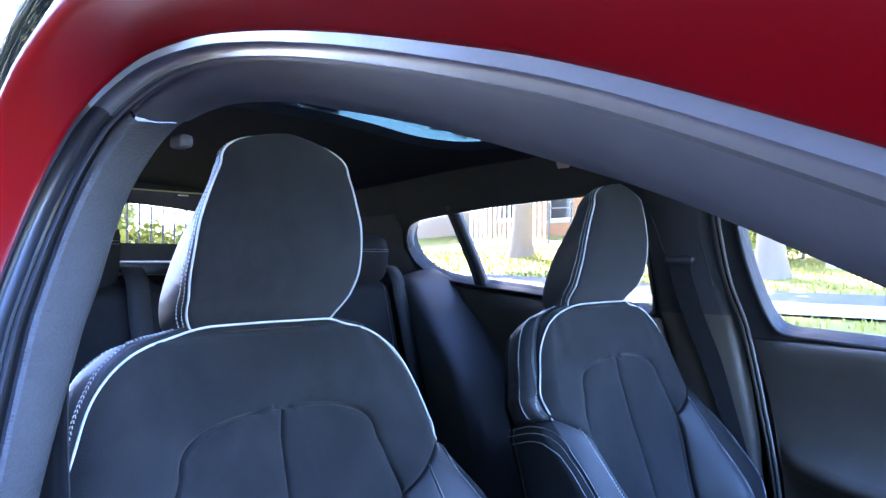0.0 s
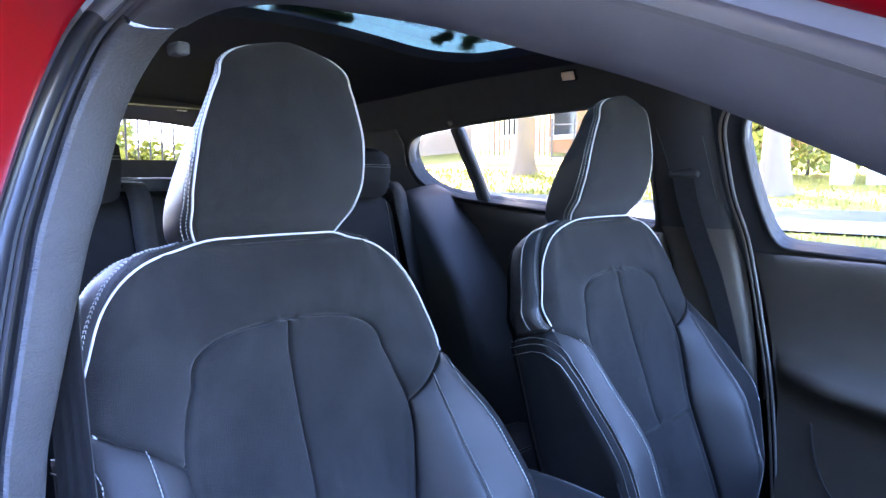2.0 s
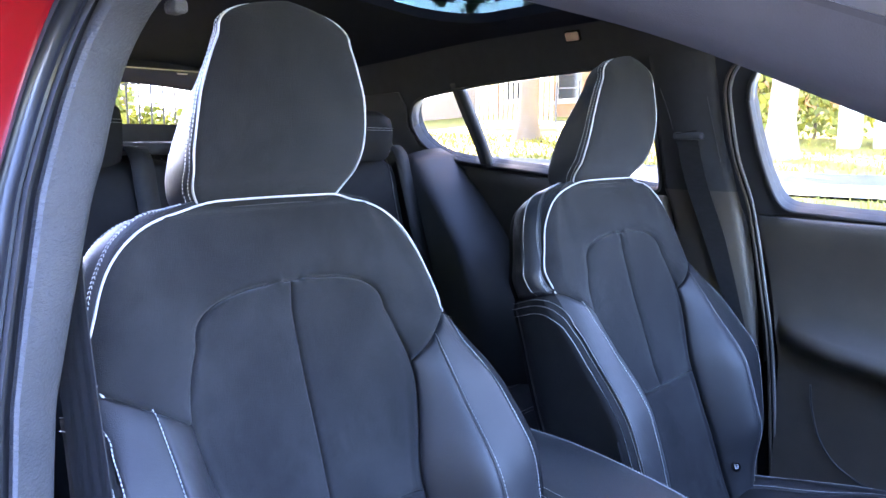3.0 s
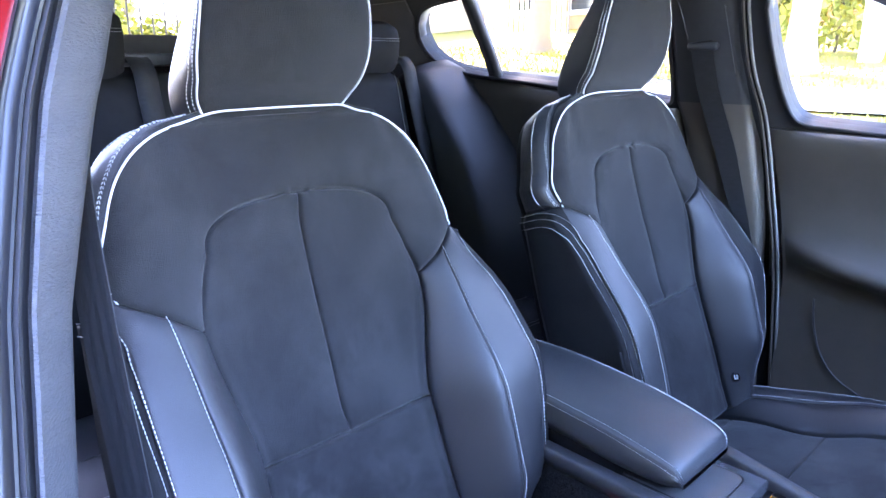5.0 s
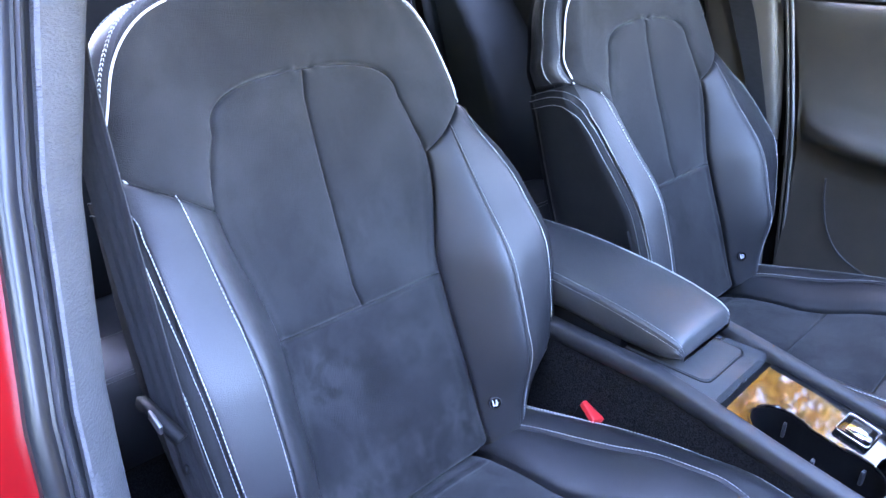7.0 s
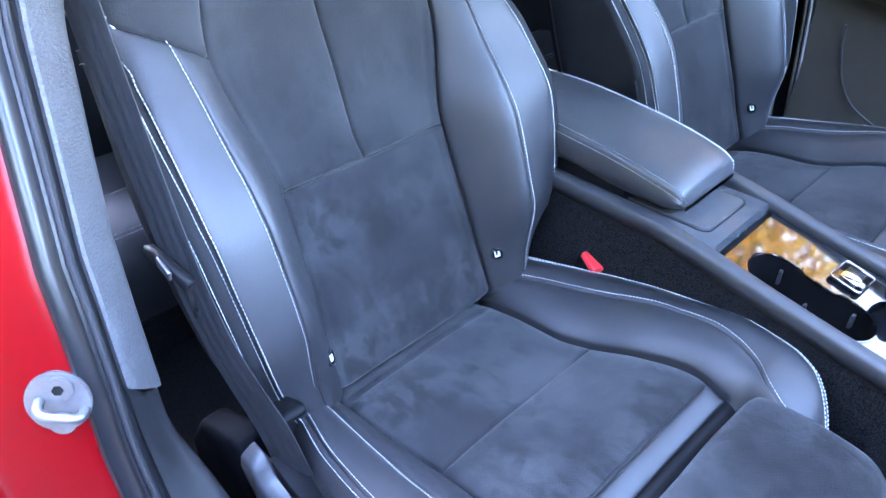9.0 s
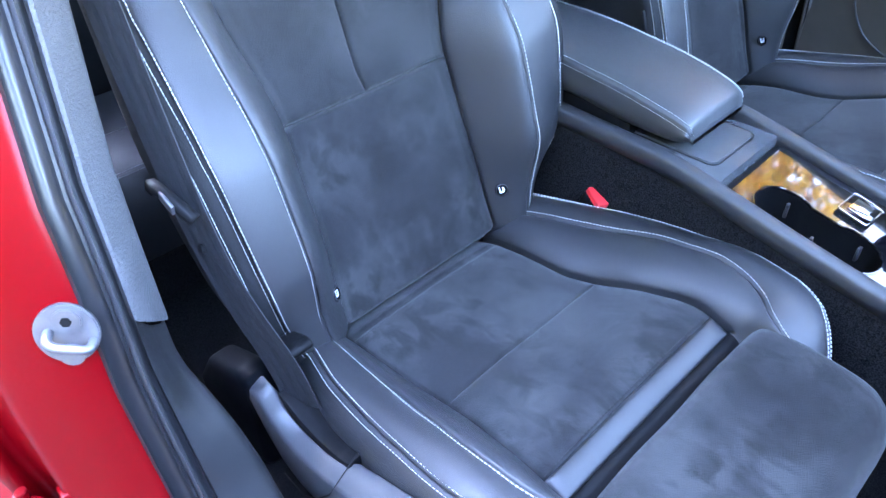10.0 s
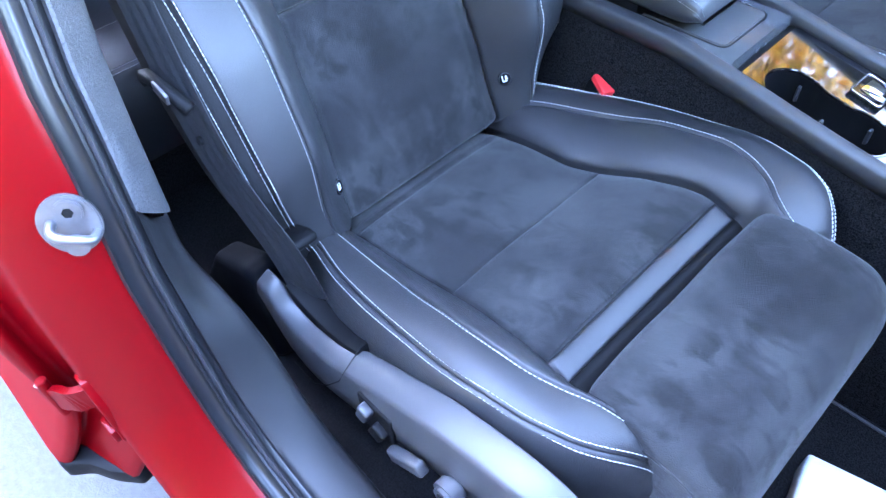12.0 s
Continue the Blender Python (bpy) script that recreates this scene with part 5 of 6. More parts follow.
part("tray_pad", bm, TRAY_LIT, console, "rubber charging pad, grey lightened for the sky's reflection")
v, f = tube(np.array([(x, y, tz + 0.0003) for x, y in rect(0.12, 0.328, -0.058, 0.058, 0.013)] + [(0.328, 0.045, tz + 0.0003)]), 0.0011, 6)
child("tray_gap", mesh_of("tray_gap", v, f, DARK), console)
# gloss panel with the cup holder opening
slope = (console_z(0.52) - console_z(0.36)) / 0.16
gz = lambda x: float(console_z(0.36) + slope * (x - 0.36)) - 0.013


def cup_outline(grow=0.0):
    pts = []
    for a in np.linspace(55, 305, 26):
        pts.append((0.424 + (0.039 + grow) * math.cos(radians(a)), -0.040 + (0.038 + grow) * math.sin(radians(a))))
    for a in np.linspace(-125, 125, 26):
        pts.append((0.512 + (0.040 + grow) * math.cos(radians(a)), -0.040 + (0.037 + grow) * math.sin(radians(a))))
    return pts


bm = bmesh.new()
edges = []
for lp in (rect(0.361, 0.66, -0.0785, 0.0785, 0.008, 3), cup_outline()):
    vs = [bm.verts.new((x, y, gz(x))) for x, y in lp]
    edges += [bm.edges.new((vs[i], vs[(i + 1) % len(vs)])) for i in range(len(vs))]
bmesh.ops.triangle_fill(bm, use_beauty=True, use_dissolve=False, edges=edges)
r = bmesh.ops.extrude_face_region(bm, geom=bm.faces[:])
for vert in [g for g in r["geom"] if isinstance(g, bmesh.types.BMVert)]:
    vert.co.z -= 0.006
bmesh.ops.recalc_face_normals(bm, faces=bm.faces)
gloss = part("gloss_panel", bm, BLACK, console, "piano black panel reflecting the sky", 20)
rings = []
for dz, g in ((-0.0005, 0.0), (-0.002, 0.0018), (0.0012, 0.0030), (0.0012, 0.0012), (-0.0005, 0.0)):
    rings.append([(x, y, gz(x) + dz) for x, y in cup_outline(g)])
loft("cup_rim", rings, BLACK, gloss, "", False)
rings = [[(x, y, gz(x) + dz) for x, y in cup_outline(g)] for dz, g in ((-0.003, 0.0), (-0.03, -0.001), (-0.060, -0.003), (-0.066, -0.008), (-0.067, -0.034))]
loft("cup_well", rings, DARK, gloss, "black cup holder well", False)
part("cup_base", bm_box((0.385, -0.08, gz(0.46) - 0.085), (0.552, 0.0, gz(0.46) - 0.075)), DARK, gloss)
for cx, cy, a in ((0.424, -0.040, 100), (0.424, -0.040, 215), (0.468, -0.010, 270), (0.512, -0.040, 80), (0.512, -0.040, 330)):
    m = Matrix.Translation((cx + 0.034 * math.cos(radians(a)), cy + 0.033 * math.sin(radians(a)), gz(cx) - 0.024)) @ Matrix.Rotation(radians(a), 4, "Z")
    part("cup_grip", bm_box((-0.004, -0.0022, -0.012), (0.004, 0.0022, 0.010), 0.0015, 2, m), SATIN, gloss)
part("front_gap", bm_box((0.3505, -0.080, console_z(0.355) - 0.05), (0.3615, 0.080, console_z(0.355) - 0.018)), DARK, console)
# park button with chrome frame, and the selector in front of it
bt = Matrix.Translation((0.492, 0.036, gz(0.492) + 0.003)) @ Matrix.Rotation(math.atan(-slope), 4, "Y") @ Matrix.Rotation(radians(-4), 4, "Z")
button = part("park_button", bm_box((-0.021, -0.024, -0.004), (0.021, 0.024, 0.003), 0.003, 3, bt), BLACK, console, "gloss black button in a chrome frame")
v, f = tube(np.array([list(bt @ Vector((x, y, 0.003))) for x, y in rect(-0.021, 0.021, -0.024, 0.024, 0.005) + [(0.021, 0.019)]]), 0.0013, 6)
child("chrome_frame", mesh_of("chrome_frame", v, f, CHROME), button)
part("button_cap", bm_box((-0.012, -0.015, 0.003), (0.012, 0.015, 0.0055), 0.0015, 2, bt), CHROME, button)
sel = [[(x + 0.556, 0.036 + y * k, gz(0.55) + h) for x, y in rect(-0.022 * k, 0.022 * k, -0.022, 0.022, 0.008)] for h, k in ((-0.004, 0.7), (0.010, 0.7), (0.018, 0.9), (0.030, 1.0), (0.038, 0.95), (0.042, 0.75))]
loft("selector", sel, DARK, console, "black gear selector")
part("console_core", bm_box((-0.28, -0.087, 0.315), (0.80, 0.087, 0.60)), DARK, console)

# armrest
arm = thing("armrest", "black leather armrest lid with pale double stitching", "armrest")
xs = np.concatenate([np.linspace(-0.135, 0.24, 40), 0.24 + 0.054 * np.sin(np.linspace(0, np.pi / 2, 16))[1:]])
top = spline([-0.135, -0.12, 0.0, 0.15, 0.25, 0.285, 0.294], [0.785, 0.800, 0.803, 0.792, 0.775, 0.763, 0.748], xs)
bot = spline([-0.135, 0.10, 0.20, 0.26, 0.294], [0.742, 0.740, 0.730, 0.729, 0.738], xs)
wid = spline([-0.135, -0.11, 0.1, 0.22, 0.27, 0.288, 0.294], [0.066, 0.080, 0.082, 0.080, 0.077, 0.073, 0.066], xs)
rings, seam_l, seam_n = [], {1: [], -1: []}, {1: [], -1: []}
for x, a, b, w in zip(xs, top, bot, wid):
    hgt = a - b
    half = [(0.0, a + 0.004), (w * 0.35, a + 0.0035), (w * 0.65, a + 0.0022), (w * 0.86, a - 0.0005), (w * 0.93, a - 0.0030), (w * 0.955, a - 0.0062), (w * 0.975, a - 0.0050), (w * 1.0, a - 0.012), (w * 1.02, a - hgt * 0.45), (w * 1.0, a - hgt * 0.70), (w * 0.93, b + hgt * 0.10), (w * 0.80, b), (0.0, b - 0.001)]
    ring = [(x, y, zz) for y, zz in half] + [(x, -y, zz) for y, zz in half[-2:0:-1]]
    rings.append(ring)
    for s in (1, -1):
        seam_l[s].append((x, s * w * 0.955, a - 0.0058))
        seam_n[s].append((0.0, s * 0.6, 0.8))
lid = loft("lid", rings, ARM_LEATHER_LIT, arm, "", True, 60)
flat = np.array(rings)
for s in (1, -1):
    dashes(np.array(seam_l[s])[2:-3], np.array(seam_n[s])[2:-3], lid, offset=0.006 * s, on=flat)
    dashes(np.array(seam_l[s])[2:-3], np.array(seam_n[s])[2:-3], lid, offset=-0.0058 * s, on=flat)
part("hinge_block", bm_box((-0.15, -0.070, 0.60), (0.20, 0.070, 0.745), 0.01, 2), DARK, arm, "black storage bin under the lid")

# buckle beside the cushion
buckle = thing("belt_buckle", "black seat belt buckle with red button", "belt buckle")
bmx = Matrix.Translation((0.180, -0.109, 0.598)) @ Matrix.Rotation(radians(22), 4, "Y") @ Matrix.Rotation(radians(-20), 4, "Z")
part("casing", bm_box((-0.0195, -0.013, -0.11), (0.0195, 0.024, 0.020), 0.004, 3, bmx), DARK, buckle)
part("button", bm_box((-0.018, -0.0115, 0.008), (0.018, 0.0115, 0.029), 0.003, 3, bmx), BUCKLE_RED, buckle, "red release button")
part("stalk", bm_box((-0.010, -0.004, -0.26), (0.010, 0.004, -0.09), 0.002, 1, bmx), DARK, buckle)

# side shield of the near seat with its switches
def shield_top(x):
    """Height of the outer edge of the bright bevel."""
    return spline([0.100, 0.118, 0.14, 0.175, 0.21, 0.253, 0.32, 0.42, 0.52, 0.56, 0.578], [0.590, 0.588, 0.560, 0.549, 0.551, 0.564, 0.593, 0.633, 0.650, 0.642, 0.615], x)


xs = np.linspace(0.100, 0.578, 80)
rings = []
for x in xs:
    a = float(shield_top(x)) - 0.004
    inner = a + 0.011
    b = float(spline([0.100, 0.13, 0.18, 0.25, 0.34, 0.42, 0.52, 0.578], [0.560, 0.470, 0.452, 0.468, 0.500, 0.520, 0.545, 0.57], x))
    yo = -0.298 + 0.030 * max(0, (x - 0.50) / 0.078) ** 2
    yi = float(np.interp(x, [0.10, 0.245, 0.262], [-0.278, -0.276, -0.264]))
    b = min(b, a - 0.02)
    rings.append([(x, yi + 0.010, inner - 0.030), (x, yi + 0.002, inner - 0.003), (x, yi, inner), (x, yi - 0.003, inner - 0.0005), (x, yo + 0.004, a + 0.004), (x, yo + 0.001, a + 0.001), (x, yo, a - 0.004), (x, yo - 0.002, a * 0.5 + b * 0.5), (x, yo + 0.004, b + 0.006), (x, yo + 0.012, b), (x, yi + 0.010, b)])
shield = loft("side_shield", rings, SATIN, near_seat, "satin grey plastic side shield", True, 50)
part("slot_cover", bm_prism([(0.125, 0.50), (0.125, 0.585), (0.165, 0.571), (0.20, 0.566), (0.235, 0.571), (0.258, 0.580), (0.258, 0.50)], "y", -0.275, -0.240, 0.003, 2), DARK, shield, "black recess beside the cushion")
for pts in ([(0.262, -0.262, 0.594), (0.264, -0.300, 0.571), (0.250, -0.3005, 0.540), (0.215, -0.3005, 0.490), (0.179, -0.3005, 0.456), (0.14, -0.3005, 0.462)],):
    v, f = tube(np.array(pts), 0.0008, 5, (0.3, 0.2, 1))
    child("panel_joint", mesh_of("panel_joint", v, f, DARK), shield)


def switch(cx, cz, length, tall, turn, name, mat=SATIN, out=0.011):
    m = Matrix.Translation((cx, -0.303, cz)) @ Matrix.Rotation(radians(-turn), 4, "Y")
    part(name, bm_box((-length / 2, -out, -tall / 2), (length / 2, 0.003, tall / 2), min(tall, out) * 0.35, 3, m), mat, shield, "grey plastic seat switch")


switch(0.304, 0.545, 0.017, 0.030, -20, "recline_switch")
switch(0.322, 0.522, 0.020, 0.028, -25, "recline_switch", DARK, 0.009)
switch(0.370, 0.524, 0.062, 0.018, 33, "slide_switch")
part("switch_recess", bm_box((0.288, -0.3025, 0.502), (0.342, -0.297, 0.562), 0.0012, 1), DARK, shield)
part("lumbar_knob", bm_cyl(0.0175, 0.020, Matrix.Translation((0.437, -0.308, 0.552)) @ Matrix.Rotation(radians(90), 4, "X"), 28, 0.004), SATIN, shield, "round grey lumbar knob")
part("knob_centre", bm_cyl(0.008, 0.003, Matrix.Translation((0.437, -0.3185, 0.552)) @ Matrix.Rotation(radians(90), 4, "X"), 20, 0.001), DARK, shield)
part("pivot_cover", bm_prism([(0.085, 0.640), (0.112, 0.648), (0.138, 0.660), (0.150, 0.661), (0.154, 0.652), (0.142, 0.641), (0.110, 0.630)], "y", -0.262, -0.228, 0.006, 3), DARK, near_seat, "black pivot cover under the backrest")
for seat in (near_seat, far_seat):
    for s in (-0.2, 0.2):
        part("slide_rail", bm_box((-0.05, s - 0.022, 0.318), (0.52, s + 0.022, 0.36), 0.004, 1), DARK, seat)
        part("riser", bm_box((0.02, s - 0.012, 0.355), (0.46, s + 0.012, 0.54), 0.004, 1), DARK, seat)
    part("seat_pan", bm_box((0.02, -0.22, 0.470), (0.56, 0.22, 0.520), 0.01, 2), DARK, seat)

# near seat belt: ribbed webbing from the pillar to the seat, with its tongue
belt = thing("seat_belt", "black seat belt hanging beside the front seat", "seat belt")
path = smooth_line([(-0.110, -0.610, 1.36), (-0.070, -0.634, 1.25), (-0.028, -0.650, 1.16), (0.004, -0.656, 1.06), (0.034, -0.658, 0.95), (0.064, -0.658, 0.84), (0.088, -0.654, 0.760), (0.110, -0.646, 0.700), (0.134, -0.636, 0.640), (0.150, -0.628, 0.570)], 90)
wdir = np.array([0.85, 0.30, 0.20])
wdir /= np.linalg.norm(wdir)
rib = np.linspace(-0.5, 0.5, 15)
t = np.gradient(path, axis=0)
t /= np.linalg.norm(t, axis=1)[:, None]
side_v = wdir[None] - t * (t @ wdir)[:, None]
side_v /= np.linalg.norm(side_v, axis=1)[:, None]
up_v = np.cross(t, side_v)
rings = []
for c, sv, uv, wide in zip(path, side_v, up_v, np.interp(np.arange(90), [0, 58, 78, 89], [0.047, 0.047, 0.056, 0.056])):
    front = [c + sv * a * wide + uv * (0.0007 + 0.0006 * (i % 4 < 2)) for i, a in enumerate(rib)]
    rings.append(front + [c + sv * a * wide - uv * 0.0006 for a in rib[::-1]])
loft("webbing", rings, WEBBING, belt, "ribbed black webbing")
v, f = sweep(smooth_line([(0.022, -0.672, 0.842), (0.038, -0.676, 0.856), (0.064, -0.678, 0.862), (0.086, -0.674, 0.854), (0.100, -0.668, 0.842)], 24), [(-0.005, -0.006), (-0.007, 0.0), (-0.005, 0.006), (0.003, 0.007), (0.006, 0.0), (0.003, -0.007)], (0, 0, 1))
child("tongue_grip", mesh_of("tongue_grip", v, f, DARK), belt, "black latch tongue grip")
part("tongue_plate", bm_box((-0.012, -0.002, -0.006), (0.012, 0.002, 0.006), 0.0015, 2, Matrix.Translation((0.080, -0.681, 0.859)) @ Matrix.Rotation(radians(18), 4, "Y")), METAL, belt, "metal latch tongue")
part("stop_button", bm_cyl(0.0055, 0.004, Matrix.Translation((0.078, -0.662, 0.790)) @ Matrix.Rotation(radians(80), 4, "X"), 16, 0.001), DARK, belt)
part("rail_cover", bm_prism([(-0.15, 0.39), (-0.09, 0.475), (0.010, 0.525), (0.036, 0.515), (0.03, 0.318), (-0.15, 0.318)], "y", -0.648, -0.600, 0.014, 3), RAIL, near_seat, "black plastic rail cover").matrix_parent_inverse = Matrix.Translation((0, 0.37, 0))

# far door panel
fdoor = thing("far_car_door", "black far front door panel with armrest ledge", "car door")
xs = np.concatenate([0.118 + 0.03 * (1 - np.cos(np.linspace(0, np.pi / 2, 8))), np.linspace(0.16, 1.18, 40)])
rings = []
for x in xs:
    e = min(1.0, max(0.0, (x - 0.118) / 0.05)) ** 0.5
    led = 0.055 * min(1.0, max(0.0, (x - 0.125) / 0.10)) ** 0.7
    zl = 0.895 - 0.16 * (x - 0.13)
    sill = 1.135 - 0.03 * (x - 0.1)
    prof = [(0.745, sill - 0.012), (0.735 - 0.010 * e, sill), (0.726 - 0.016 * e, sill - 0.004), (0.722 - 0.017 * e, sill - 0.022), (0.728 - 0.014 * e, sill - 0.055), (0.742 - 0.006 * e, sill - 0.12), (0.744 - 0.003 * e, zl + 0.05), (0.742 - 0.3 * led, zl + 0.018), (0.738 - 0.8 * led, zl + 0.004), (0.735 - led, zl - 0.008), (0.735 - led, zl - 0.022), (0.737 - 0.7 * led, zl - 0.040), (0.742 - 0.2 * led, zl - 0.055), (0.744, zl - 0.10), (0.736, 0.60), (0.738, 0.45), (0.750, 0.34), (0.775, 0.34), (0.775, sill - 0.012)]
    near_edge = max(0.0, 1 - (x - 0.118) / 0.25)
    rings.append([(x - near_edge * float(np.interp(zz, [0.75, 0.87, 0.98, 1.13], [0.0, 0.012, 0.034, 0.066])), y, zz) for y, zz in prof])
dpan = loft("door_panel", rings, SUNWARM_PLASTIC, fdoor, "", True, 60)
pts = smooth_line([(0.186, 0.730, 0.775), (0.192, 0.7345, 0.72), (0.215, 0.731, 0.655), (0.262, 0.730, 0.605), (0.36, 0.730, 0.575), (0.60, 0.730, 0.56)], 50)
v, f = tube(pts, 0.0022, 6, (0, 1, 0.2))
child("trim_line", mesh_of("trim_line", v, f, SATIN), dpan, "thin bright trim line")
# rear side panel and pillars on the far side
rings = []
for x in np.linspace(-1.10, -0.150, 36):
    sill = 1.168 + 0.075 * np.clip((-0.2 - x) / 0.75, 0, 1)
    prof = [(0.745, sill - 0.02), (0.694, sill - 0.004), (0.684, sill - 0.012), (0.684, sill - 0.05), (0.702, sill - 0.12), (0.724, sill - 0.22), (0.722, 0.92), (0.690, 0.895), (0.685, 0.875), (0.700, 0.845), (0.735, 0.81), (0.735, 0.40), (0.775, 0.40), (0.775, sill - 0.02)]
    rings.append([(x, y, zz) for y, zz in prof])
rdoor = thing("far_rear_door", "black far rear door panel below its window", "car door")
loft("door_panel", rings, SUNWARM_PLASTIC, rdoor, "", True, 60)
pil = thing("far_pillar", "dark pillar trim between the far doors", "pillar", kind="structure")
rings = []
for zz in np.linspace(0.34, 1.47, 40):
    yb = float(np.interp(zz, [0.34, 0.9, 1.15, 1.5], [0.735, 0.735, 0.708, 0.545]))
    x0 = float(np.interp(zz, [0.34, 1.10, 1.17, 1.45], [-0.10, -0.135, -0.158, -0.140]))
    x1 = float(np.interp(zz, [0.34, 0.9, 1.15, 1.30, 1.45], [0.095, 0.062, 0.020, 0.004, 0.008]))
    rings.append([(x0, yb + 0.03, zz), (x0 + 0.004, yb + 0.004, zz), (x0 + 0.02, yb - 0.006, zz), ((x0 + x1) / 2, yb - 0.010, zz), (x1 - 0.02, yb - 0.006, zz), (x1 - 0.003, yb + 0.004, zz), (x1, yb + 0.03, zz)])
loft("pillar_cover", rings[:30], SUNWARM_PLASTIC, pil, "", True, 60)
loft("upper_pillar_cover", rings[29:], EDGE_LINER, pil, "dark cloth upper pillar trim", True, 60)
fbelt = thing("seat_belt", "black seat belt hanging from the far pillar", "seat belt", group="seat belts")
belt["group"] = "seat belts"
path = smooth_line([(-0.066, 0.612, 1.31), (-0.066, 0.641, 1.25), (-0.058, 0.672, 1.18), (-0.030, 0.699, 1.08), (0.005, 0.706, 0.97), (0.045, 0.700, 0.86), (0.075, 0.694, 0.79), (0.095, 0.69, 0.70)], 60)
rings = []
for i, c in enumerate(path):
    w = np.array([0.97, 0.10, 0.15]) * 0.023 * (1 - 0.45 * np.clip((i - 26) / 18, 0, 1))
    rings.append([c - w + (0, -0.0008, 0), c + w + (0, -0.0008, 0), c + w + (0, 0.0008, 0), c - w + (0, 0.0008, 0)])
loft("webbing", rings, WEBBING, fbelt)
part("belt_guide", bm_box((-0.098, 0.609, 1.292), (-0.030, 0.626, 1.309), 0.007, 3), EDGE_LINER, fbelt, "grey belt guide on the pillar")
for line in ([(-0.117, 0.583, 1.401), (-0.108, 0.601, 1.36), (-0.102, 0.621, 1.315)], [(-0.016, 0.593, 1.38), (-0.012, 0.625, 1.314), (-0.007, 0.657, 1.245)]):
    v, f = tube(smooth_line(line, 20) + np.array([0, 0.0010, 0]), 0.0009, 6, (0.2, 1, 0.1))
    child("slot_edge", mesh_of("slot_edge", v, f, EDGE_LINER_LIT), pil)
part("tongue_grip", bm_box((0.062, 0.678, 0.818), (0.090, 0.690, 0.850), 0.004, 2), DARK, fbelt)
part("tongue_plate", bm_box((0.080, 0.680, 0.780), (0.096, 0.684, 0.822), 0.001, 1), CHROME, fbelt, "bright metal latch tongue")

# rear bench
bench = thing("rear_bench", "black cloth and leather rear bench with pale stitching", "car seat")
def pad(name, rows, mat, parent, label=""):
    """A padded block from rings of (x, z) along y."""
    return loft(name, [[(x, y, zz) for x, zz in prof] for y, prof in rows], mat, parent, label, True, 60)


def bench_prof(t, lift=0.0):
    """Cross-section of the bench back; t shrinks it towards its ends."""
    base = [(-0.72, 0.60), (-0.70, 0.66), (-0.735, 0.80), (-0.785, 0.97), (-0.825, 1.12), (-0.845, 1.20), (-0.862, 1.235 + lift), (-0.895, 1.25 + lift), (-0.930, 1.24 + lift), (-0.955, 1.19), (-0.93, 0.60)]
    c = np.array([-0.84, 0.92])
    return [tuple(c + (np.array(q) - c) * t) for q in base]


for y0, y1, nm in ((-0.60, -0.145, "back_cushion"), (-0.135, 0.135, "centre_back"), (0.145, 0.468, "back_cushion")):
    rows = []
    for a in np.linspace(0, 1, 16):
        e = min(a, 1 - a) / 0.12
        rows.append((y0 + (y1 - y0) * a, bench_prof(1 - 0.05 * max(0, 1 - e) ** 2)))
    bk = pad(nm, rows, SIDE_CLOTH if "centre" not in nm else SUEDE, bench)
    for a in (0.06, 0.94):
        y = y0 + (y1 - y0) * a
        ln = np.array([(x + 0.003, y, zz) for x, zz in bench_prof(0.999)[1:8]])
        dashes(resample(smooth_line(ln, 40), 0.004), np.array([0.95, 0, 0.3]), bk)
# outer side bolster by the far rear door
rows = []
for a in np.linspace(0, 1, 14):
    e = min(a, 1 - a) / 0.2
    k = 1 - 0.06 * max(0, 1 - e) ** 2
    base = [(-0.56, 0.60), (-0.58, 0.80), (-0.66, 1.00), (-0.76, 1.15), (-0.84, 1.245), (-0.90, 1.27), (-0.95, 1.25), (-0.95, 0.60)]
    rows.append((0.525 + 0.185 * a, [(-0.80 + (x + 0.80) * k + 0.05 * a - 0.10 * max(0.0, zz - 1.0) * a, 0.95 + (zz - 0.95) * (k - 0.10 * (1 - a) ** 2 * (zz > 1.1))) for x, zz in base]))
pad("side_bolster", rows, LEATHER, bench, "smooth black leather outer bolster")
v, f = sweep(smooth_line([(-0.935, 0.494, 1.262), (-0.885, 0.494, 1.276), (-0.850, 0.495, 1.250), (-0.835, 0.496, 1.20), (-0.79, 0.498, 1.05), (-0.73, 0.500, 0.85), (-0.68, 0.500, 0.70)], 30), [(-0.024, -0.001), (0.024, -0.001), (0.024, 0.001), (-0.024, 0.001)], (1, 0, 0.3))
child("belt_webbing", mesh_of("belt_webbing", v, f, WEBBING), bench, "black rear belt webbing")
v, f = sweep(smooth_line([(-0.93, -0.235, 1.262), (-0.885, -0.235, 1.276), (-0.848, -0.235, 1.245), (-0.83, -0.235, 1.18), (-0.79, -0.235, 1.05), (-0.74, -0.235, 0.88)], 20), [(-0.024, -0.001), (0.024, -0.001), (0.024, 0.001), (-0.024, 0.001)], (1, 0, 0.3))
child("belt_webbing", mesh_of("belt_webbing", v, f, WEBBING), bench, "black rear belt webbing")
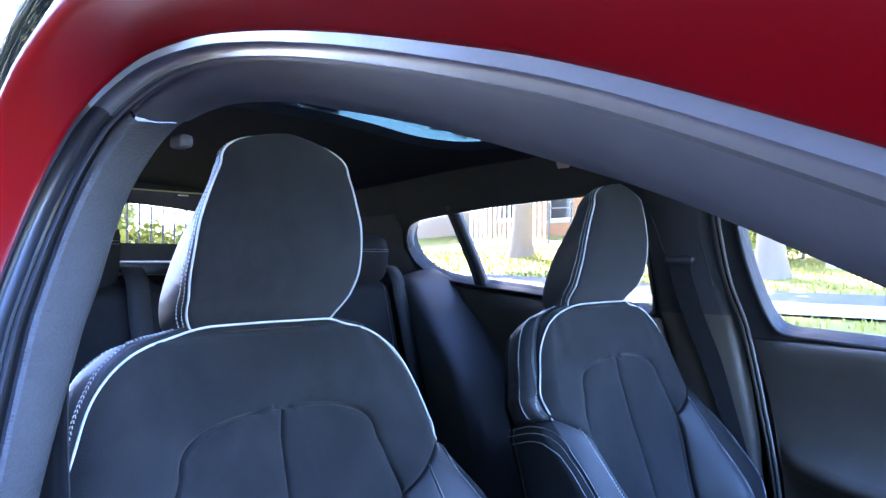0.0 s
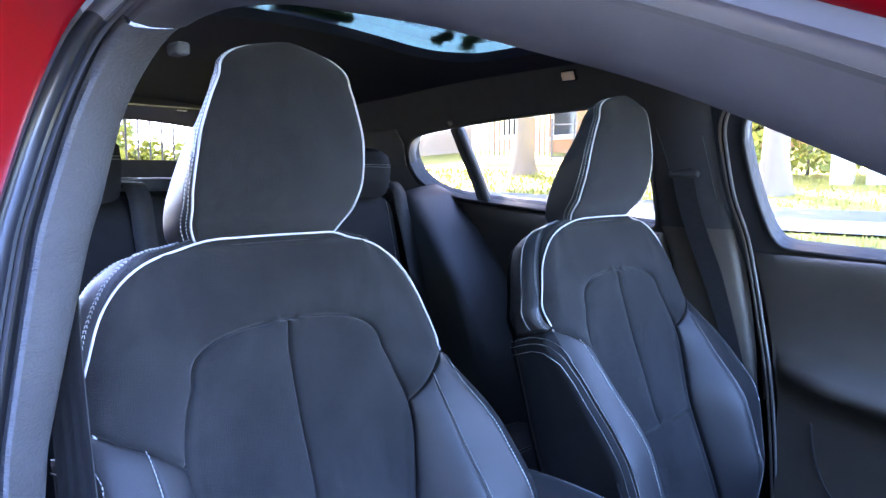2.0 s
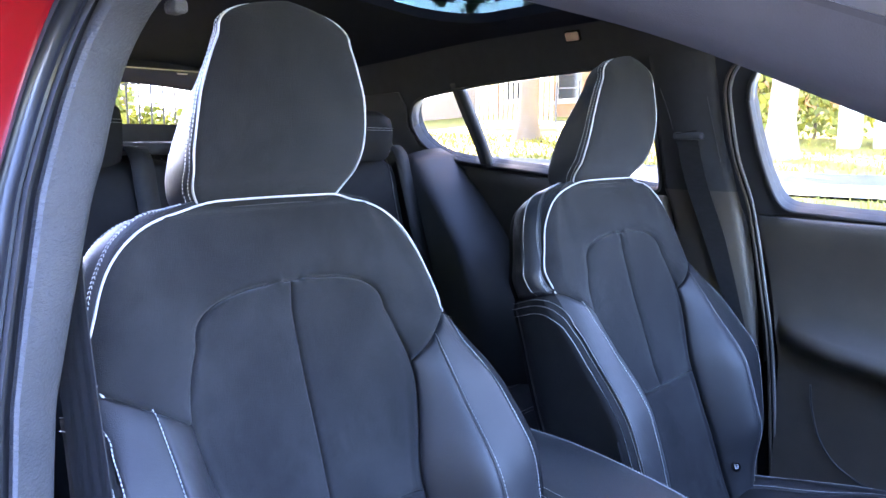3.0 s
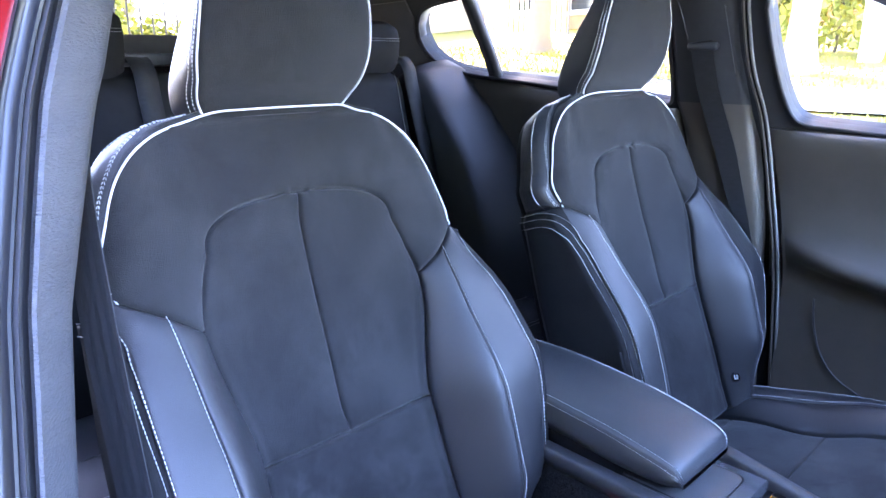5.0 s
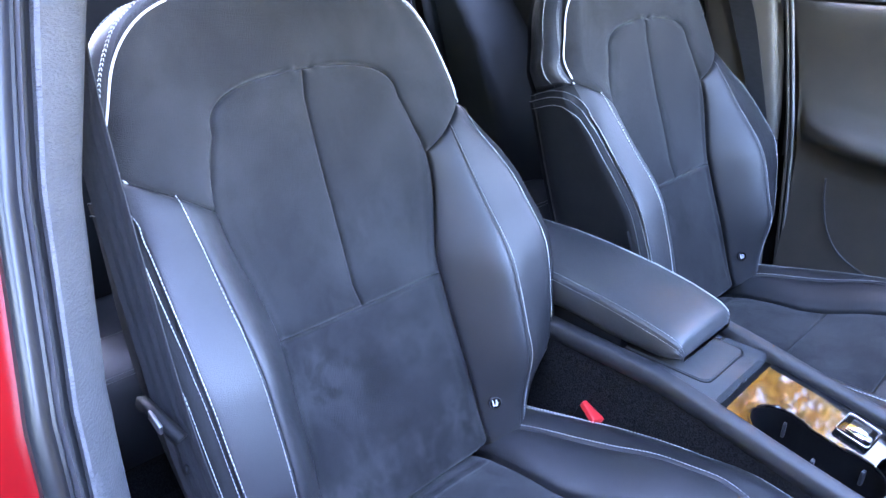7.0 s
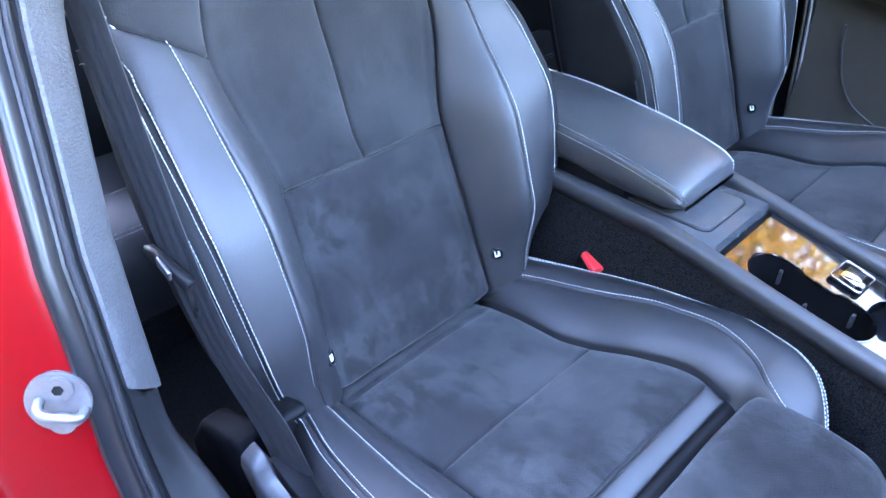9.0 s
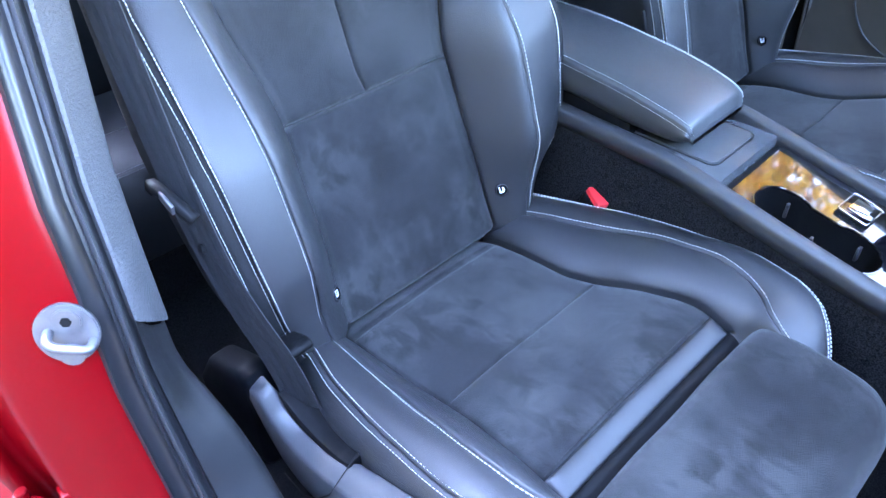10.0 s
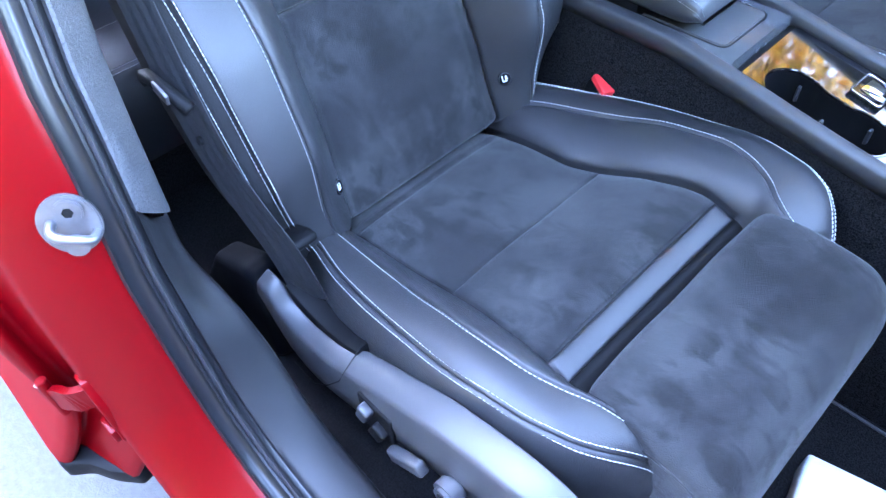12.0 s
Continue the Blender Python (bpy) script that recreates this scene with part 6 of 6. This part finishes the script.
for y, w, zt, nm in ((-0.375, 0.095, 1.375, "head_restraint"), (0.345, 0.095, 1.368, "head_restraint"), (0.0, 0.115, 1.325, "centre_head_restraint")):
    rows = []
    for a in np.linspace(0, 1, 18):
        e = min(a, 1 - a) / 0.22
        k = 1 - 0.20 * max(0, 1 - e) ** 2.2
        base = [(-0.835, 1.235), (-0.818, 1.27), (-0.812, zt - 0.05), (-0.822, zt - 0.012), (-0.85, zt), (-0.885, zt - 0.008), (-0.905, zt - 0.04), (-0.905, 1.235)]
        c = np.array([-0.86, 1.30])
        rows.append((y - w + 2 * w * a, [tuple(c + (np.array(q) - c) * k) for q in base]))
    hr = pad(nm, rows, SIDE_CLOTH, bench)
    ln = np.array([(-0.8105, q, zt - 0.045) for q in np.linspace(y - w * 0.9, y + w * 0.9, 30)])
    dashes(ln, np.array([1.0, 0, 0.1]), hr)
    dashes(ln - (0, 0, 0.006), np.array([1.0, 0, 0.1]), hr)
rows = []
for a in np.linspace(0, 1, 26):
    e = min(a, 1 - a) / 0.06
    k = 1 - 0.05 * max(0, 1 - e) ** 2
    base = [(-0.75, 0.42), (-0.75, 0.60), (-0.65, 0.615), (-0.50, 0.625), (-0.42, 0.617), (-0.388, 0.590), (-0.388, 0.50), (-0.42, 0.42)]
    rows.append((-0.66 + 1.32 * a, [(-0.5 + (x + 0.5) * k, 0.52 + (zz - 0.52) * k) for x, zz in base]))
cu = pad("bench_cushion", rows, LEATHER, bench)
for x, zz in ((-0.525, 0.6245), (-0.400, 0.612), (-0.408, 0.6155)):
    dashes(np.array([(x, y, zz) for y in np.linspace(-0.64, 0.64, 200)]), np.array([0.7, 0, 0.7]), cu)
part("bench_base", bm_box((-0.95, -0.66, 0.318), (-0.43, 0.66, 0.45)), CARPET, bench)

# side airbag tag on the far seat, floor mat and the white folder on the floor
tag = part("airbag_tag", bm_box((-0.0012, -0.003, -0.016), (0.0012, 0.003, 0.016), 0.0008, 1), DARK, far_seat, "small black tag with pale marks")
tag.matrix_basis = Matrix.Translation((0.080, -0.288, 0.812)) @ Matrix.Rotation(radians(-20), 4, "Y")
mat_ob = thing("floor_mat", "black carpet floor mat with stitched edge", "floor mat", (0, 0, 0), "floor mats")
part("mat_sheet", bm_box((0.42, -0.66, 0.322), (1.12, -0.14, 0.331), 0.003, 1), CARPET, mat_ob)
v, f = tube(np.array([(x, y, 0.3325) for x, y in rect(0.43, 1.11, -0.65, -0.15, 0.05)] + [(1.11, -0.20, 0.3325)]), 0.0025, 6)
child("mat_edge", mesh_of("mat_edge", v, f, PLASTIC), mat_ob)
folder = thing("folder", "plain white plastic folder lying on the floor", "folder")
folder.matrix_basis = Matrix.Translation((0.668, -0.277, 0.3315)) @ Matrix.Rotation(radians(12), 4, "Z")
part("cover", bm_box((0, -0.30, 0.0), (0.22, 0, 0.05), 0.006, 3), WHITE, folder)
part("spine", bm_box((0.004, -0.297, 0.012), (0.223, -0.002, 0.038), 0.004, 2), PAINT_WHITE, folder)

# ---- outside ----
def land_z(x, y):
    """The street rises gently away from the car."""
    d = np.maximum(0, np.asarray(y, float) - 2.0 + 0.25 * np.maximum(0, -np.asarray(x, float) - 3))
    return GROUND + 0.110 * np.minimum(d, 22) + 0.02 * np.maximum(0, d - 22)


def sheet(name, x0, x1, y0, y1, nx, ny, mat, label, lift=0.0, kind="structure"):
    gx, gy = np.meshgrid(np.linspace(x0, x1, nx), np.linspace(y0, y1, ny), indexing="ij")
    v = np.stack([gx, gy, land_z(gx, gy) + lift], -1).reshape(-1, 3)
    f = [(i * ny + j, (i + 1) * ny + j, (i + 1) * ny + j + 1, i * ny + j + 1) for i in range(nx - 1) for j in range(ny - 1)]
    ob = new(name, mesh_of(name, v, f, mat))
    return tagged(ob, label, name, kind=kind)


sheet("ground", -400, 400, -400, 400, 161, 161, GRASS_SOIL, "sunlit yellow-green lawn and open ground", -0.03)
sheet("road", -120, 120, -7, 3.2, 60, 14, ASPHALT, "grey asphalt road with light speckle", 0.0)
sheet("driveway", -9.0, 2.5, 3.2, 6.6, 12, 8, CONCRETE, "pale concrete driveway beside the road", 0.02)
sheet("pavement", -120, 120, 7.4, 8.2, 60, 4, CONCRETE, "pale concrete kerb strip between lawns", 0.02)
sheet("path", -120, 120, 8.2, 9.0, 60, 4, GREY_PATH, "grey tarmac footpath between lawns", 0.02)


def leaf_cloud(name, centre, radii, count, size, mat, parent, seed, holes=0.35):
    """A crown of many small leaves gathered in uneven clumps."""
    rng = np.random.default_rng(seed)
    clumps = rng.normal(0, 0.52, (max(8, count // 90), 3)) * np.array(radii)
    c = clumps[rng.integers(0, len(clumps), count)] + rng.normal(0, 0.16, (count, 3)) * np.array(radii)
    keep = np.linalg.norm(c / np.array(radii), axis=1) < 1.25
    c = c[keep] + np.array(centre)
    n = len(c)
    a = rng.normal(size=(n, 3))
    a /= np.linalg.norm(a, axis=1)[:, None]
    b = np.cross(a, rng.normal(size=(n, 3)))
    b /= np.linalg.norm(b, axis=1)[:, None]
    s = size * rng.uniform(0.6, 1.4, (n, 1))
    v = np.concatenate([c - a * s, c + b * s * 0.5, c + a * s, c - b * s * 0.5], 1).reshape(-1, 3)
    f = np.arange(4 * n).reshape(n, 4)
    me = bpy.data.meshes.new(name)
    me.from_pydata(v.tolist(), [], f.tolist())
    me.materials.append(mat)
    return child(name, me, parent)


def make_tree(x, y, height, spread, trunk_r, seed, mat, count=5000, label="street tree with pale bark and green crown", lift=0.0, leaf=0.09):
    rng = np.random.default_rng(seed)
    zg = float(land_z(x, y))
    tree = thing("tree", label, "tree", (x, y, zg), "street trees")
    bole = height * 0.45
    line = smooth_line([(0, 0, -0.1), (rng.uniform(-0.05, 0.05), rng.uniform(-0.05, 0.05), bole * 0.4), (rng.uniform(-0.1, 0.1), rng.uniform(-0.1, 0.1), bole), (rng.uniform(-0.2, 0.2), 0, height * 0.8)], 26)
    r = trunk_r * np.interp(np.linspace(0, 1, 26), [0, 0.05, 0.12, 0.6, 1], [1.75, 1.25, 1.0, 0.75, 0.2])
    ang = np.arange(12) * 2 * np.pi / 12
    v = np.concatenate([line[i] + r[i] * (1 + 0.06 * np.sin(3 * ang + i))[:, None] * np.stack([np.cos(ang), np.sin(ang), 0 * ang], 1) for i in range(26)])
    f = [(i * 12 + j, i * 12 + (j + 1) % 12, (i + 1) * 12 + (j + 1) % 12, (i + 1) * 12 + j) for i in range(25) for j in range(12)]
    child("trunk", mesh_of("trunk", v, f, BARK), tree)
    for k in range(7):
        a = k * 2.4 + rng.uniform(0, 1)
        z0 = bole * rng.uniform(0.75, 1.4)
        d = spread * rng.uniform(0.5, 0.85)
        limb = smooth_line([(0, 0, z0), (0.35 * d * math.cos(a), 0.35 * d * math.sin(a), z0 + 0.3 * d), (d * math.cos(a), d * math.sin(a), z0 + 0.75 * d)], 10)
        v, f = tube(limb, trunk_r * 0.28, 7, (0.2, 0.1, 1))
        child("limb", mesh_of("limb", v, f, BARK), tree)
    leaf_cloud("crown", (0, 0, height * 0.72 + lift), (spread, spread, height * 0.32), count, leaf, mat, tree, seed)
    return tree


# trees along the verge and in the gardens
# trunk kept out of sight, crown put between sun and cabin as a sunblock
shade_tree = make_tree(-7.4, 3.9, 10.5, 3.6, 0.18, 3, LEAF_DARK, 16000, "tall street tree added to keep the sun off the car", 0.6, 0.13)
pale_tree = make_tree(-9.3, 12.0, 10.5, 2.6, 0.22, 5, LEAF_DARK, 6000, "pale-barked street tree with dark crown", 0.8, 0.12)
# the crown is out of view, made gold and dense for the gloss panel to mirror
make_tree(-3.3, 10.5, 10.0, 4.2, 0.20, 7, GOLD_LEAF, 42000, "pale-barked street tree on the lawn, leaves gilded for the console's reflection", 0.8, 0.12)
make_tree(-16.0, 10.9, 11.5, 1.9, 0.2, 9, LEAF_DARK, 5000, "dark leafy tree beyond the fence", 1.0, 0.12)
make_tree(-20.0, 6.8, 5.0, 2.2, 0.16, 13, HEDGE, 5000, "bright green garden tree behind the fence", 0, 0.13)

# low hanging boughs of two street trees: place, size and leaves
for k, (tree, tx, ty, bx, by, bz, br, bn) in enumerate((
        (pale_tree, -9.3, 12.0, -10.25, 11.15, 4.55, 0.50, 520), (pale_tree, -9.3, 12.0, -10.05, 11.30, 4.75, 0.34, 260), (pale_tree, -9.3, 12.0, -10.65, 10.85, 4.40, 0.22, 120),
        (pale_tree, -9.3, 12.0, -10.95, 10.45, 4.75, 0.20, 110), (pale_tree, -9.3, 12.0, -10.40, 11.0, 5.1, 0.45, 300), (pale_tree, -9.3, 12.0, -8.71, 12.36, 4.6, 0.20, 90),
        (shade_tree, -7.4, 3.9, -12.85, 8.10, 4.95, 0.48, 420), (shade_tree, -7.4, 3.9, -12.40, 8.70, 4.90, 0.42, 330), (shade_tree, -7.4, 3.9, -12.10, 9.05, 5.0, 0.28, 160))):
    zb = bz - float(land_z(tx, ty))
    leaf_cloud("bough", (bx - tx, by - ty, zb), (br * 1.25, br * 1.25, br), bn * 2, 0.085, LEAF_DARK, tree, 60 + k)
    v, f = tube(smooth_line([(0, 0, zb + 1.6), ((bx - tx) * 0.5, (by - ty) * 0.5, zb + 1.5), (bx - tx, by - ty, zb + 0.1)], 12), 0.030, 6, (0.1, 1, 0.2))
    child("limb", mesh_of("limb", v, f, BARK), tree)


def make_hedge(x, y, w, d, h, turn, seed, label="clipped bright green garden hedge", thick=1.0, mat=HEDGE):
    ob = thing("hedge", label, "hedge", (x, y, float(land_z(x, y))), "hedges")
    ob.matrix_basis = Matrix.Translation((x, y, float(land_z(x, y)))) @ Matrix.Rotation(radians(turn), 4, "Z")
    rng = np.random.default_rng(seed)
    n = int(2600 * w * h * 0.25 * thick)
    c = np.stack([rng.uniform(-w / 2, w / 2, n), rng.normal(0, d / 3.2, n), rng.uniform(0, 1, n) ** 0.8 * h * (1 + 0.12 * np.sin(rng.uniform(0, 40, n)))], 1)
    a = rng.normal(size=(n, 3))
    a /= np.linalg.norm(a, axis=1)[:, None]
    b = np.cross(a, rng.normal(size=(n, 3)))
    b /= np.linalg.norm(b, axis=1)[:, None]
    s = 0.09 * rng.uniform(0.6, 1.3, (n, 1))
    v = np.concatenate([c - a * s, c + b * s * 0.55, c + a * s, c - b * s * 0.55], 1).reshape(-1, 3)
    me = bpy.data.meshes.new("foliage")
    me.from_pydata(v.tolist(), [], np.arange(4 * n).reshape(n, 4).tolist())
    me.materials.append(mat)
    child("foliage", me, ob)
    for k in range(5):
        x0 = (k / 4 - 0.5) * w * 0.85
        v, f = tube(smooth_line([(x0, 0, -0.1), (x0 + 0.05, 0.02, h * 0.4), (x0 - 0.04, 0, h * 0.8)], 8), 0.03, 6, (1, 0, 0.1))
        child("stem", mesh_of("stem", v, f, BARK), ob)
    return ob


make_hedge(-4.3, 13.2, 3.0, 1.2, 3.2, 0, 21)
make_hedge(-1.6, 15.5, 3.4, 1.2, 3.0, 0, 23, "dark green garden hedge in shade")
make_hedge(-15.5, 4.6, 2.2, 1.4, 1.9, 70, 22)
make_hedge(-15.9, 7.0, 3.6, 1.2, 1.0, 75, 24, "low sunlit yellow-green shrubs behind the railing")


# unseen hedges, added to cut the skylight through the open door
for hx, seed in ((-7.0, 41), (-1.5, 42), (4.0, 43)):
    make_hedge(hx, -4.7, 5.6, 1.4, 4.0, 0, seed, "dark green hedge added out of view to block near-side sky", 1.6, LEAF_DARK)


def make_house(x, y, turn, w, depth, storeys, wall, label, windows, roof=True):
    zg = float(land_z(x, y)) - 0.3
    house = thing("house", label, "house")
    house.matrix_basis = Matrix.Translation((x, y, zg)) @ Matrix.Rotation(radians(turn), 4, "Z")
    h = 2.9 * storeys + 0.3
    holes = []
    bm = bmesh.new()
    edges = []
    for loop in [[(-w / 2, 0), (w / 2, 0), (w / 2, h), (-w / 2, h)]] + [[(a, b), (a + c, b), (a + c, b + d), (a, b + d)] for a, b, c, d in windows]:
        vs = [bm.verts.new((p, 0, q)) for p, q in loop]
        edges += [bm.edges.new((vs[i], vs[(i + 1) % 4])) for i in range(4)]
    bmesh.ops.triangle_fill(bm, use_beauty=True, use_dissolve=False, edges=edges)
    r = bmesh.ops.extrude_face_region(bm, geom=bm.faces[:])
    for vert in [g for g in r["geom"] if isinstance(g, bmesh.types.BMVert)]:
        vert.co.y += 0.25
    bmesh.ops.recalc_face_normals(bm, faces=bm.faces)
    part("front_wall", bm, wall, house, "", 0)
    for s in (-1, 1):
        part("side_wall", bm_box((s * w / 2 - 0.12, 0.25, 0), (s * w / 2 + 0.12, depth, h)), wall, house, "", 0)
    part("back_wall", bm_box((-w / 2, depth, 0), (w / 2, depth + 0.25, h)), wall, house, "", 0)
    if roof:
        part("roof", bm_prism([(-0.6, h), (depth / 2, h + depth * 0.32), (depth + 0.8, h), (depth + 0.8, h + 0.15), (depth / 2, h + depth * 0.32 + 0.2), (-0.6, h + 0.15)], "x", -w / 2 - 0.5, w / 2 + 0.5), ROOF_TILE, house, "", 0)
    else:
        part("roof", bm_box((-w / 2 - 0.3, -0.3, h), (w / 2 + 0.3, depth + 0.4, h + 0.16), 0.02, 1), ROOF_TILE, house, "", 0)
    for a, b, c, d in windows:
        win = part("window", bm_box((a, 0.14, b), (a + c, 0.17, b + d)), WINDOW_DARK, house, "", 0)
        for p, q, e, g in ((a, b, 0.07, d), (a + c - 0.07, b, 0.07, d), (a + 0.07, b, c - 0.14, 0.07), (a + 0.07, b + d - 0.07, c - 0.14, 0.07)):
            part("frame", bm_box((p, 0.08, q), (p + e, 0.20, q + g)), PAINT_WHITE, win, "", 0)
        part("sill", bm_box((a - 0.06, -0.06, b - 0.09), (a + c + 0.06, 0.14, b - 0.002)), CONCRETE, win, "", 0)
    return house


make_house(-11.4, 17.4, -12, 9.0, 9.0, 1, BRICK_WALL, "low tan brick house with dark windows", [(-3.9, 0.9, 1.1, 1.5), (-1.3, 0.8, 1.2, 1.7), (0.9, 0.5, 0.75, 2.1), (2.6, 0.9, 1.4, 1.6)], False)
make_house(-20.5, 15.5, -20, 7.0, 6.0, 1, RENDER_WALL, "low grey rendered garage with a dark door", [(1.3, 0.3, 1.0, 2.1)], False)
make_house(3.4, 20.0, 6, 9.0, 8.0, 1, BRICK_WALL, "low tan brick house behind a hedge", [(-4.4, 0.8, 1.6, 1.5), (0.2, 0.3, 1.0, 2.2), (2.4, 0.8, 1.8, 1.5)])


def make_fence(x0, y0, x1, y1, gap, height, thick, mat, label, seed, rail=0.04):
    n = max(2, int(math.hypot(x1 - x0, y1 - y0) / gap))
    fence = thing("fence", label, "fence", (x0, y0, 0), "fences")
    rng = np.random.default_rng(seed)
    way = np.array([x1 - x0, y1 - y0])
    ang = math.atan2(way[1], way[0])
    length = float(np.hypot(*way))
    me = None
    for i in range(n + 1):
        t = i / n
        px, py = way * t
        if me is None:
            bm = bm_box((-thick / 2, -thick / 2, 0), (thick / 2, thick / 2, height), thick * 0.2, 1)
            me = bpy.data.meshes.new("picket")
            bm.to_mesh(me)
            bm.free()
            me.materials.append(mat)
        ob = child("picket", me, fence)
        ob.matrix_basis = Matrix.Translation((px, py, float(land_z(x0 + px, y0 + py)) + 0.03)) @ Matrix.Rotation(ang, 4, "Z")
    for hh in (0.12, height * 0.86):
        pts = np.stack([np.linspace(0, way[0], 14), np.linspace(0, way[1], 14)], 1)
        line = np.array([(p, q, float(land_z(x0 + p, y0 + q)) + 0.03 + hh) for p, q in pts])
        v, f = sweep(line, [(-rail / 2, -rail / 2), (-rail / 2, rail / 2), (rail / 2, rail / 2), (rail / 2, -rail / 2)])
        child("rail", mesh_of("rail", v, f, mat, False), fence)
    return fence


make_fence(-13.9, 2.2, -12.4, 7.4, 0.21, 1.9, 0.034, IRON, "black iron railing fence along a garden", 31, 0.03)
make_fence(-12.6, 14.0, -10.3, 14.3, 0.15, 1.35, 0.07, PAINT_WHITE, "white picket fence in front of a house", 32)
make_fence(-10.2, 14.35, -7.0, 14.6, 0.6, 1.1, 0.045, METAL, "low wire garden fence with metal posts", 33, 0.03)
# white gate posts
for px, py in ((-2.75, 12.0), (-2.25, 12.1)):
    post = thing("gate_post", "square white rendered gate post with cap", "gate post", (px, py, float(land_z(px, py))), "gate posts")
    part("shaft", bm_box((-0.15, -0.15, -0.1), (0.15, 0.15, 1.9), 0.015, 2), PAINT_WHITE, post)
    part("cap", bm_box((-0.19, -0.19, 1.9), (0.19, 0.19, 1.98), 0.02, 2), PAINT_WHITE, post)

# tufts of grass on the verges
rng = np.random.default_rng(4)
n = 9000
gx, gy = rng.uniform(-16, 5, n), rng.uniform(6.7, 12.5, n)
ok = ~((gy > 7.35) & (gy < 9.05))
gx, gy = gx[ok], gy[ok]
n = len(gx)
a = rng.uniform(0, 2 * np.pi, n)
h = rng.uniform(0.03, 0.09, n)
base = np.stack([gx, gy, land_z(gx, gy) - 0.03], 1)
w = np.stack([np.cos(a), np.sin(a), 0 * a], 1) * 0.02
v = np.concatenate([base - w, base + w, base + np.stack([0.03 * np.sin(a), 0.03 * np.cos(a), h + 0.03], 1)], 1).reshape(-1, 3)
me = bpy.data.meshes.new("grass")
me.from_pydata(v.tolist(), [], np.arange(3 * n).reshape(n, 3).tolist())
me.materials.append(BLADE)
tagged(new("grass", me), "short sunlit grass on the verge", "grass", kind="stuff")

# low brick garden wall beside the gate posts
wall = thing("garden_wall", "low red-brown brick garden wall", "wall", (-0.9, 12.4, float(land_z(-0.9, 12.4))))
part("wall_core", bm_box((-1.2, -0.09, -0.1), (1.6, 0.09, 0.80)), CONCRETE, wall)
me = None
for row in range(10):
    for k in range(12):
        if me is None:
            bb = bm_box((0, -0.105, 0), (0.222, -0.085, 0.068), 0.004, 1)
            me = bpy.data.meshes.new("brick")
            bb.to_mesh(me)
            bb.free()
            me.materials.append(BRICK_WALL)
        child("brick", me, wall).matrix_basis = Matrix.Translation((-1.2 + k * 0.232 + 0.116 * (row % 2), 0, 0.01 + row * 0.078))
part("coping", bm_box((-1.25, -0.14, 0.80), (1.65, 0.12, 0.86), 0.01, 2), CONCRETE, wall)
